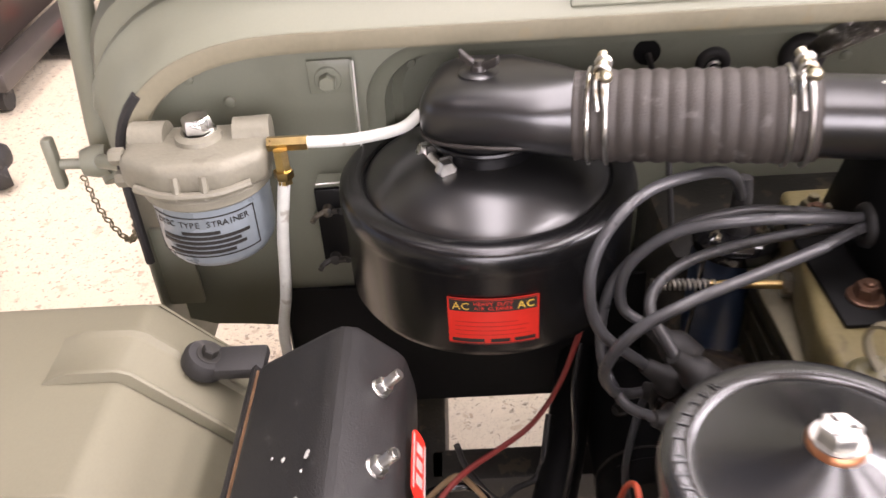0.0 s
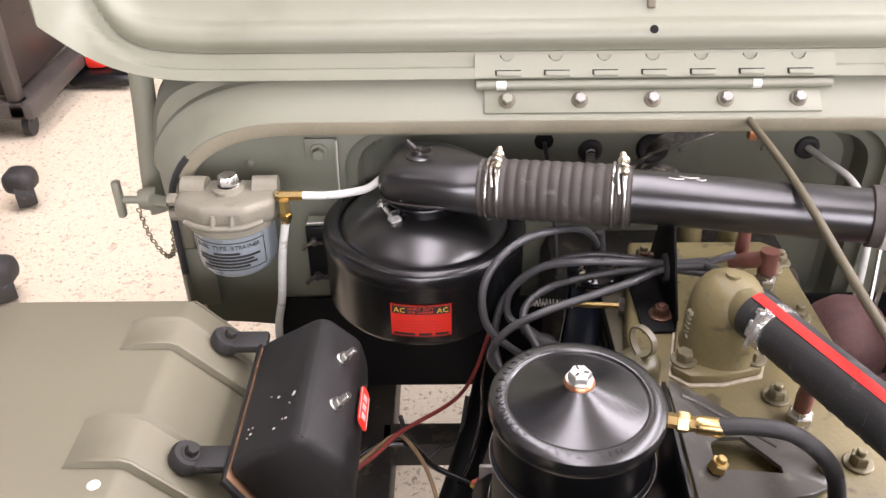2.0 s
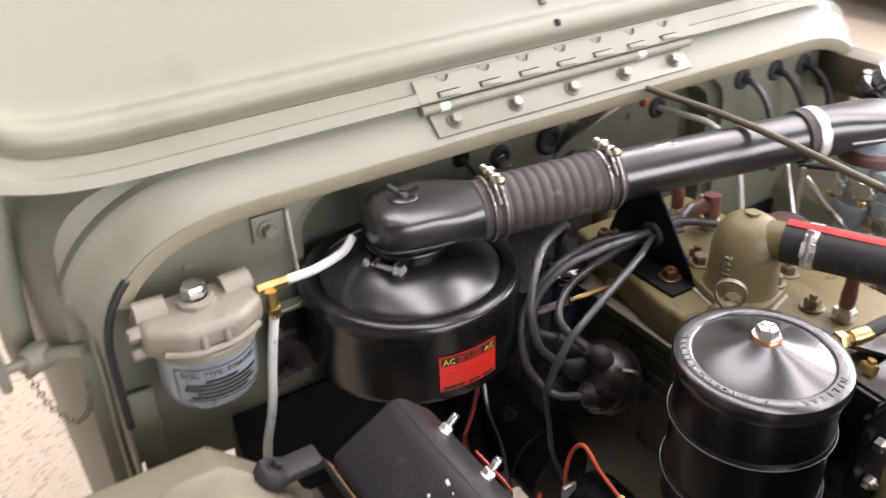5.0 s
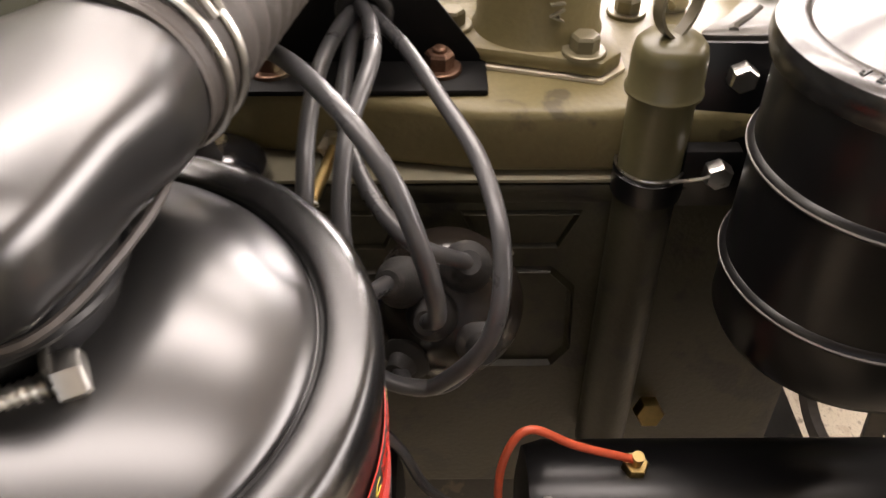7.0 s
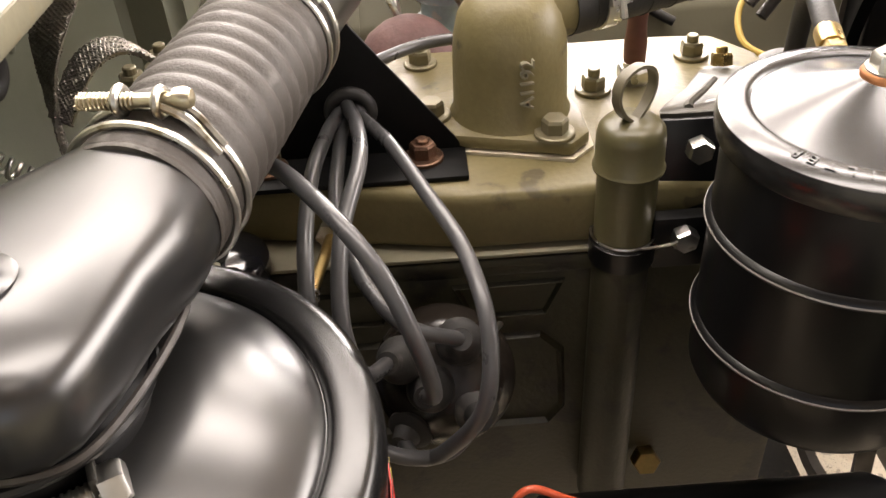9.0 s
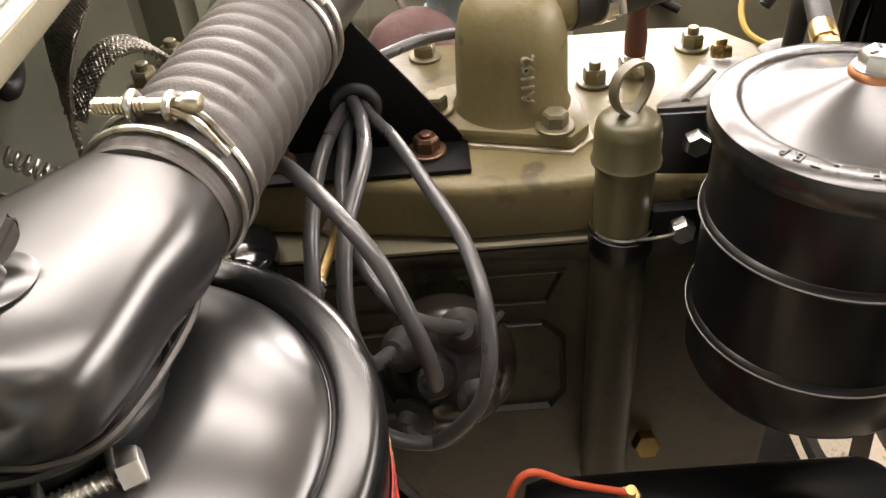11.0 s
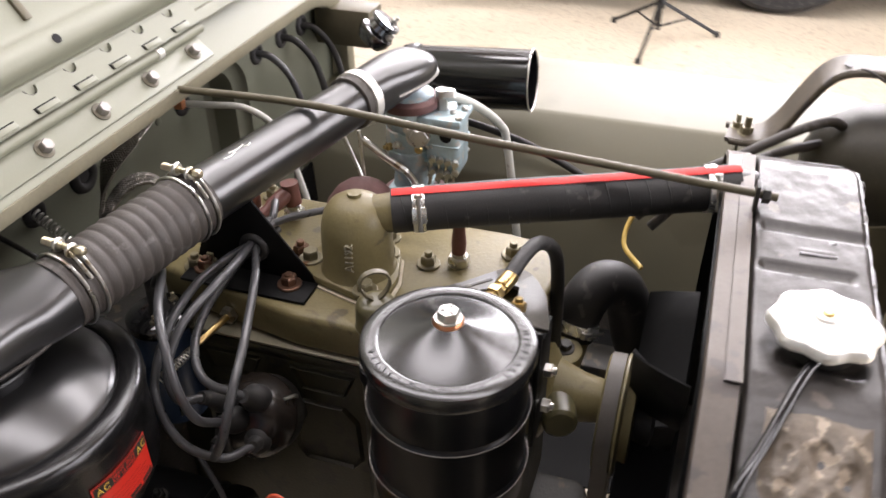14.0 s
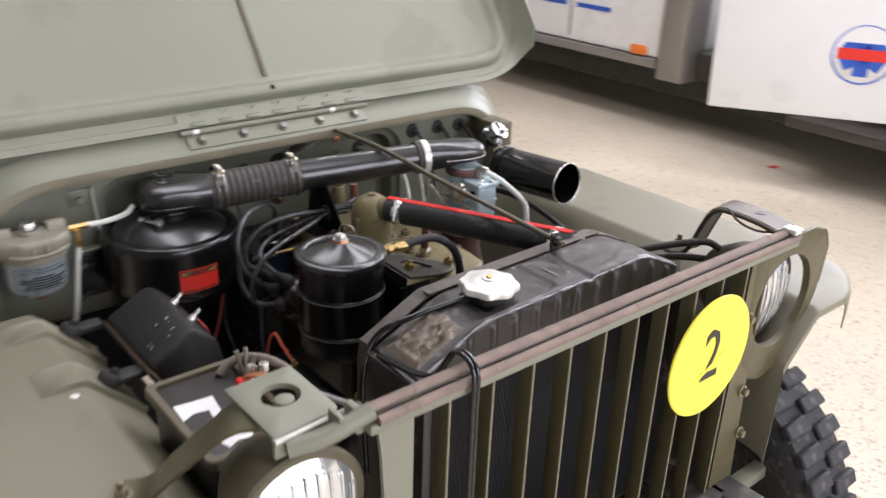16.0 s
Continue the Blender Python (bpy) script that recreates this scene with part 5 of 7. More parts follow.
# ---- ignition ----
wb = thing("wire_bracket", (0.0, 0.81, 0.843), "black triangular steel bracket carrying the plug wires", "bracket")
part("bracket_plate", prism([(0.0, 0.742, 0.847), (0.0, 0.90, 0.847), (0.0, 0.862, 0.95), (0.0, 0.818, 0.95), (0.0, 0.812, 0.94)], (0.003, 0, 0), 0.0006), FLATBLACK, wb)
part("bracket_foot", box((-0.038, 0.742, 0.8435), (0.003, 0.90, 0.8475), 0.001), FLATBLACK, wb)
part("grommet", ring((0.0, 0.819, 0.882), (1, 0, 0), 0.0135, 0.005, 32, 10), RUBBER, wb, "black rubber grommet")
for y in (0.772, 0.88):
    bolt(wb, (-0.012, y, 0.8475), (0, 0, 1), 0.0095, RUST, True, 0.003)
ds = thing("distributor", (-0.13, 0.775, 0.66), "greasy black distributor with rubber boots on its cap", "distributor")
DC, DA = Vector((-0.116, 0.768, 0.742)), Vector((-0.80, 0.06, 0.60)).normalized()
part("distributor_body", lathe([(0.018, -0.10), (0.02, -0.05), (0.036, -0.03), (0.044, -0.02), (0.045, 0.0)], DC, DA, 32), DARKMETAL, ds)
part("distributor_cap", lathe([(0.046, 0.0), (0.0475, 0.004), (0.0465, 0.010), (0.043, 0.016), (0.040, 0.026), (0.034, 0.034), (0.020, 0.038), (0, 0.039)], DC, DA, 44), CAP_BROWN, ds, "glossy brown-black moulded cap")
du = DA.orthogonal().normalized()
dv = DA.cross(du)
boots = [Vector(q) for q in ((-0.165, 0.800, 0.803), (-0.170, 0.780, 0.778), (-0.166, 0.748, 0.750), (-0.155, 0.757, 0.808), (-0.164, 0.797, 0.733))]
for tip in boots:
    off = tip - DC
    off -= DA * off.dot(DA)
    p = DC + DA * 0.022 + off * 0.75
    d = (tip - p).normalized()
    ln = (tip - p).length
    part("boot", lathe([(0.0125, 0), (0.0150, ln * 0.22), (0.0152, ln * 0.5), (0.0130, ln * 0.62), (0.0092, ln * 0.72), (0.0068, ln + 0.004)], p, d, 24), RUBBER, ds)
part("clip_spring", tube([DC + dv * 0.044 - DA * 0.01, DC + dv * 0.05 + DA * 0.004, DC + dv * 0.043 + DA * 0.018], 0.002, 6), SILVER, ds)


def wire(points, r=0.0047, label="dark grey ignition cable"):
    return single("ignition_wire", tube(points, r, 12, 10), WIRE, label, "cable", group="ignition wires")


G = Vector((0.0, 0.819, 0.882))
wire([G + Vector((0.05, 0.0, 0.004)), G + Vector((0.0, -0.004, 0.002)), (-0.045, 0.793, 0.881), (-0.099, 0.771, 0.876), (-0.150, 0.752, 0.870), (-0.193, 0.743, 0.850), (-0.212, 0.748, 0.81), (-0.200, 0.772, 0.762), (-0.182, 0.79, 0.738), boots[4]])
wire([G + Vector((0.05, 0.006, 0.006)), G + Vector((0.0, 0.002, 0.006)), (-0.045, 0.812, 0.896), (-0.098, 0.808, 0.900), (-0.150, 0.818, 0.885), (-0.184, 0.820, 0.852), (-0.188, 0.812, 0.818), boots[0]])
wire([G + Vector((0.05, -0.004, -0.006)), G + Vector((0.0, 0.004, -0.004)), (-0.04, 0.826, 0.874), (-0.094, 0.826, 0.864), (-0.145, 0.812, 0.856), (-0.172, 0.788, 0.838), boots[3]])
wire([G + Vector((0.05, 0.004, -0.002)), G + Vector((0.0, 0.007, 0.001)), (-0.04, 0.832, 0.888), (-0.095, 0.838, 0.888), (-0.150, 0.840, 0.868), (-0.192, 0.835, 0.825), (-0.204, 0.808, 0.775), (-0.190, 0.772, 0.748), boots[2]])
wire([(-0.064, 0.917, 0.85), (-0.085, 0.885, 0.892), (-0.117, 0.857, 0.915), (-0.172, 0.823, 0.922), (-0.208, 0.795, 0.905), (-0.222, 0.780, 0.870), (-0.212, 0.774, 0.825), boots[1]])
wire([G + Vector((0.045, 0.002, 0.0)), (0.055, 0.823, 0.888), (0.085, 0.835, 0.891)])
wire([G + Vector((0.045, 0.0, 0.004)), (0.07, 0.80, 0.886), (0.11, 0.76, 0.880), (0.12, 0.70, 0.88), (0.107, 0.615, 0.905)])
# coil and linkage behind the engine
co = thing("ignition_coil", (-0.075, 0.92, 0.66), "blue-black ignition coil can", "ignition coil")
part("can", lathe([(0.02, 0.66), (0.037, 0.664), (0.038, 0.67), (0.038, 0.785), (0.035, 0.795), (0.014, 0.80)], (-0.062, 0.92, 0), seg=32), BLUEBODY, co)
part("terminal_cap", lathe([(0.0375, 0.796), (0.039, 0.798), (0.039, 0.808), (0.034, 0.812), (0.014, 0.814)], (-0.062, 0.92, 0), seg=32), BLACK_GLOSS, co, "black moulded terminal cap")
for dx, dy in ((-0.022, -0.010), (0.022, -0.006)):
    part("terminal", add(hexagon((-0.062 + dx, 0.92 + dy, 0.811), (0, 0, 1), 0.006, 0.005), lathe([(0.0025, 0), (0.0025, 0.012)], (-0.062 + dx, 0.92 + dy, 0.811), (0, 0, 1), 10)), PLATED, co)
part("terminal_wire", tube([(-0.084, 0.910, 0.817), (-0.092, 0.895, 0.822), (-0.10, 0.885, 0.81), (-0.105, 0.88, 0.76), (-0.11, 0.88, 0.70)], 0.0022, 8), BLACK_GLOSS, co)
part("top_boot", lathe([(0.015, 0.79), (0.015, 0.81), (0.01, 0.82), (0.009, 0.85), (0.006, 0.87)], (-0.062, 0.92, 0), seg=20), RUBBER, co)
lk = thing("throttle_linkage", (-0.08, 0.85, 0.80), "brass rod with a coil spring and plated nut", "linkage")
part("rod", tube([(-0.04, 0.839, 0.810), (-0.105, 0.850, 0.806)], 0.004, 10, smooth=False), BRASS, lk)
part("spring", helix((-0.10, 0.849, 0.806), (-0.155, 0.858, 0.803), 0.0048, 0.0009, 13), SILVER, lk)
part("nut", hexagon((-0.046, 0.840, 0.8096), (1, -0.15, 0), 0.011, 0.012), SILVER, lk)

# ---- generator and lower engine ----
gn = thing("generator", (-0.16, 0.60, 0.54), "black generator with brass terminals and a red wire", "generator")
part("generator_body", lathe([(0.03, -0.14), (0.045, -0.135), (0.049, -0.125), (0.049, 0.105), (0.045, 0.118), (0.03, 0.122)], (-0.185, 0.60, 0.612), (0, 1, 0), 48), BLACK, gn)
part("terminal", add(hexagon((-0.183, 0.651, 0.661), (-0.2, 0, 1), 0.0085, 0.007), lathe([(0.0038, 0), (0.0038, 0.016)], (-0.183, 0.651, 0.661), (-0.2, 0, 1), 12)), BRASS, gn, "brass terminal nut")
part("red_wire", tube([(-0.185, 0.653, 0.672), (-0.185, 0.69, 0.686), (-0.185, 0.719, 0.702), (-0.19, 0.733, 0.686), (-0.195, 0.737, 0.65), (-0.2, 0.73, 0.60)], 0.0027, 10), REDWIRE, gn, "red-orange wire")
part("brass_plug", hexagon((-0.060, 0.605, 0.567), (-1, 0, 0.4), 0.012, 0.012), BRASS, gn)
part("generator_strap", box((-0.225, 0.705, 0.60), (-0.205, 0.711, 0.665), 0.002), GREYSTEEL, gn)
sp = part("oil_pan", box((-0.05, 0.42, 0.33), (0.16, 0.90, 0.455), 0.02), DARKMETAL, eng)
part("bell_housing", box((-0.12, 0.93, 0.38), (0.24, 1.10, 0.78), 0.03), DARKMETAL, eng)
# water pump, belt, pulley
wp = thing("water_pump", (0.06, 0.39, 0.68), "olive cast water pump with fan pulley and belt", "water pump")
part("pump_casting", add(add(lathe([(0.056, 0), (0.058, 0.02), (0.04, 0.03), (0.03, 0.06), (0.026, 0.085)], (0.05, 0.497, 0.715), (0, -1, 0), 36), tube([(0.045, 0.480, 0.700), (0.085, 0.478, 0.692), (0.125, 0.477, 0.692), (0.147, 0.473, 0.708), (0.155, 0.469, 0.725)], 0.0265, 20, 6)), lathe([(0.024, 0), (0.022, 0.022), (0.018, 0.024)], (0.116, 0.472, 0.708), (-0.2, -0.1, 1), 24)), ENGINE, wp)
part("side_boss", lathe([(0.022, 0), (0.020, 0.030), (0.016, 0.034), (0.008, 0.034)], (0.02, 0.46, 0.72), (-0.9, -0.3, 0.1), 24), ENGINE_DARK, wp)
bolt(wp, (0.112, 0.4695, 0.731), (-0.2, -0.1, 1), 0.008, DARKMETAL)
PC, CR = Vector((0.05, 0.40, 0.700)), Vector((0.02, 0.40, 0.50))
part("pulley", lathe([(0.02, 0), (0.068, 0.001), (0.070, 0.003), (0.056, 0.012), (0.070, 0.021), (0.068, 0.023), (0.02, 0.024)], PC + Vector((0, 0.012, 0)), (0, -1, 0), 48), ENGINE, wp, "olive steel fan pulley")
part("pulley_flange", lathe([(0.070, 0), (0.0735, 0.001), (0.074, 0.004), (0.062, 0.007), (0.060, 0.017), (0.050, 0.019), (0.02, 0.019)], PC + Vector((0, -0.0095, 0)), (0, -1, 0), 48), ENGINE, wp)
belt = []
for i in range(25):
    a = math.pi * i / 24
    belt.append(PC + Vector((0.066 * math.cos(a), 0, 0.066 * math.sin(a))))
for i in range(25):
    a = math.pi + math.pi * i / 24
    belt.append(CR + Vector((0.066 * math.cos(a), 0, 0.066 * math.sin(a))))
cen = (PC + CR) / 2
secs = []
for p in belt + belt[:1]:
    o = (p - (PC if p.z >= PC.z - 1e-6 else CR)).normalized()
    secs.append([p - o * 0.004 + Vector((0, -0.005, 0)), p - o * 0.004 + Vector((0, 0.005, 0)), p + o * 0.006 + Vector((0, 0.0085, 0)), p + o * 0.006 - Vector((0, 0.0085, 0))])
part("fan_belt", loft(secs, cap=False), BELT, wp, "grey-black fan belt")
lh = thing("lower_radiator_hose", (0.2, 0.42, 0.70), "thick black moulded radiator hose with band clamp", "hose")
part("hose_body", tube([(0.153, 0.470, 0.720), (0.161, 0.466, 0.742), (0.173, 0.456, 0.770), (0.190, 0.440, 0.782), (0.208, 0.420, 0.768), (0.218, 0.405, 0.730), (0.222, 0.39, 0.67), (0.222, 0.35, 0.60)], 0.0295, 28, 8), RUBBER, lh)
band_clamp(lh, Vector((0.159, 0.4672, 0.736)), (0.33, -0.17, 0.93), 0.0305, (-0.55, -0.83, 0.04))

# ---- radiator ----
rd = thing("radiator", (0.03, 0.22, 0.45), "dusty black radiator with soldered top tank", "radiator")
RT = [(-0.255, 0.903), (-0.143, 0.957), (0.229, 0.966), (0.325, 0.922), (0.325, 0.895), (-0.255, 0.89)]


def tank_point(s, v):
    """A point of the tank's skin: s along its length, v across it, from front foot over the top to rear foot."""
    x = -0.255 + 0.58 * s
    slope = [(-0.255, 0.903), (-0.155, 0.951), (-0.130, 0.9570), (0.215, 0.9655), (0.240, 0.9605), (0.325, 0.922)]
    for (xa, za), (xb, zb) in zip(slope, slope[1:]):
        if xa <= x <= xb + 1e-6:
            top = za + (zb - za) * (x - xa) / (xb - xa)
    n1 = noise.noise(Vector((x * 26, v * 5, 1.3)))
    n2 = noise.noise(Vector((x * 70, v * 12, 7.7)))
    low = 0.890
    if v < 0.12:
        k = v / 0.12
        y, z = 0.1795 + 0.0012 * n1, low + (top - 0.005 - low) * k
        rib = max(0.0, 1 - abs(((x + 0.003) % 0.046) - 0.023) / 0.008)
        y -= 0.0055 * min(1.0, rib * 1.6) * min(1.0, 6 * (1 - k))
    elif v > 0.88:
        k = (1 - v) / 0.12
        y, z = 0.289 + 0.001 * n1, low + (top - 0.004 - low) * k
    else:
        k = (v - 0.12) / 0.76
        y = 0.1805 + 0.108 * k
        edge = min(k, 1 - k)
        z = top - 0.004 * max(0.0, 1 - edge * 16) ** 2 + (0.0011 * n1 + 0.0005 * n2) * min(1.0, edge * 10)
        for gx, g0, g1 in ((-0.108, 0.14, 0.80), (0.022, 0.12, 0.97), (0.092, 0.0, 0.97)):
            across = max(0.0, 1 - (abs(x - gx) / 0.0095) ** 2)
            along = min(1.0, max(0.0, (k - g0) * 14 + (1 if g0 == 0 else 0))) * min(1.0, max(0.0, (g1 - k) * 14))
            z -= 0.0052 * across ** 0.7 * along
        z += 0.0011 * max(0.0, 1 - abs(x - 0.058) / 0.002) * (1 if 0.3 < k < 0.62 else 0)
    return Vector((x, y, z))


tk = strip([[tank_point(i / 230, j / 64) for j in range(65)] for i in range(231)])
tank = part("top_tank", tk, RADI, rd, angle=50)
for x, z in ((-0.2552, 0.903), (0.3252, 0.922)):
    part("tank_end", prism([(x, 0.181, 0.888), (x, 0.288, 0.888), (x, 0.288, z), (x, 0.181, z)], (0.0015, 0, 0), 0), RADI, rd)
part("front_solder_seam", tube([tank_point(s / 60, 0.125) + Vector((0, -0.0005, -0.0005)) for s in range(61)], lambda k: 0.0021 + 0.0006 * math.sin(k * 67) + 0.0004 * math.sin(k * 151), 8, 2), SOLDER, rd, "lumpy grey solder seam")
part("solder_mark", box((0.049, 0.212, 0.9608), (0.0512, 0.246, 0.9628), 0.0006), SOLDER, rd)
part("solder_mark", lathe([(0.004, 0), (0.003, 0.001), (0, 0.0015)], (0.075, 0.215, 0.9620), (0, 0, 1), 12), SOLDER, rd)
part("front_flange", box((-0.258, 0.168, 0.882), (0.332, 0.182, 0.892), 0.002), RADI, rd)
part("flange_edge", box((-0.258, 0.1665, 0.887), (0.332, 0.1690, 0.8935), 0.001), SOLDER, rd)
# hammered repair patch on the sloping end of the tank
def patch_height(u, v):
    edge = min(u, 1 - u, v, 1 - v)
    cell = noise.voronoi(Vector((u * 3.4, v * 3.6, 0.4)))[0]
    pit = min(1.0, cell[0] * 1.9)
    return (0.0042 * (pit ** 2 - 0.4) + 0.0016 * noise.noise(Vector((u * 8, v * 8, 5.1)))) * min(1.0, edge * 5)


patch = strip([[Vector((-0.248 + 0.088 * u, 0.192 + 0.080 * v, 0.9030 + (0.007 + 0.088 * u) * 0.48)) + Vector((-0.42, 0, 0.9)) * (patch_height(u, v) + 0.0016 * min(1.0, 8 * min(u, 1 - u, v, 1 - v)) - 0.0002) for u in [i / 60 for i in range(61)]] for v in [j / 60 for j in range(61)]])
part("dented_patch", patch, HAMMERED, rd, "hammered brownish repair patch on the tank", angle=80)
part("core", box((-0.25, 0.176, 0.44), (0.323, 0.262, 0.89), 0.002), CORE, rd, "black radiator core")
fins = bmesh.new()
for i in range(190):
    x = -0.248 + 0.57 * i / 189
    add(fins, box((x - 0.0004, 0.172, 0.45), (x + 0.0004, 0.176, 0.885), 0))
f_ob = part("fin_pack", fins, CORE, rd)
f_ob["kind"] = "stuff"
part("side_bracket", box((-0.268, 0.15, 0.44), (-0.252, 0.29, 0.90), 0.003), RADI, rd)
part("side_bracket", box((0.325, 0.15, 0.44), (0.341, 0.29, 0.90), 0.003), RADI, rd)
CX, CY = -0.082, 0.232
part("filler_neck", lathe([(0.030, 0.955), (0.030, 0.972), (0.034, 0.974)], (CX, CY, 0), seg=32), DARKMETAL, rd)
capr = []
for z, r, wav in ((0.973, 0.042, 0.002), (0.9745, 0.0445, 0.0024), (0.980, 0.0445, 0.0024), (0.9835, 0.042, 0.002), (0.985, 0.036, 0.0014), (0.9855, 0.030, 0.0), (0.9875, 0.027, 0.0), (0.988, 0.012, 0.0), (0.9905, 0.010, 0.0)):
    capr.append([Vector((CX + (r + wav * math.cos(8 * a)) * math.cos(a), CY + (r + wav * math.cos(8 * a)) * math.sin(a), z)) for a in [2 * math.pi * i / 64 for i in range(64)]])
cap_ = part("radiator_cap", loft(capr), CREAM, rd, "bright scalloped metal filler cap")
part("rivet", lathe([(0.005, 0.9905), (0.0045, 0.993), (0, 0.994)], (CX, CY, 0), seg=16), BRASS, cap_, "small brass rivet")
part("overflow_hose", tube([(CX - 0.028, CY, 0.968), (-0.13, 0.245, 0.962), (-0.19, 0.268, 0.945), (-0.245, 0.29, 0.92), (-0.275, 0.285, 0.86), (-0.28, 0.27, 0.7)], 0.0046, 12), BLACK_GLOSS, rd, "thin black overflow hose")
part("hose_neck", tube([(0.188, 0.314, 0.945), (0.197, 0.289, 0.942)], 0.022, 24, smooth=False), RADI, rd)
# shroud with round opening, and fan
sh = thing("fan_shroud", (0.03, 0.31, 0.5), "dusty black sheet-metal fan shroud", "fan shroud")
SC = (0.035, 0.712)
orect = around(SC, [(-0.262, 0.46), (0.335, 0.46), (0.335, 0.92), (0.24, 0.963), (-0.15, 0.955), (-0.262, 0.90)], 72)
round_ = [(SC[0] + 0.275 * math.cos(2 * math.pi * (k + 0.37) / 72), SC[1] + 0.275 * math.sin(2 * math.pi * (k + 0.37) / 72)) for k in range(72)]
circ = [min(((SC[0] + (p[0] - SC[0]) * 0.95, SC[1] + (p[1] - SC[1]) * 0.95), q), key=lambda w: math.hypot(w[0] - SC[0], w[1] - SC[1])) for p, q in zip(orect, round_)]
inset = [(0.03 + (x - 0.03) * 0.985, 0.72 + (z - 0.72) * 0.985) for x, z in orect]
part("shroud_rim", loft([[Vector((x, y, z)) for x, z in q] for y, q in ((0.2925, orect), (0.320, orect), (0.322, inset), (0.2925, inset), (0.2925, orect))], cap=False), SHROUD, sh)
lip = [(SC[0] + (x - SC[0]) * 0.985, SC[1] + (z - SC[1]) * 0.985) for x, z in circ]
# plate is flat black so the opening's inner shade is in its colour
part("shroud_plate", loft([[Vector((x, y, z)) for x, z in q] for y, q in ((0.316, inset), (0.318, circ), (0.324, circ), (0.324, lip), (0.310, lip))], cap=False), FLATBLACK, sh, "fan opening plate, shade put in as flat black")
part("top_flange", prism([(-0.15, 0.291, 0.9555), (0.238, 0.291, 0.9635), (0.238, 0.305, 0.9635), (-0.15, 0.305, 0.9555)], (0, 0, 0.002)), SHROUD, sh, "dusty brown flange along the tank")
for x, z in ((-0.253, 0.86), (0.326, 0.87), (-0.253, 0.55), (0.326, 0.55)):
    bolt(sh, (x, 0.317, z), (0, 1, 0), 0.006, DARKMETAL)
fan = thing("cooling_fan", (0.05, 0.36, 0.70), "black four-bladed cooling fan", "fan")
part("hub", lathe([(0.03, 0), (0.03, 0.02), (0.015, 0.024)], (0.05, 0.372, 0.70), (0, -1, 0), 24), DARKMETAL, fan)
for i in range(4):
    a = radians(28 + 90 * i)
    u, w = Vector((math.cos(a), 0, math.sin(a))), Vector((-math.sin(a), 0, math.cos(a)))
    c = Vector((0.05, 0.358, 0.70))
    part("blade", thicken(strip([[c + u * d + w * wd * k + Vector((0, -0.030 * k - 0.006 * k * k, 0)) for k in (-1, -0.3, 0.4, 1)] for d, wd in ((0.028, 0.012), (0.07, 0.019), (0.13, 0.023), (0.16, 0.021), (0.172, 0.012))]), 0.002), FLATBLACK, fan)
# stay rod
rod = thing("radiator_stay_rod", (0.12, 0.6, 0.99), "thin olive steel stay rod from cowl to radiator", "stay rod")
part("rod", tube([(0.123, 0.982, 1.004), (0.121, 0.80, 1.0095), (0.118, 0.60, 0.998), (0.119, 0.40, 0.987), (0.121, 0.270, 0.979)], 0.0047, 12), RODS, rod)
part("lug", box((0.112, 0.288, 0.955), (0.13, 0.292, 0.992), 0.001), DARKMETAL, rod)
part("nut", hexagon((0.1205, 0.285, 0.980), (0, -1, 0), 0.009, 0.008), DARKMETAL, rod)

# ---- grille and headlights ----
gr = thing("grille", (0.03, 0.06, 0.45), "olive pressed-steel slatted grille, worn along its top", "grille")
part("top_bar", tube([(-0.42, 0.060, 0.988), (-0.2, 0.060, 0.990), (0.2, 0.060, 0.990), (0.475, 0.060, 0.988)], 0.0095, 16, 4), WEBBING, gr, "brown worn webbing along the top edge")
part("front_welt", tube([(-0.42, 0.0445, 0.983), (-0.2, 0.0440, 0.985), (0.2, 0.0440, 0.985), (0.475, 0.0445, 0.983)], 0.0062, 14, 4), WEBBING, gr, "rounded lower welt of the webbing")
part("top_flange", box((-0.43, 0.043, 0.966), (0.48, 0.066, 0.979), 0.003), OLIVE, gr)
part("webbing_seam", tube([(-0.42, 0.0500, 0.9915), (0.475, 0.0500, 0.9915)], 0.0016, 6, smooth=False), DARKMETAL, gr)
for i in range(10):
    x = -0.313 + 0.0713 * i
    # slat sides carry their shade as dark olive; the pale edge is the lit front
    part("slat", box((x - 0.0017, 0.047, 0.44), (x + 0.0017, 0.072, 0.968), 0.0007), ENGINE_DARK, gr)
    part("slat_edge", tube([(x, 0.0468, 0.44), (x, 0.0468, 0.968)], 0.0019, 8, smooth=False), OLIVE_EDGE, gr, "slat edge kept pale as its lit highlight")
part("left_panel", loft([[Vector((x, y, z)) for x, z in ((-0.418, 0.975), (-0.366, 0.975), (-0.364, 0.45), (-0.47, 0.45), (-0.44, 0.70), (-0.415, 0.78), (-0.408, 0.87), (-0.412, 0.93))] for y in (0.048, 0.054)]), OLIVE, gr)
# same olive as the left panel, with shade put into the colour
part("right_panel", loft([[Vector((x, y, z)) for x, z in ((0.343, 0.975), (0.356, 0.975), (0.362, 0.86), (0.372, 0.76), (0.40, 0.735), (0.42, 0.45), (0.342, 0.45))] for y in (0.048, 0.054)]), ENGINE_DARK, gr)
part("side_frame", tube([(-0.42, 0.055, 0.992), (-0.475, 0.065, 0.975), (-0.515, 0.08, 0.968)], 0.011, 10, 6), OLIVE, gr)
def head_hole(cx, cz, r, count=90):
    return [(cx + r * math.cos(2 * math.pi * (k + 0.37) / count), cz + r * math.sin(2 * math.pi * (k + 0.37) / count)) for k in range(count)]


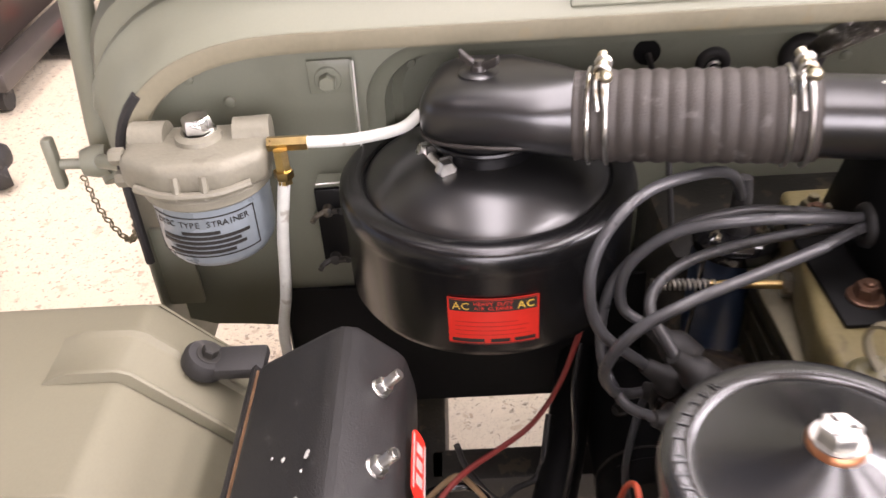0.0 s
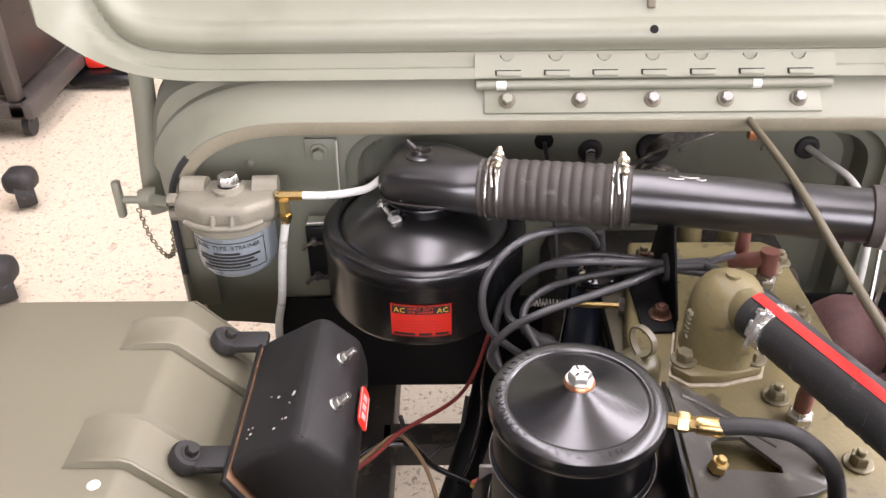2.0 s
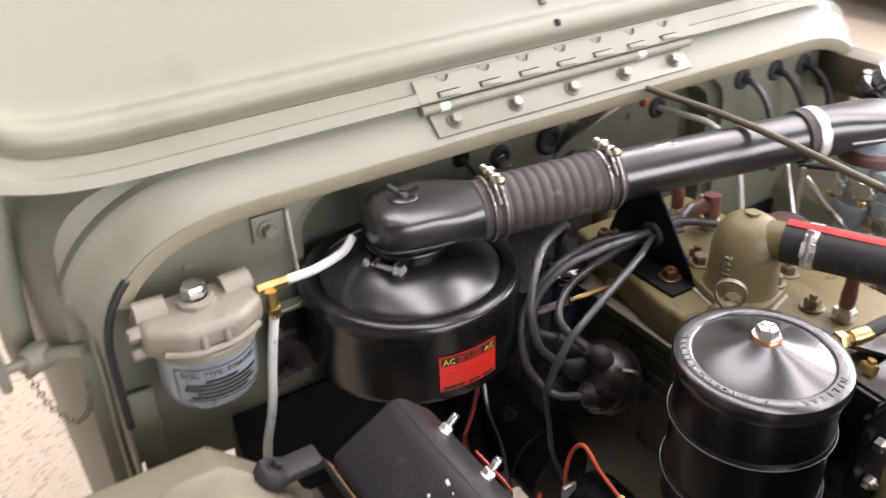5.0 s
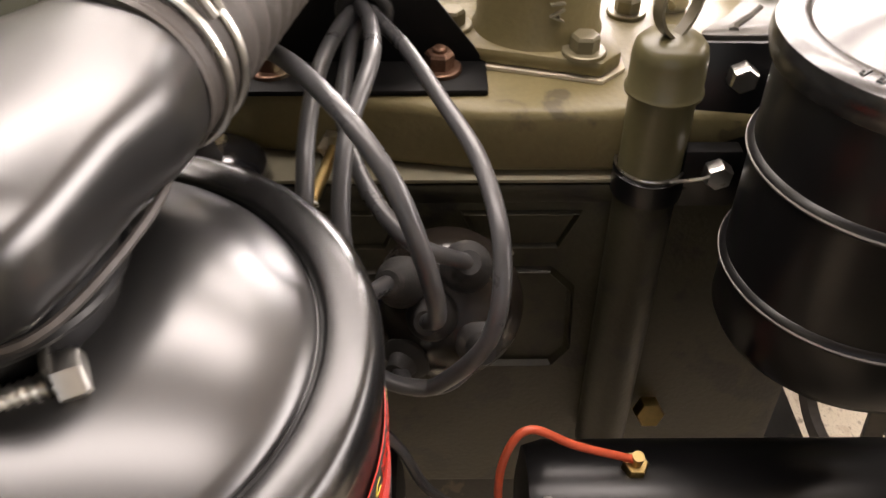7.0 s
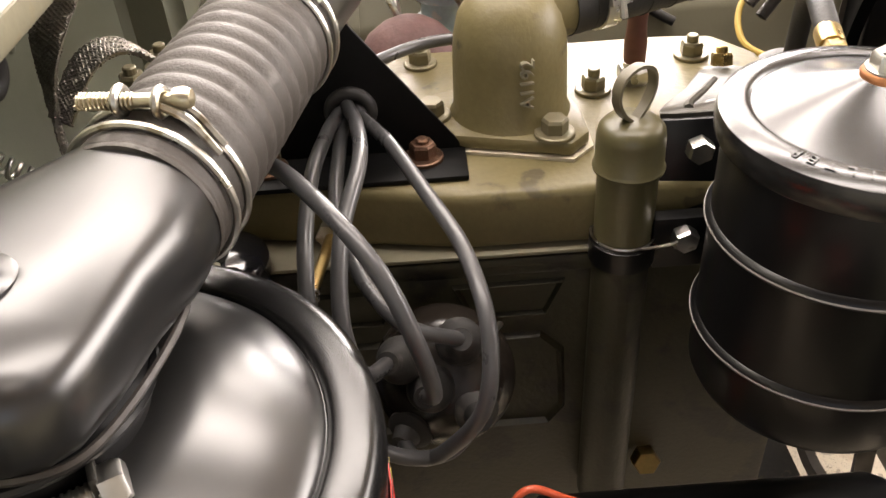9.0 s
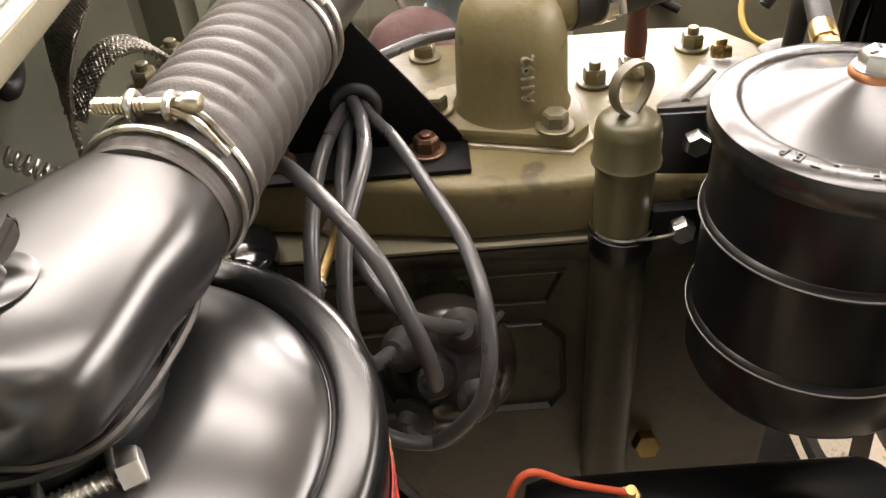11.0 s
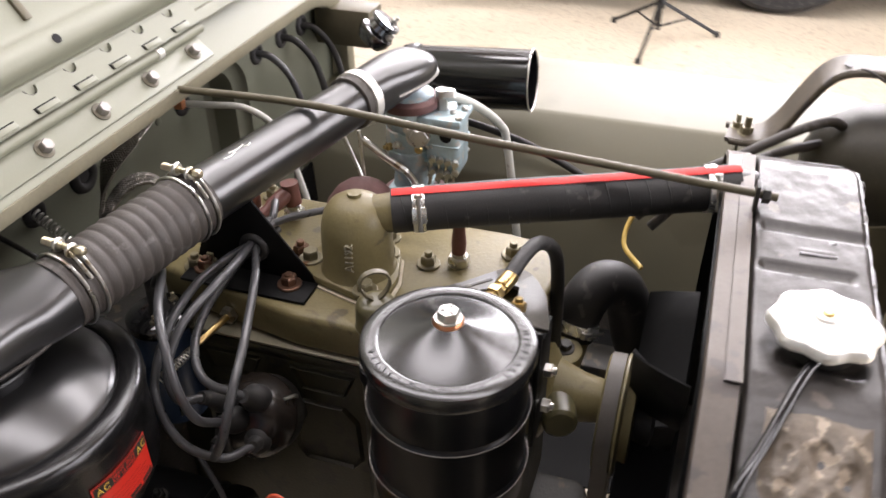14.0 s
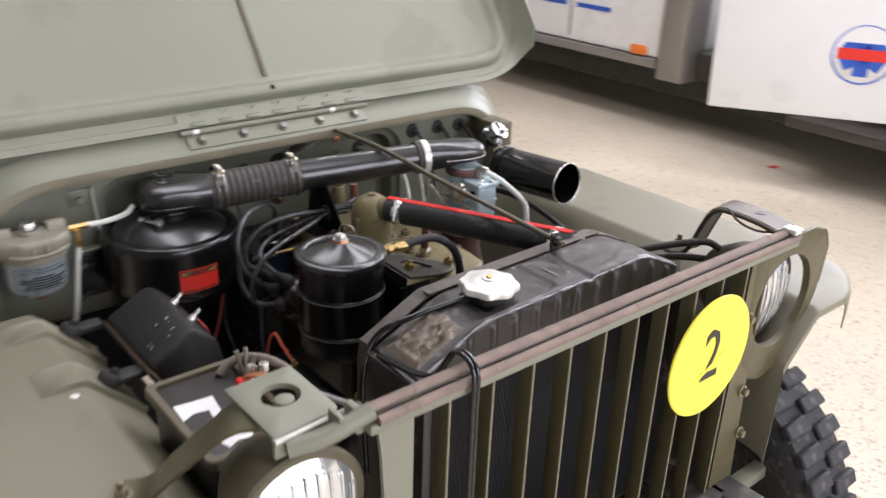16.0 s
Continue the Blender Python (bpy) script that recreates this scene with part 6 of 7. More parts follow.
wing_out = around((0.478, 0.855), [(0.362, 0.978), (0.545, 0.980), (0.590, 0.966), (0.610, 0.930), (0.604, 0.86), (0.575, 0.78), (0.535, 0.72), (0.45, 0.70), (0.375, 0.73), (0.362, 0.80)], 90)
wing_in = head_hole(0.478, 0.855, 0.0905)
# outer panel and rim: shade painted in as darker olive
part("outer_panel", loft([[Vector((x, y, z)) for x, z in q] for y, q in ((0.0575, wing_out), (0.0515, wing_out), (0.0500, [(0.478 + (x - 0.478) * 0.98, 0.855 + (z - 0.855) * 0.98) for x, z in wing_out]), (0.0510, wing_in), (0.0640, head_hole(0.478, 0.855, 0.0885)))], cap=False), ENGINE_DARK, gr, "panel round the headlight opening, olive darkened for shade")
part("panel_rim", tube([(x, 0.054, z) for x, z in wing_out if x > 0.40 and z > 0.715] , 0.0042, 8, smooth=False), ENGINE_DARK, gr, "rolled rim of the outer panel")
for z in (0.86, 0.70, 0.60):
    bolt(gr, (0.36 + (0.86 - z) * 0.2, 0.047, z), (0, -1, 0), 0.008, CAST_NUT)
part("lower_lip", box((-0.47, 0.04, 0.43), (0.55, 0.07, 0.46), 0.004), OLIVE, gr)
dk = thing("number_disc", (0.236, 0.036, 0.835), "yellow round disc stencilled with a black number two", "number plate")
DM = Matrix.Translation((0.236, 0.036, 0.835)) @ pose(0, 0, 0, 90, 0, 0)
dd = lathe([(0.108, 0), (0.1085, 0.002), (0.107, 0.004)], (0, 0, 0), (0, 0, 1), 64)
dd.transform(DM)
disc = part("disc", dd, YELLOW, dk)
lettering("number", "2", 0.135, DM @ pose(0, 0, 0.0045) @ Matrix.Diagonal((0.78, 1, 1, 1)), INK, disc, 0.0008, "black stencilled numeral")
e = box((-0.040, -0.020, 0.0045), (0.040, -0.014, 0.0056), 0, Matrix.Rotation(radians(24), 4, "Z"))
e.transform(DM)
part("stencil_gap", e, YELLOW, disc)
cbl = thing("grille_cable", (-0.28, 0.03, 0.7), "black twin cable hanging over the grille", "cable")
for o in (0, 0.0062):
    part("cable", tube([(-0.26 + o, 0.27, 0.90), (-0.272 + o, 0.14, 0.935), (-0.285 + o, 0.075, 1.009), (-0.288 + o, 0.036, 1.003), (-0.287 + o, 0.034, 0.94), (-0.283 + o, 0.037, 0.80), (-0.280 + o, 0.037, 0.62), (-0.27 + o, 0.037, 0.46)], 0.0032, 10), BLACK_GLOSS, cbl)


def headlight(x, y, z, r, label, shell):
    h = thing("headlight", (x, y, z), label, "headlight", "headlights")
    part("bucket", lathe([(0.02, -0.12), (r * 0.6, -0.105), (r * 0.9, -0.06), (r, -0.02), (r + 0.005, -0.008), (r + 0.006, 0.002), (r + 0.002, 0.006), (r - 0.006, 0.005)], (x, y, z), (0, -1, 0), 48), shell, h)
    lens = part("lens", lathe([(r - 0.005, 0.004), (r * 0.7, 0.014), (r * 0.35, 0.02), (0, 0.022)], (x, y, z), (0, -1, 0), 48), GLASS, h, "ribbed glass lens over a bright reflector")
    for k in range(-4, 5):
        xx = k * r * 0.2
        hh = math.sqrt(max(0, (r * 0.85) ** 2 - xx * xx))
        part("lens_rib", tube([(x + xx, y - 0.010 - 0.011 * (1 - (xx / r) ** 2) * 0.5, z - hh * 0.9), (x + xx, y - 0.006 - 0.017 * (1 - (xx / r) ** 2), z), (x + xx, y - 0.010 - 0.011 * (1 - (xx / r) ** 2) * 0.5, z + hh * 0.9)], 0.0016, 6, 6), GLASS, lens)


headlight(-0.50, 0.085, 0.865, 0.082, "olive headlight with clear ribbed glass", RODS)
headlight(0.478, 0.095, 0.855, 0.088, "dark olive headlight with clear ribbed glass behind the grille", BUCKET_DARK)


lbk = thing("headlight_bracket", (-0.48, 0.15, 0.96), "olive steel headlight bracket with a round hole", "bracket", "headlight brackets")
o = [(-0.526, 0.207), (-0.526, 0.088), (-0.437, 0.096), (-0.437, 0.209)]
c = around((-0.479, 0.158), o, 60)
hole = [(-0.479 + 0.0245 * math.cos(2 * math.pi * (k + 0.37) / 60), 0.158 + 0.0245 * math.sin(2 * math.pi * (k + 0.37) / 60)) for k in range(60)]
small = [(-0.479 + 0.0232 * math.cos(2 * math.pi * (k + 0.37) / 60), 0.158 + 0.0232 * math.sin(2 * math.pi * (k + 0.37) / 60)) for k in range(60)]
part("plate", loft([[Vector((p, q, z)) for p, q in w] for z, w in ((0.974, small), (0.974, c), (0.980, c), (0.981, [(-0.48 + (p + 0.48) * 0.97, 0.15 + (q - 0.15) * 0.97) for p, q in c]), (0.981, hole), (0.9775, small), (0.974, small))], cap=False), OLIVE, lbk)
part("centre_stud", lathe([(0.013, 0.930), (0.013, 0.972), (0.012, 0.9765), (0.009, 0.978)], (-0.476, 0.153, 0), seg=24), OLIVE, lbk, "round stud standing in the hole")
part("lip", box((-0.530, 0.080, 0.958), (-0.436, 0.088, 0.982), 0.002), OLIVE, lbk, "turned-down front edge worn pale")
part("edge_wear", tube([(-0.529, 0.080, 0.9815), (-0.437, 0.086, 0.9815)], 0.0030, 6, smooth=False), CREAM, lbk, "bare worn edge")
# arm's shadow is in its colour; the plate above keeps the plain olive
part("arm", flat_strap([(-0.505, 0.150, 0.9725), (-0.535, 0.165, 0.968), (-0.565, 0.198, 0.925), (-0.592, 0.245, 0.866), (-0.612, 0.270, 0.829), (-0.645, 0.285, 0.8245)], 0.034, 0.002, (0.55, 0.75, 0.0)), ENGINE_DARK, lbk, "bent strap arm, its shadow put into dark olive")
bolt(lbk, (-0.636, 0.283, 0.827), (0, 0, 1), 0.009, CAST_NUT, True, 0.01)
part("hinge_ear", box((-0.438, 0.060, 0.962), (-0.428, 0.086, 0.995), 0.002), OLIVE, lbk)
part("hinge_ear", box((-0.462, 0.058, 0.975), (-0.455, 0.082, 0.997), 0.002), OLIVE, lbk)
rbk = thing("headlight_bracket", (0.465, 0.15, 0.97), "olive bent-strap headlight bracket with two holes", "bracket", "headlight brackets")
way = [(0.500, 0.318, 0.868), (0.497, 0.290, 0.869), (0.494, 0.266, 0.878), (0.490, 0.248, 0.903), (0.483, 0.229, 0.944), (0.476, 0.210, 0.979), (0.470, 0.188, 0.997), (0.467, 0.155, 1.0015), (0.467, 0.110, 0.9995), (0.467, 0.068, 0.993)]
part("strap_arm", flat_strap(way, 0.027, 0.0035, (1, 0.1, 0), 10), DUSTY, rbk, "bent pressed strap, dusty olive")
for q in (-0.027, 0.027):
    part("edge_bead", tube([(x + q, y + q * 0.1, z - 0.002) for x, y, z in way], 0.0048, 8, 10), DUSTY, rbk)
for x, y, z in ((0.462, 0.183, 1.0018), (0.472, 0.125, 1.0040)):
    part("hole", lathe([(0.010, 0), (0.010, 0.0006)], (x, y, z), (0, 0.03, 1), 24), INK, rbk, "dark round hole")
part("earth_wire", tube([(0.455, 0.182, 0.999), (0.440, 0.165, 1.003), (0.430, 0.135, 0.992), (0.437, 0.10, 0.985), (0.45, 0.066, 0.992)], 0.0022, 8), HOSE, rbk, "thin grey wire")
part("foot_post", prism([(0.478, 0.300, 0.866), (0.520, 0.300, 0.866), (0.535, 0.300, 0.76), (0.515, 0.300, 0.745)], (0, 0.004, 0)), OLIVE, rbk)
bolt(rbk, (0.495, 0.292, 0.869), (0, 0, 1), 0.009, CAST_NUT, True, 0.016)
bolt(rbk, (0.512, 0.305, 0.870), (0, 0, 1), 0.007, CAST_NUT, True, 0.012)
part("hinge_clip", box((0.452, 0.040, 0.992), (0.474, 0.066, 1.002), 0.002), CREAM, rbk, "pale worn hinge clip")
part("inner_baffle", prism([(0.385, 0.065, 0.82), (0.385, 0.175, 0.80), (0.385, 0.175, 0.45), (0.385, 0.065, 0.45)], (0.003, 0, 0)), RODS, gr, "dark baffle between grille and radiator")
hk = thing("headlight_cables", (0.45, 0.3, 0.85), "black-brown cloth-covered cables running to the headlight", "cable")
part("cable", tube([(0.335, 0.42, 0.80), (0.352, 0.36, 0.862), (0.385, 0.295, 0.893), (0.42, 0.235, 0.918), (0.437, 0.195, 0.930), (0.45, 0.175, 0.92)], 0.0068, 12), HOSE, hk)
part("cable", tube([(0.345, 0.40, 0.78), (0.37, 0.34, 0.845), (0.41, 0.26, 0.883), (0.445, 0.20, 0.892), (0.49, 0.165, 0.885)], 0.0068, 12), HOSE, hk)

# ---- battery ----
bt = thing("battery", (-0.46, 0.36, 0.62), "grey-black battery with torn white stickers and a red clamp", "battery")
part("case", box((-0.525, 0.255, 0.62), (-0.405, 0.455, 0.842), 0.006), BLACK, bt)
part("hold_down", loft([[Vector((x, y, z)) for x, y in q] for z, q in ((0.838, rounded(-0.536, -0.394, 0.245, 0.466, 0.012)), (0.849, rounded(-0.536, -0.394, 0.245, 0.466, 0.012)), (0.851, rounded(-0.534, -0.396, 0.247, 0.464, 0.011)), (0.851, rounded(-0.524, -0.406, 0.257, 0.454, 0.008)), (0.838, rounded(-0.524, -0.406, 0.257, 0.454, 0.008)))], cap=False), RODS, bt, "olive hold-down frame")
part("top", box((-0.5238, 0.2572, 0.836), (-0.4062, 0.4538, 0.846), 0.003), BATTERY_TOP, bt, "dull grey-black top")
part("sticker", prism([(-0.519, 0.398, 0.8462), (-0.463, 0.391, 0.8462), (-0.468, 0.353, 0.8462), (-0.485, 0.338, 0.8462), (-0.482, 0.362, 0.8462), (-0.502, 0.366, 0.8462), (-0.521, 0.357, 0.8462)], (0, 0, 0.0006)), WHITE, bt, "torn white paper sticker")
part("sticker", prism([(-0.502, 0.285, 0.8462), (-0.468, 0.300, 0.8462), (-0.452, 0.290, 0.8462), (-0.462, 0.272, 0.8462), (-0.480, 0.276, 0.8462), (-0.497, 0.268, 0.8462)], (0, 0, 0.0006)), WHITE, bt, "torn white paper sticker")
part("terminal", lathe([(0.010, 0.842), (0.009, 0.865), (0.006, 0.868)], (-0.410, 0.378, 0), seg=20), SILVER, bt)
part("clamp_jaw", box((-0.431, 0.358, 0.850), (-0.418, 0.386, 0.868), 0.005), REDRUB, bt, "red plastic clamp jaw")
part("clamp_grip", tube([(-0.398, 0.366, 0.864), (-0.392, 0.345, 0.872), (-0.388, 0.322, 0.878)], lambda k: 0.0085 - 0.002 * k, 14, 6), REDRUB, bt, "red plastic clamp grip")
part("copper_strip", flat_strap([(-0.418, 0.376, 0.870), (-0.408, 0.362, 0.876), (-0.398, 0.346, 0.879)], 0.006, 0.0016, (0.8, 0.5, 0.0)), COPPER, bt, "bare copper jaw strip")
part("clamp_bolt", hexagon((-0.402, 0.388, 0.866), (0.3, 0, 1), 0.009, 0.010), SILVER, bt)
part("clamp_bolt", hexagon((-0.386, 0.378, 0.868), (0, 0, 1), 0.008, 0.012), SILVER, bt)
part("lead_sleeve", tube([(-0.388, 0.326, 0.877), (-0.386, 0.308, 0.881), (-0.384, 0.290, 0.886)], 0.0056, 12), PLATED, bt, "crimped metal sleeve")
part("thin_lead", tube([(-0.384, 0.292, 0.885), (-0.379, 0.252, 0.894), (-0.371, 0.200, 0.905), (-0.377, 0.152, 0.925), (-0.405, 0.105, 0.966)], 0.0043, 10), PALE_LEAD, bt, "pale grey lead to the headlight")
part("taped_lead", tube([(-0.432, 0.432, 0.848), (-0.418, 0.436, 0.858), (-0.392, 0.430, 0.866), (-0.364, 0.398, 0.866), (-0.346, 0.365, 0.846), (-0.335, 0.345, 0.77), (-0.33, 0.34, 0.66)], 0.0072, 16, 8), TAPE, bt, "thick lead wrapped in dusty tape")
for a, b in (((-0.404, 0.408, 0.851), (-0.409, 0.418, 0.889)), ((-0.401, 0.406, 0.851), (-0.396, 0.414, 0.892)), ((-0.398, 0.404, 0.851), (-0.384, 0.406, 0.880))):
    part("prong", tube([a, b], 0.0036, 8, smooth=False), CAST, bt, "pale lead terminal prong")

# ---- carburettor side ----
cb_ = thing("carburettor", (0.335, 0.735, 0.80), "pale blue-grey zinc carburettor with plated screws", "carburettor")
KX, KY = 0.312, 0.742
part("base_flange", box((KX - 0.04, KY - 0.028, 0.80), (KX + 0.04, KY + 0.028, 0.812), 0.003), CARB, cb_)
part("throat", lathe([(0.026, 0.81), (0.024, 0.83), (0.022, 0.86), (0.03, 0.90), (0.034, 0.93), (0.034, 0.952)], (KX, KY, 0), seg=36), CARB, cb_)
part("ribbed_housing", lathe([(0.030, 0.842), (0.034, 0.85), (0.034, 0.872), (0.032, 0.874), (0.034, 0.877), (0.034, 0.902), (0.032, 0.904), (0.034, 0.907), (0.034, 0.922), (0.028, 0.928)], (KX, KY, 0), seg=40), CARB, cb_)
part("float_bowl", box((KX - 0.025, KY - 0.078, 0.842), (KX + 0.03, KY - 0.030, 0.925), 0.009, None, 3), CARB, cb_)
part("bowl_cover", box((KX - 0.03, KY - 0.082, 0.920), (KX + 0.034, KY - 0.02, 0.932), 0.004), CARB, cb_)
part("top_flange", lathe([(0.04, 0.934), (0.042, 0.938), (0.042, 0.946), (0.036, 0.95)], (KX, KY, 0), seg=36), PURPLE, cb_, "reddish-brown intake flange")
rc = random.Random(11)
for k in range(9):
    a = radians(150 + 22 * k)
    p = Vector((KX + 0.036 * math.cos(a), KY + 0.036 * math.sin(a), 0.85 + 0.07 * rc.random()))
    part("adjuster_screw", lathe([(0.0055, 0), (0.0055, 0.006), (0.003, 0.007), (0.003, 0.012)], p, (math.cos(a), math.sin(a), 0.2), 12), SILVER if k % 3 else BRASS, cb_)
for k in range(4):
    part("cover_screw", lathe([(0.005, 0.932), (0.005, 0.935), (0.003, 0.937)], (KX - 0.022 + 0.016 * k, KY - 0.077 + 0.012 * (k % 2), 0), seg=12), SILVER, cb_)
part("power_jet_plug", add(lathe([(0.017, 0), (0.017, 0.006), (0.015, 0.008)], (KX - 0.030, KY - 0.022, 0.905), (-0.9, -0.4, 0.15), 24), hexagon(Vector((KX - 0.030, KY - 0.022, 0.905)) + Vector((-0.9, -0.4, 0.15)) * 0.008, (-0.9, -0.4, 0.15), 0.013, 0.010)), SILVER, cb_, "bright hexagonal plug")
part("jet_recess", lathe([(0.0085, 0), (0.0085, 0.001)], (KX - 0.0255, KY - 0.060, 0.905), (-1, 0, 0), 18), FLATBLACK, cb_, "dark recess in the bowl")
for k in range(8):
    p = Vector((KX - 0.026, KY - 0.074 + 0.011 * (k % 4), 0.850 + 0.018 * (k // 4) + 0.004 * rc.random()))
    part("linkage_fitting", add(hexagon(p, (-1, -0.3, 0), 0.0055, 0.006 + 0.004 * rc.random(), k), tube([p, p + Vector((-0.004, 0.004, -0.022 - 0.012 * rc.random()))], 0.0022, 6, smooth=False)), SILVER, cb_)
for z in (0.862, 0.888):
    part("bowl_rib", box((KX - 0.0262, KY - 0.0785, z), (KX + 0.031, KY - 0.029, z + 0.0025), 0.001), CARB, cb_)
part("throttle_lever", tube([(KX - 0.04, KY - 0.02, 0.835), (KX - 0.052, KY - 0.01, 0.86), (KX - 0.05, KY + 0.02, 0.875), (KX - 0.055, KY + 0.05, 0.90)], 0.005, 8), SILVER, cb_)
part("link_rod", tube([(KX - 0.06, KY + 0.052, 0.915), (KX - 0.07, KY + 0.04, 0.80)], 0.0028, 8, smooth=False), SILVER, cb_)
part("link_rod", tube([(KX - 0.06, KY + 0.085, 0.93), (KX - 0.08, KY + 0.02, 0.80)], 0.0028, 8, smooth=False), SILVER, cb_)
part("elbow_fitting", add(add(lathe([(0.010, 0), (0.010, 0.016), (0.007, 0.02)], (KX + 0.005, KY - 0.045, 0.932), (0, 0, 1), 6), hexagon((KX + 0.005, KY - 0.045, 0.952), (0.4, -0.8, -0.1), 0.0095, 0.018)), lathe([(0.0085, -0.008), (0.0085, 0.008)], (KX + 0.005, KY - 0.045, 0.952), (0, 0, 1), 12)), SILVER, cb_)
fl = thing("fuel_pipe", (0.39, 0.63, 0.7), "off-white fuel pipe bent down beside the engine", "pipe")
part("pipe", tube([(0.322, 0.688, 0.951), (0.355, 0.66, 0.925), (0.390, 0.633, 0.884), (0.395, 0.622, 0.85), (0.392, 0.60, 0.70), (0.36, 0.57, 0.52)], 0.0062, 12, 8), WHITE_HOSE, fl)
mf = thing("manifold", (0.25, 0.72, 0.6), "oxblood cast-iron intake and exhaust manifold", "manifold")
part("runner", tube([(0.17, 0.52, 0.72), (0.225, 0.56, 0.745), (0.235, 0.72, 0.75), (0.225, 0.86, 0.745), (0.17, 0.90, 0.72)], 0.034, 20, 6), PURPLE, mf)
part("riser", lathe([(0.05, 0.72), (0.04, 0.76), (0.04, 0.79), (0.048, 0.80)], (0.31, 0.735, 0), seg=28), PURPLE, mf)
part("branch", tube([(0.235, 0.72, 0.75), (0.28, 0.73, 0.75), (0.315, 0.735, 0.755)], 0.034, 18), PURPLE, mf)
part("hot_spot_cover", lathe([(0.05, -0.05), (0.056, -0.02), (0.055, 0.0), (0.05, 0.022), (0.04, 0.040), (0.026, 0.052), (0.012, 0.058), (0, 0.06)], (0.215, 0.78, 0.80), (0.2, -0.1, 1), 36), PURPLE, mf, angle=60)
for y in (0.66, 0.80):
    bolt(mf, (0.235, y, 0.783), (0, 0, 1), 0.009, CAST_NUT, True, 0.01)
# horn duct on the firewall side
hn = thing("air_duct", (0.45, 0.70, 0.87), "glossy black open-ended metal duct", "duct")
E0, E1 = Vector((0.500, 0.822, 0.893)), Vector((0.510, 0.614, 0.905))
ed = (E1 - E0).normalized()
LL = (E1 - E0).length
part("duct_tube", lathe([(0.044, 0), (0.047, 0.004), (0.047, LL - 0.004), (0.0485, LL - 0.002), (0.0485, LL), (0.0455, LL), (0.045, LL - 0.01), (0.045, 0.02)], E0, ed, 48), BLACK_GLOSS, hn)
part("duct_rim", ring(E1, ed, 0.047, 0.0016, 48, 8), SILVER, hn, "bare metal rim")
part("duct_collar", lathe([(0.048, 0), (0.0495, 0.002), (0.0495, 0.016), (0.048, 0.018)], E0 + ed * 0.01, ed, 44), BLACK, hn)
ch = thing("chrome_horn", (0.49, 0.86, 0.93), "chromed rounded horn body with wires", "horn")
part("body", lathe([(0.008, -0.022), (0.022, -0.018), (0.029, -0.006), (0.029, 0.004), (0.022, 0.008), (0.020, 0.018), (0.025, 0.022), (0.024, 0.028), (0.010, 0.03)], (0.515, 0.872, 0.950), (0.2, -0.6, 0.7), 36), CHROME, ch, "bright chromed shell")
part("bracket", box((0.555, 0.90, 0.905), (0.61, 1.0, 0.968), 0.004), RODS, ch, "dark olive mounting box")
for q in range(3):
    bolt(ch, (0.503 + 0.012 * q, 0.850, 0.945 + 0.010 * q), (0.2, -0.7, 0.5), 0.006, SILVER, False, 0.006)
# apron cable on the inner fender
ap = thing("fender_cable", (0.5, 0.5, 0.8), "black cable clipped along the inner fender", "cable")
part("cable", tube([(0.40, 0.90, 0.84), (0.49, 0.78, 0.835), (0.515, 0.64, 0.80), (0.505, 0.52, 0.755), (0.49, 0.45, 0.72)], 0.006, 10), RUBBER, ap)
yw = thing("yellow_wire", (0.3, 0.4, 0.7), "mustard wire looped behind the radiator", "wire")
part("wire", tube([(0.33, 0.33, 0.86), (0.36, 0.37, 0.84), (0.35, 0.42, 0.80), (0.31, 0.43, 0.77), (0.27, 0.40, 0.76)], 0.0035, 8), YELLOWWIRE, yw)

# ---- firewall fittings ----
def grommet(x, y, z, r=0.017, label="black rubber grommet in the firewall"):
    g = single("firewall_grommet", placed(add(ring((0, 0, 0), (0, -1, 0), r * 0.72, r * 0.32, 28, 10), lathe([(r * 0.5, 0), (r * 0.5, 0.001)], (0, -0.001, 0), (0, -1, 0), 20)), (x, y, z)), RUBBER, label, "grommet", (x, y, z), group="firewall grommets")
    return g


for x, y, z in ((-0.058, 1.066, 0.915), (0.030, 1.066, 0.918), (0.249, 1.066, 0.917), (0.37, 1.008, 0.955), (0.45, 1.008, 0.952), (0.52, 1.008, 0.948)):
    grommet(x, y, z, 0.023 if x == 0.03 else 0.017)
single("firewall_hole", placed(lathe([(0.0135, 0), (0.0135, 0.002)], (0, 0, 0), (0, -1, 0), 28), (-0.125, 1.0665, 0.931)), FLATBLACK, "open dark round hole in the firewall", "hole", (-0.125, 1.0665, 0.931))
for x, z in ((-0.53, 0.93), (-0.36, 0.935), (-0.565, 0.955), (0.073, 0.916), (0.189, 0.917), (-0.25, 0.80)):
    single("rivet", placed(lathe([(0.006, 0), (0.005, 0.002), (0.002, 0.003)], (0, 0, 0), (0, -1, 0), 16), (x, 1.0075 if x < -0.41 else 1.0655, z)), OLIVE_IN, "painted rivet head on the firewall", "rivet", (x, 1.0075 if x < -0.41 else 1.0655, z), group="firewall rivets")
cw = thing("choke_cables", (0.0, 1.0, 0.85), "cables and spring conduit through the firewall", "cable")
part("spring_conduit", helix((-0.058, 1.064, 0.915), (-0.068, 0.99, 0.872), 0.0055, 0.0016, 14), SILVER, cw)
part("thin_cable", tube([(-0.125, 1.06, 0.931), (-0.118, 1.0, 0.89), (-0.11, 0.97, 0.80), (-0.105, 0.95, 0.70)], 0.003, 8), RUBBER, cw)
part("grey_cable", tube([(0.249, 1.07, 0.917), (0.262, 1.03, 0.915), (0.285, 0.98, 0.905), (0.30, 0.94, 0.86), (0.29, 0.90, 0.75)], 0.0050, 10), WHITE_HOSE, cw)
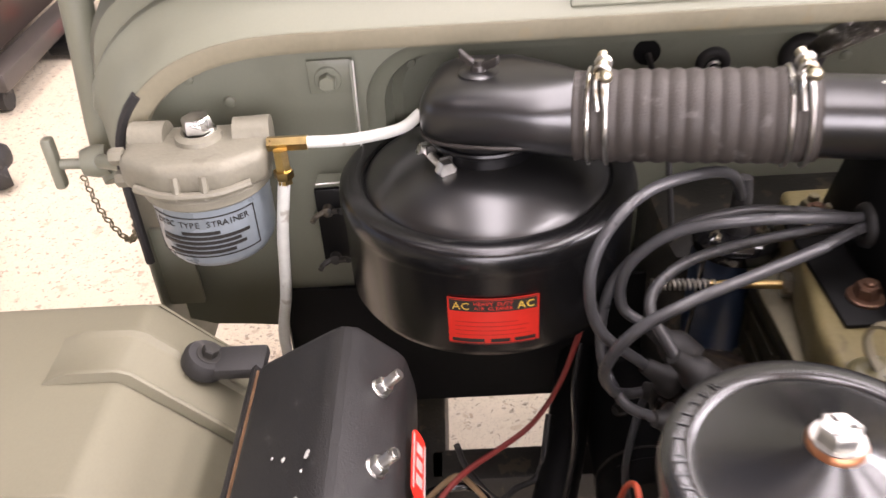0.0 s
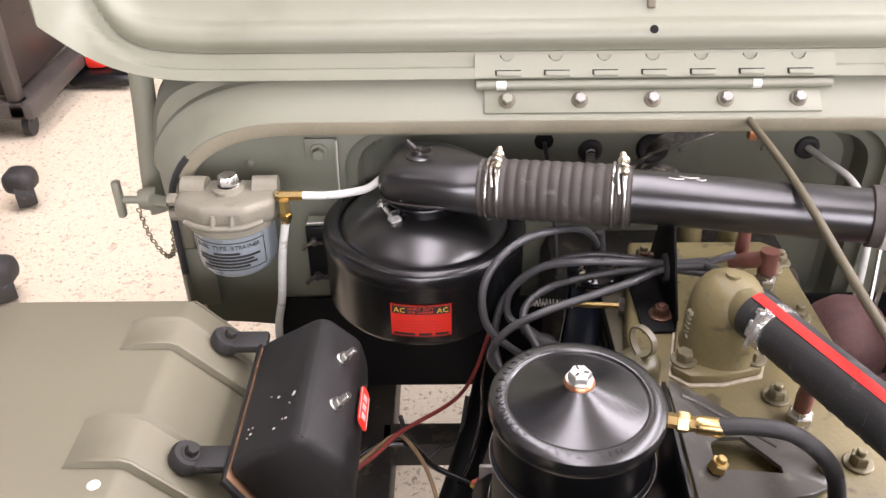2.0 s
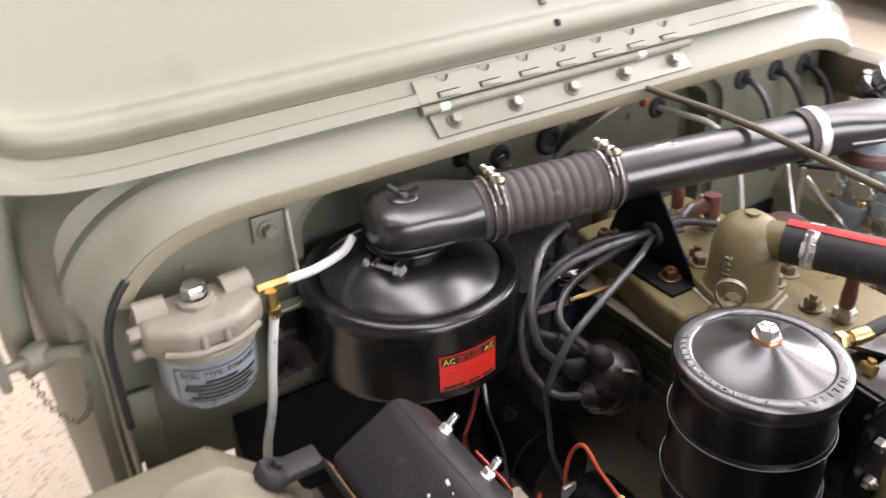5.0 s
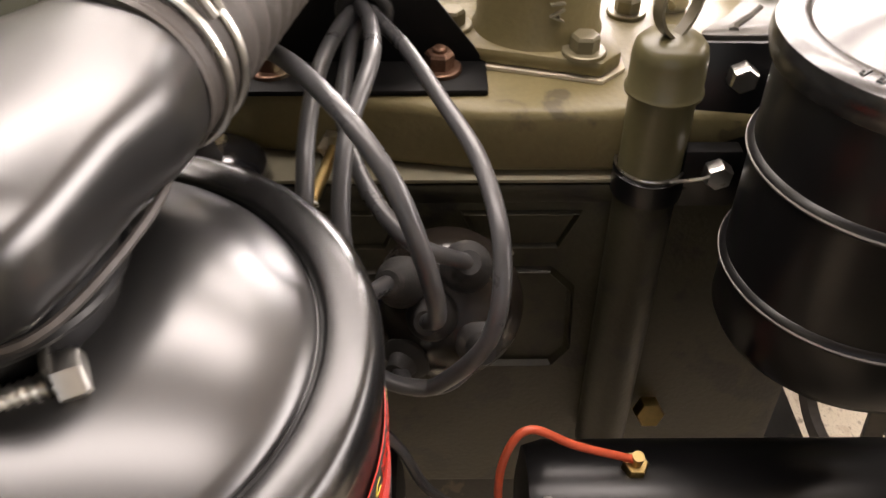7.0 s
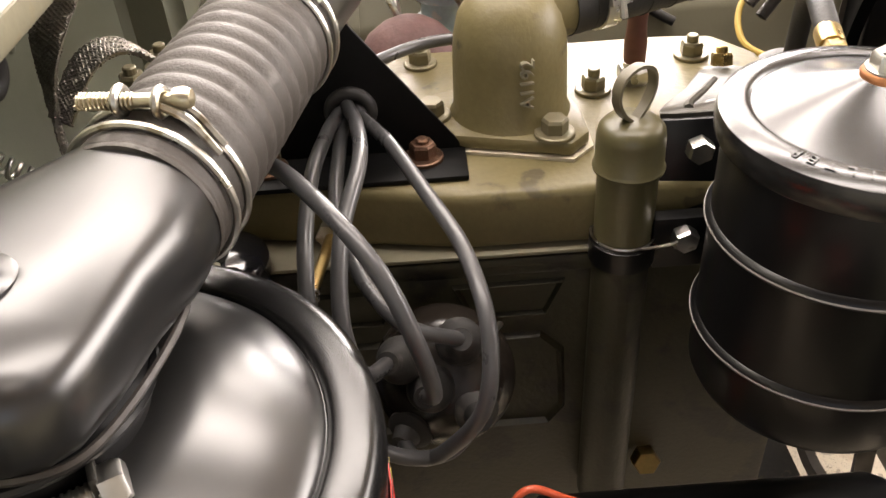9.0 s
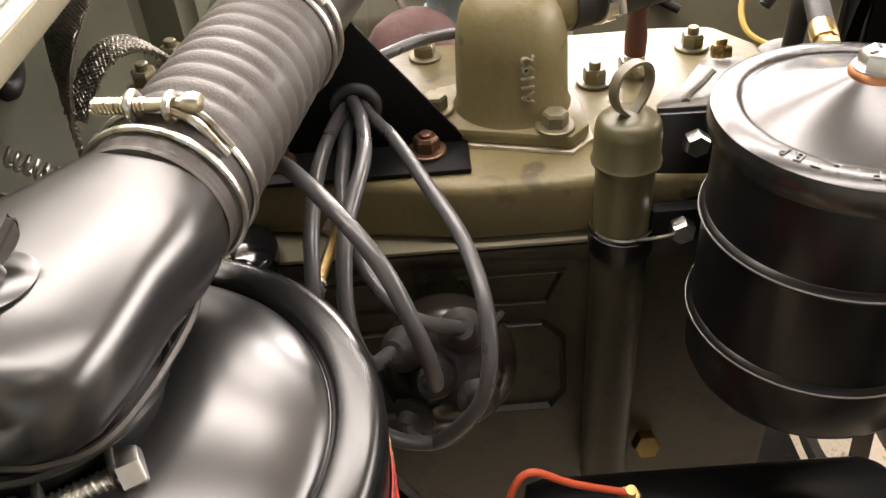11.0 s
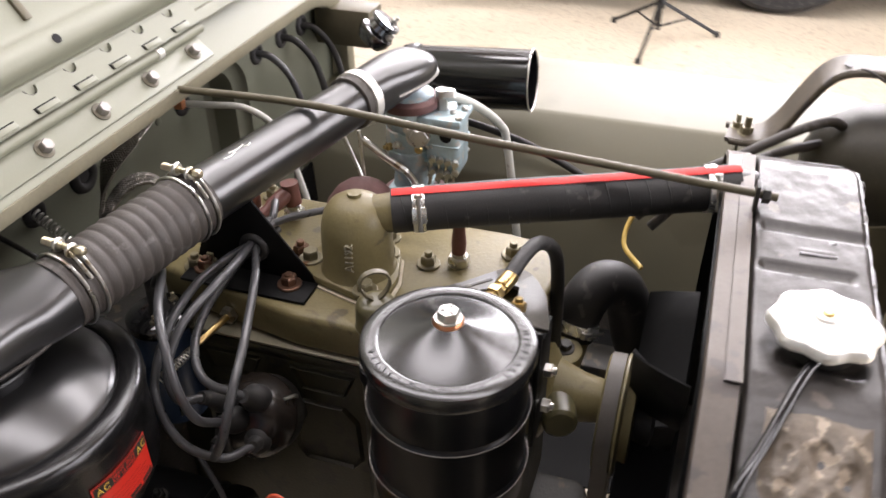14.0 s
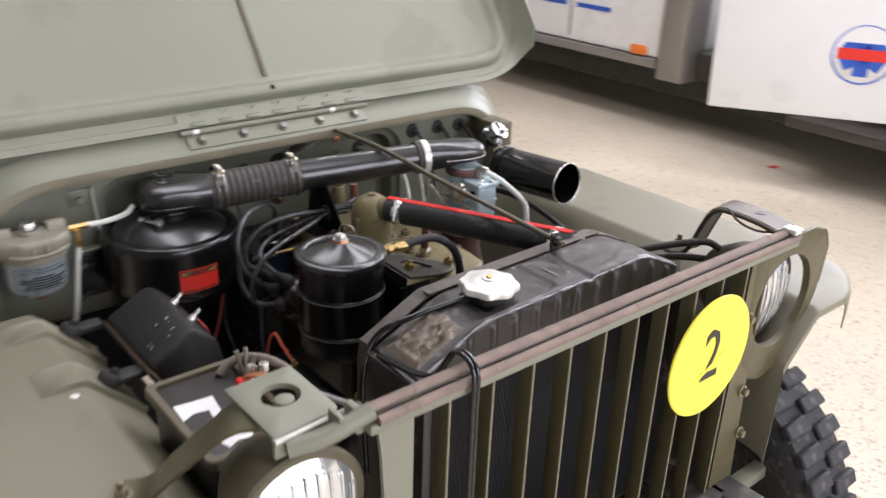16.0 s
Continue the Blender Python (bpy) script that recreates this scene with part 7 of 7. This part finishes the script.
for x, z in ((0.37, 0.955), (0.45, 0.952), (0.52, 0.948)):
    part("loom_cable", tube([(x, 1.01, z), (x + 0.008, 0.985, z - 0.008), (x + 0.02, 0.96, z - 0.05), (x + 0.025, 0.94, z - 0.14)], 0.0055, 10), WIRE if x < 0.4 else RUBBER, cw)
part("conduit_clip", box((0.13, 0.978, 0.972), (0.14, 0.99, 0.985), 0.001), COPPER, cw)
bs = thing("ground_strap", (0.03, 1.0, 0.9), "braided metal ground straps on the firewall", "ground strap")
part("strap", braid([(0.09, 0.995, 0.988), (0.05, 1.0, 0.97), (0.015, 1.01, 0.945), (-0.008, 1.012, 0.905), (-0.014, 1.012, 0.868)], 0.0115, (0.6, 0.2, 0.7)), BRAID, bs, "woven metal strap")["kind"] = "stuff"
part("strap", braid([(-0.010, 1.010, 0.895), (0.012, 0.992, 0.924), (0.036, 0.975, 0.926), (0.050, 0.955, 0.905), (0.056, 0.94, 0.880)], 0.0095, (0.45, 0.65, 0.3)), BRAID, bs, "woven metal strap")["kind"] = "stuff"
part("lug", box((-0.028, 1.004, 0.846), (0.002, 1.007, 0.876), 0.001), DARKMETAL, bs)
bolt(bs, (-0.008, 1.004, 0.858), (0, -1, 0), 0.0085, RUST, True, 0.006)
# clamp with T handle and chain by the cowl
wc = thing("hood_catch", (-0.72, 1.05, 0.84), "olive T-handled catch with a small chain", "catch")
part("body", add(lathe([(0.016, -0.012), (0.018, 0), (0.014, 0.014)], (-0.70, 1.06, 0.846), (-1, -0.2, 0), 20), tube([(-0.655, 1.02, 0.862), (-0.68, 1.04, 0.855), (-0.70, 1.06, 0.846)], 0.008, 10)), OLIVE, wc)
part("stem", tube([(-0.712, 1.056, 0.846), (-0.738, 1.05, 0.85)], 0.006, 10, smooth=False), OLIVE, wc)
part("t_handle", box((-0.745, 1.042, 0.822), (-0.733, 1.056, 0.882), 0.004, None), OLIVE, wc)
chain_pts = spline([(-0.715, 1.05, 0.835), (-0.705, 1.045, 0.79), (-0.685, 1.04, 0.758), (-0.668, 1.03, 0.775), (-0.66, 1.02, 0.82)], 7)
for i, (p, q) in enumerate(zip(chain_pts, chain_pts[1:])):
    side = Vector((1, 0, 0)) if i % 2 else Vector((0.1, 1, 0.2))
    lnk = ring((0, 0, 0), side, 0.0036, 0.0010, 12, 5)
    lnk.transform(Matrix.Translation((p + q) / 2))
    part("chain_link", lnk, CAST_NUT, wc)
# loose wires low in the bay
lw = thing("loose_wiring", (-0.3, 0.7, 0.6), "loose red, black and brown wires hanging by the frame", "wiring")
DULLRED = material("dull_red_wire", (0.24, 0.03, 0.024), 0.5)
way = [(-0.205, 0.90, 0.72), (-0.222, 0.895, 0.66), (-0.241, 0.890, 0.62), (-0.268, 0.857, 0.62), (-0.327, 0.810, 0.62), (-0.358, 0.770, 0.62), (-0.385, 0.739, 0.62), (-0.42, 0.70, 0.60)]
part("red_wire", tube(way, 0.0030, 8), DULLRED, lw)
part("tan_wire", tube([(-0.40, 0.745, 0.60), (-0.387, 0.767, 0.60), (-0.340, 0.821, 0.60), (-0.319, 0.810, 0.60), (-0.296, 0.769, 0.60), (-0.279, 0.713, 0.60), (-0.27, 0.66, 0.58)], 0.0030, 8), material("tan_wire", (0.26, 0.17, 0.09), 0.55), lw)
part("black_loom", tube([(-0.40, 0.79, 0.58), (-0.367, 0.819, 0.58), (-0.338, 0.826, 0.58), (-0.315, 0.822, 0.58), (-0.283, 0.783, 0.58), (-0.233, 0.754, 0.58)], 0.0042, 10), BLACK_GLOSS, lw)
part("red_end", tube([(-0.233, 0.754, 0.58), (-0.220, 0.760, 0.582), (-0.200, 0.778, 0.58)], 0.0030, 8), REDWIRE, lw)
part("yellow_end", tube([(-0.233, 0.752, 0.578), (-0.222, 0.742, 0.578), (-0.200, 0.735, 0.575)], 0.0026, 8), YELLOWWIRE, lw)
part("black_wire", tube([(-0.335, 0.90, 0.56), (-0.325, 0.875, 0.55), (-0.296, 0.832, 0.55), (-0.275, 0.845, 0.55), (-0.248, 0.865, 0.55), (-0.235, 0.90, 0.60)], 0.0036, 8), RUBBER, lw)
part("steering_column", tube([(-0.185, 1.02, 0.60), (-0.222, 0.88, 0.55), (-0.275, 0.72, 0.50), (-0.33, 0.58, 0.45)], 0.023, 14), FLATBLACK, lw)
part("hanging_wire", tube([(-0.150, 0.84, 0.70), (-0.172, 0.80, 0.67), (-0.178, 0.78, 0.63), (-0.170, 0.74, 0.58), (-0.172, 0.70, 0.54)], 0.0035, 8), WIRE, lw)
part("hanging_wire", tube([(-0.205, 0.90, 0.70), (-0.214, 0.875, 0.66), (-0.216, 0.84, 0.62), (-0.232, 0.80, 0.58), (-0.25, 0.77, 0.56)], 0.0030, 8), BLACK_GLOSS, lw)
sm = thing("starter_motor", (-0.15, 0.92, 0.55), "greasy black starter motor low beside the engine", "starter motor")
part("motor_body", lathe([(0.02, 0), (0.046, 0.004), (0.052, 0.012), (0.052, 0.030), (0.050, 0.032), (0.050, 0.17), (0.053, 0.172), (0.053, 0.20), (0.044, 0.21), (0.044, 0.26)], (-0.142, 0.80, 0.555), (0, 1, 0), 36), FLATBLACK, sm)
part("end_cover_band", ring((-0.142, 0.845, 0.555), (0, 1, 0), 0.0508, 0.0014, 40, 6), DARKMETAL, sm)
bolt(sm, (-0.158, 0.90, 0.6025), (-0.3, 0, 1), 0.007, DARKMETAL, True, 0.008, "terminal")

# ---- front wheel ----
def jeep_wheel(s, r=0.322, w=0.155, lugs=34):
    cx, cy, cz = s * 0.62, 0.225, 0.322
    rim = part("front_wheel", lathe([(0.195, -0.06), (0.201, -0.05), (0.18, 0.0), (0.12, 0.03), (0.05, 0.035), (0, 0.04)], (cx, cy, cz), (s, 0, 0), 40), OLIVE, jeep, "black bar-tread military tyre on an olive rim")
    part("tyre", lathe([(r * 0.62, -w * 0.40), (r * 0.72, -w * 0.5), (r * 0.9, -w * 0.52), (r * 0.955, -w * 0.45), (r * 0.96, 0), (r * 0.955, w * 0.45), (r * 0.9, w * 0.52), (r * 0.72, w * 0.5), (r * 0.62, w * 0.40)], (cx, cy, cz), (1, 0, 0), 72), TYRE, rim)
    shared = None
    for i in range(lugs):
        for k in (-1, 1):
            a = 2 * math.pi * (i + (0.5 if k > 0 else 0)) / lugs
            m = Matrix.Translation((cx, cy, cz)) @ Matrix.Rotation(a, 4, "X")
            if shared is None:
                ob = part("tread_lug", box((0.004, -0.55 * math.pi * r / lugs, r * 0.94), (w * 0.52, 0.55 * math.pi * r / lugs, r), 0.004, None, 1), TYRE, rim)
                shared = ob.data
                shared.transform(Matrix.Translation(ORIGIN[jeep]))
            else:
                ob = new("tread_lug", shared)
                ob.parent = rim
            ob.matrix_local = Matrix.Translation(-ORIGIN[jeep]) @ m @ Matrix.Diagonal((k, 1, 1, 1))


jeep_wheel(-1)
jeep_wheel(1)
# added sheet that hides the lit floor; its black is the fan's shadow
pan = thing("bay_shade_sheet", (0.2, 0.5, 0.41), "added black sheet low under the fan side, painted shade", "splash pan")
part("pan", prism([(0.165, 0.27, 0.43), (0.50, 0.27, 0.46), (0.50, 0.95, 0.46), (0.165, 0.95, 0.43)], (0, 0, -0.004)), FLATBLACK, pan)
ax = thing("front_axle", (0, 0.225, 0.3), "dark steel front axle with leaf springs", "axle")
part("axle_tube", tube([(-0.56, 0.225, 0.322), (0.56, 0.225, 0.322)], 0.035, 16, smooth=False), DARKMETAL, ax)
for s in (-1, 1):
    part("leaf_spring", flat_strap([(s * 0.37, -0.15, 0.46), (s * 0.37, 0.25, 0.40), (s * 0.37, 0.70, 0.46)], 0.022, 0.014, (1, 0, 0)), DARKMETAL, ax)

# ---- ambulance ----
am = thing("ambulance", (4.6, 1.5, 0), "white ambulance truck with an open cab door", "ambulance")
part("box_body", box((3.75, 2.75, 0.46), (5.9, 6.8, 2.9), 0.04), WHITE, am)
part("body_skirt", box((3.735, 2.78, 0.40), (3.80, 6.75, 0.46), 0.01), GREYSTEEL, am)
for y in (3.55, 4.6):
    part("locker_gap", box((3.742, y - 0.006, 0.50), (3.752, y + 0.006, 1.6), 0.001), GREYSTEEL, am)
part("side_marker", box((3.735, 2.86, 0.47), (3.752, 2.99, 0.53), 0.006), AMBER, am, "orange side marker lamp")
part("corner_post", box((3.72, 2.55, 0.34), (3.95, 2.76, 2.6), 0.02), GREYSTEEL, am)
part("chassis", box((3.95, -0.85, 0.20), (5.7, 6.7, 0.44), 0.02), DARKMETAL, am, "dark underbody and chassis")
part("cab_floor", box((3.78, 0.75, 0.38), (5.7, 2.5, 0.55), 0.02), DARKMETAL, am)
part("cab_seat_box", box((4.0, 0.95, 0.55), (5.6, 2.3, 1.2), 0.04), CABINET, am)
part("running_board", box((3.55, 0.62, 0.30), (3.80, 1.72, 0.36), 0.01), TROLLEY, am, "grey metal running board")
part("front_fender", box((3.70, -1.0, 0.72), (5.7, 0.80, 1.35), 0.08), WHITE, am)
# hidden block, added to stop front door light reaching under the ambulance
part("front_light_block", box((3.72, -1.05, 0.14), (5.75, -0.95, 0.74), 0.03), GREYSTEEL, am, "added grey block against light under the ambulance")
part("fender_valance", prism([(3.72, 0.48, 0.40), (3.72, 0.80, 0.36), (3.72, 0.80, 0.80), (3.72, 0.40, 0.80)], (0.06, 0, 0), 0.01), WHITE, am)
dr = prism([(3.10, 1.94, 0.43), (3.70, 0.85, 0.45), (3.70, 0.83, 0.60), (3.70, 0.80, 1.7), (3.06, 1.96, 1.7)], (0.05, 0.028, 0), 0.012)
door = part("cab_door", dr, WHITE, am, "open white cab door with a round emblem")
dn = Vector((-0.876, -0.482, 0))
du_ = Vector((0.482, -0.876, 0))
dc = Vector((3.10, 1.94, 0)) + du_ * 0.70 + dn * 0.004 + Vector((0, 0, 0.775))
dm = Matrix((du_, Vector((0, 0, 1)), dn)).transposed().to_4x4()
dm.translation = dc


def on_door(bm):
    bm.transform(dm)
    return bm


emb = part("emblem", on_door(lathe([(0.15, 0), (0.15, 0.002)], seg=48)), CREAM, door, "round blue, red and white emblem")
for k in range(3):
    part("star_arm", on_door(box((-0.036, -0.108, 0.002), (0.036, 0.108, 0.004), 0, Matrix.Rotation(radians(60 * k), 4, "Z"))), BLUE, door)
part("red_band", on_door(box((-0.12, -0.028, 0.004), (0.12, 0.028, 0.006), 0)), RED, door)
part("emblem_ring", on_door(ring((0, 0, 0.002), (0, 0, 1), 0.143, 0.005, 48, 6)), BLUE, door)
part("blue_stripe", on_door(box((-0.6, 0.36, 0.0), (0.6, 0.43, 0.002), 0)), BLUE, door)
for yw0 in (-0.3, 0.1):
    part("printed_line", box((3.746, 3.0 + yw0 + 0.5, 0.70), (3.7495, 3.3 + yw0 + 0.5, 0.73), 0), BLUE, am)
wd = part("front_wheel", lathe([(0.24, 0.118), (0.245, 0.11), (0.225, 0.09), (0.21, 0.05), (0.12, 0.03), (0.10, 0.08), (0.07, 0.11), (0, 0.115)], (3.88, 0.09, 0.405), (-1, 0, 0), 48), ALU, am, "polished steel wheel")
part("tyre", lathe([(0.22, -0.11), (0.30, -0.125), (0.37, -0.12), (0.40, -0.09), (0.405, 0), (0.40, 0.09), (0.37, 0.12), (0.30, 0.125), (0.22, 0.11)], (3.88, 0.09, 0.405), (-1, 0, 0), 64), TYRE, wd)
for k in range(8):
    a = 2 * math.pi * k / 8
    bolt(wd, (3.845, 0.09 + 0.15 * math.cos(a), 0.405 + 0.15 * math.sin(a)), (-1, 0, 0), 0.016, ALU, False, 0.01, "wheel_nut")
for k in range(10):
    a = 2 * math.pi * (k + 0.5) / 10
    part("hand_hole", lathe([(0.022, 0), (0.022, 0.002)], (3.8345, 0.09 + 0.195 * math.cos(a), 0.405 + 0.195 * math.sin(a)), (-1, 0, 0), 16), FLATBLACK, wd)
part("rear_tyre", lathe([(0.20, -0.11), (0.37, -0.12), (0.405, -0.09), (0.405, 0.09), (0.37, 0.12), (0.20, 0.11)], (4.0, 5.2, 0.405), (-1, 0, 0), 48), TYRE, am)

# ---- stand on the floor ----
sd = thing("tripod_stand", (3.226, 0.615, 0), "thin black folding tripod stand on the floor", "stand")
part("pole", tube([(3.226, 0.615, 0.06), (3.226, 0.617, 0.9)], 0.012, 14, smooth=False), BLACK, sd)
part("upper_pole", tube([(3.226, 0.617, 0.85), (3.226, 0.617, 1.9)], 0.009, 12, smooth=False), BLACK, sd)
part("collar", lathe([(0.02, 0), (0.02, 0.04), (0.014, 0.05)], (3.226, 0.615, 0.16), (0, 0, 1), 20), BLACK, sd)
for fx, fy in ((3.37, 0.35), (3.43, 0.84), (2.93, 0.66)):
    p = Vector((fx, fy, 0.012))
    c = Vector((3.226, 0.615, 0.19))
    leg = part("leg", tube([c, p], 0.008, 8, smooth=False), BLACK, sd)
    part("foot", lathe([(0.013, 0), (0.013, 0.02), (0.009, 0.026)], (fx, fy, 0), (0, 0, 1), 12), RUBBER, leg)
    part("brace", tube([Vector((3.226, 0.615, 0.07)), c.lerp(p, 0.5)], 0.005, 8, smooth=False), BLACK, sd)
single("red_scrap", box((3.69, 1.80, 0.001), (3.75, 1.84, 0.005), 0.001), RED, "scrap of red tape on the floor", "tape", (3.72, 1.82, 0.001))

# ---- trolley ----
tr = thing("tool_trolley", (-2.4, 3.5, 0), "dark glossy cabinet on a grey wheeled trolley frame", "trolley")
part("cabinet", box((-2.75, 3.05, 0.16), (-2.05, 3.95, 1.0), 0.02), CABINET, tr)
part("base_rail", box((-2.06, 2.98, 0.09), (-1.96, 4.0, 0.16), 0.015), TROLLEY, tr)
part("end_rail", box((-2.75, 2.98, 0.09), (-1.98, 3.06, 0.16), 0.015), TROLLEY, tr)
part("corner_post", box((-2.06, 3.0, 0.15), (-2.01, 3.06, 1.0), 0.01), TROLLEY, tr)
part("corner_post", box((-2.06, 3.9, 0.15), (-2.01, 3.96, 1.0), 0.01), TROLLEY, tr)
part("pull_handle", tube([(-2.03, 3.2, 0.55), (-1.99, 3.2, 0.56), (-1.99, 3.5, 0.56), (-2.03, 3.5, 0.55)], 0.012, 10, 4), SILVER, tr)
for x, y in ((-2.02, 3.05), (-2.02, 3.92), (-2.7, 3.05)):
    part("caster", add(lathe([(0.045, -0.014), (0.045, 0.014)], (x, y, 0.045), (1, 0, 0), 24), box((x - 0.02, y - 0.02, 0.06), (x + 0.02, y + 0.02, 0.10), 0.006)), RUBBER, tr)
tr.location.x += 0.11
rj = thing("floor_jack", (-1.85, 3.75, 0), "black and red low floor tool", "jack")
part("frame", box((-2.0, 3.62, 0.02), (-1.72, 3.86, 0.08), 0.02), BLACK, rj)
part("red_body", box((-1.93, 3.68, 0.08), (-1.84, 3.80, 0.15), 0.02), RED, rj)
rj.location += Vector((0.08, -0.15, 0))
vc = thing("vacuum_cleaner", (-1.9, 2.55, 0), "grey and black workshop vacuum on casters", "vacuum")
part("tub", lathe([(0.13, 0.08), (0.16, 0.10), (0.165, 0.30), (0.15, 0.36)], (-1.83, 2.16, 0), seg=36), GREYSTEEL, vc)
part("head", lathe([(0.17, 0.36), (0.17, 0.40), (0.12, 0.48), (0, 0.50)], (-1.83, 2.16, 0), seg=36), BLACK, vc)
part("red_knob", lathe([(0.03, 0), (0.03, 0.02)], (-1.76, 2.10, 0.46), (0, 0, 1), 20), RED, vc)
for x, y in ((-1.70, 2.49), (-1.54, 1.95)):
    part("caster_foot", add(lathe([(0.055, -0.03), (0.06, 0), (0.055, 0.03)], (x, y, 0.06), (0.8, 0.5, 0), 24), box((x - 0.05, y - 0.05, 0.06), (x + 0.05, y + 0.05, 0.14), 0.03, None, 3)), RUBBER, vc)
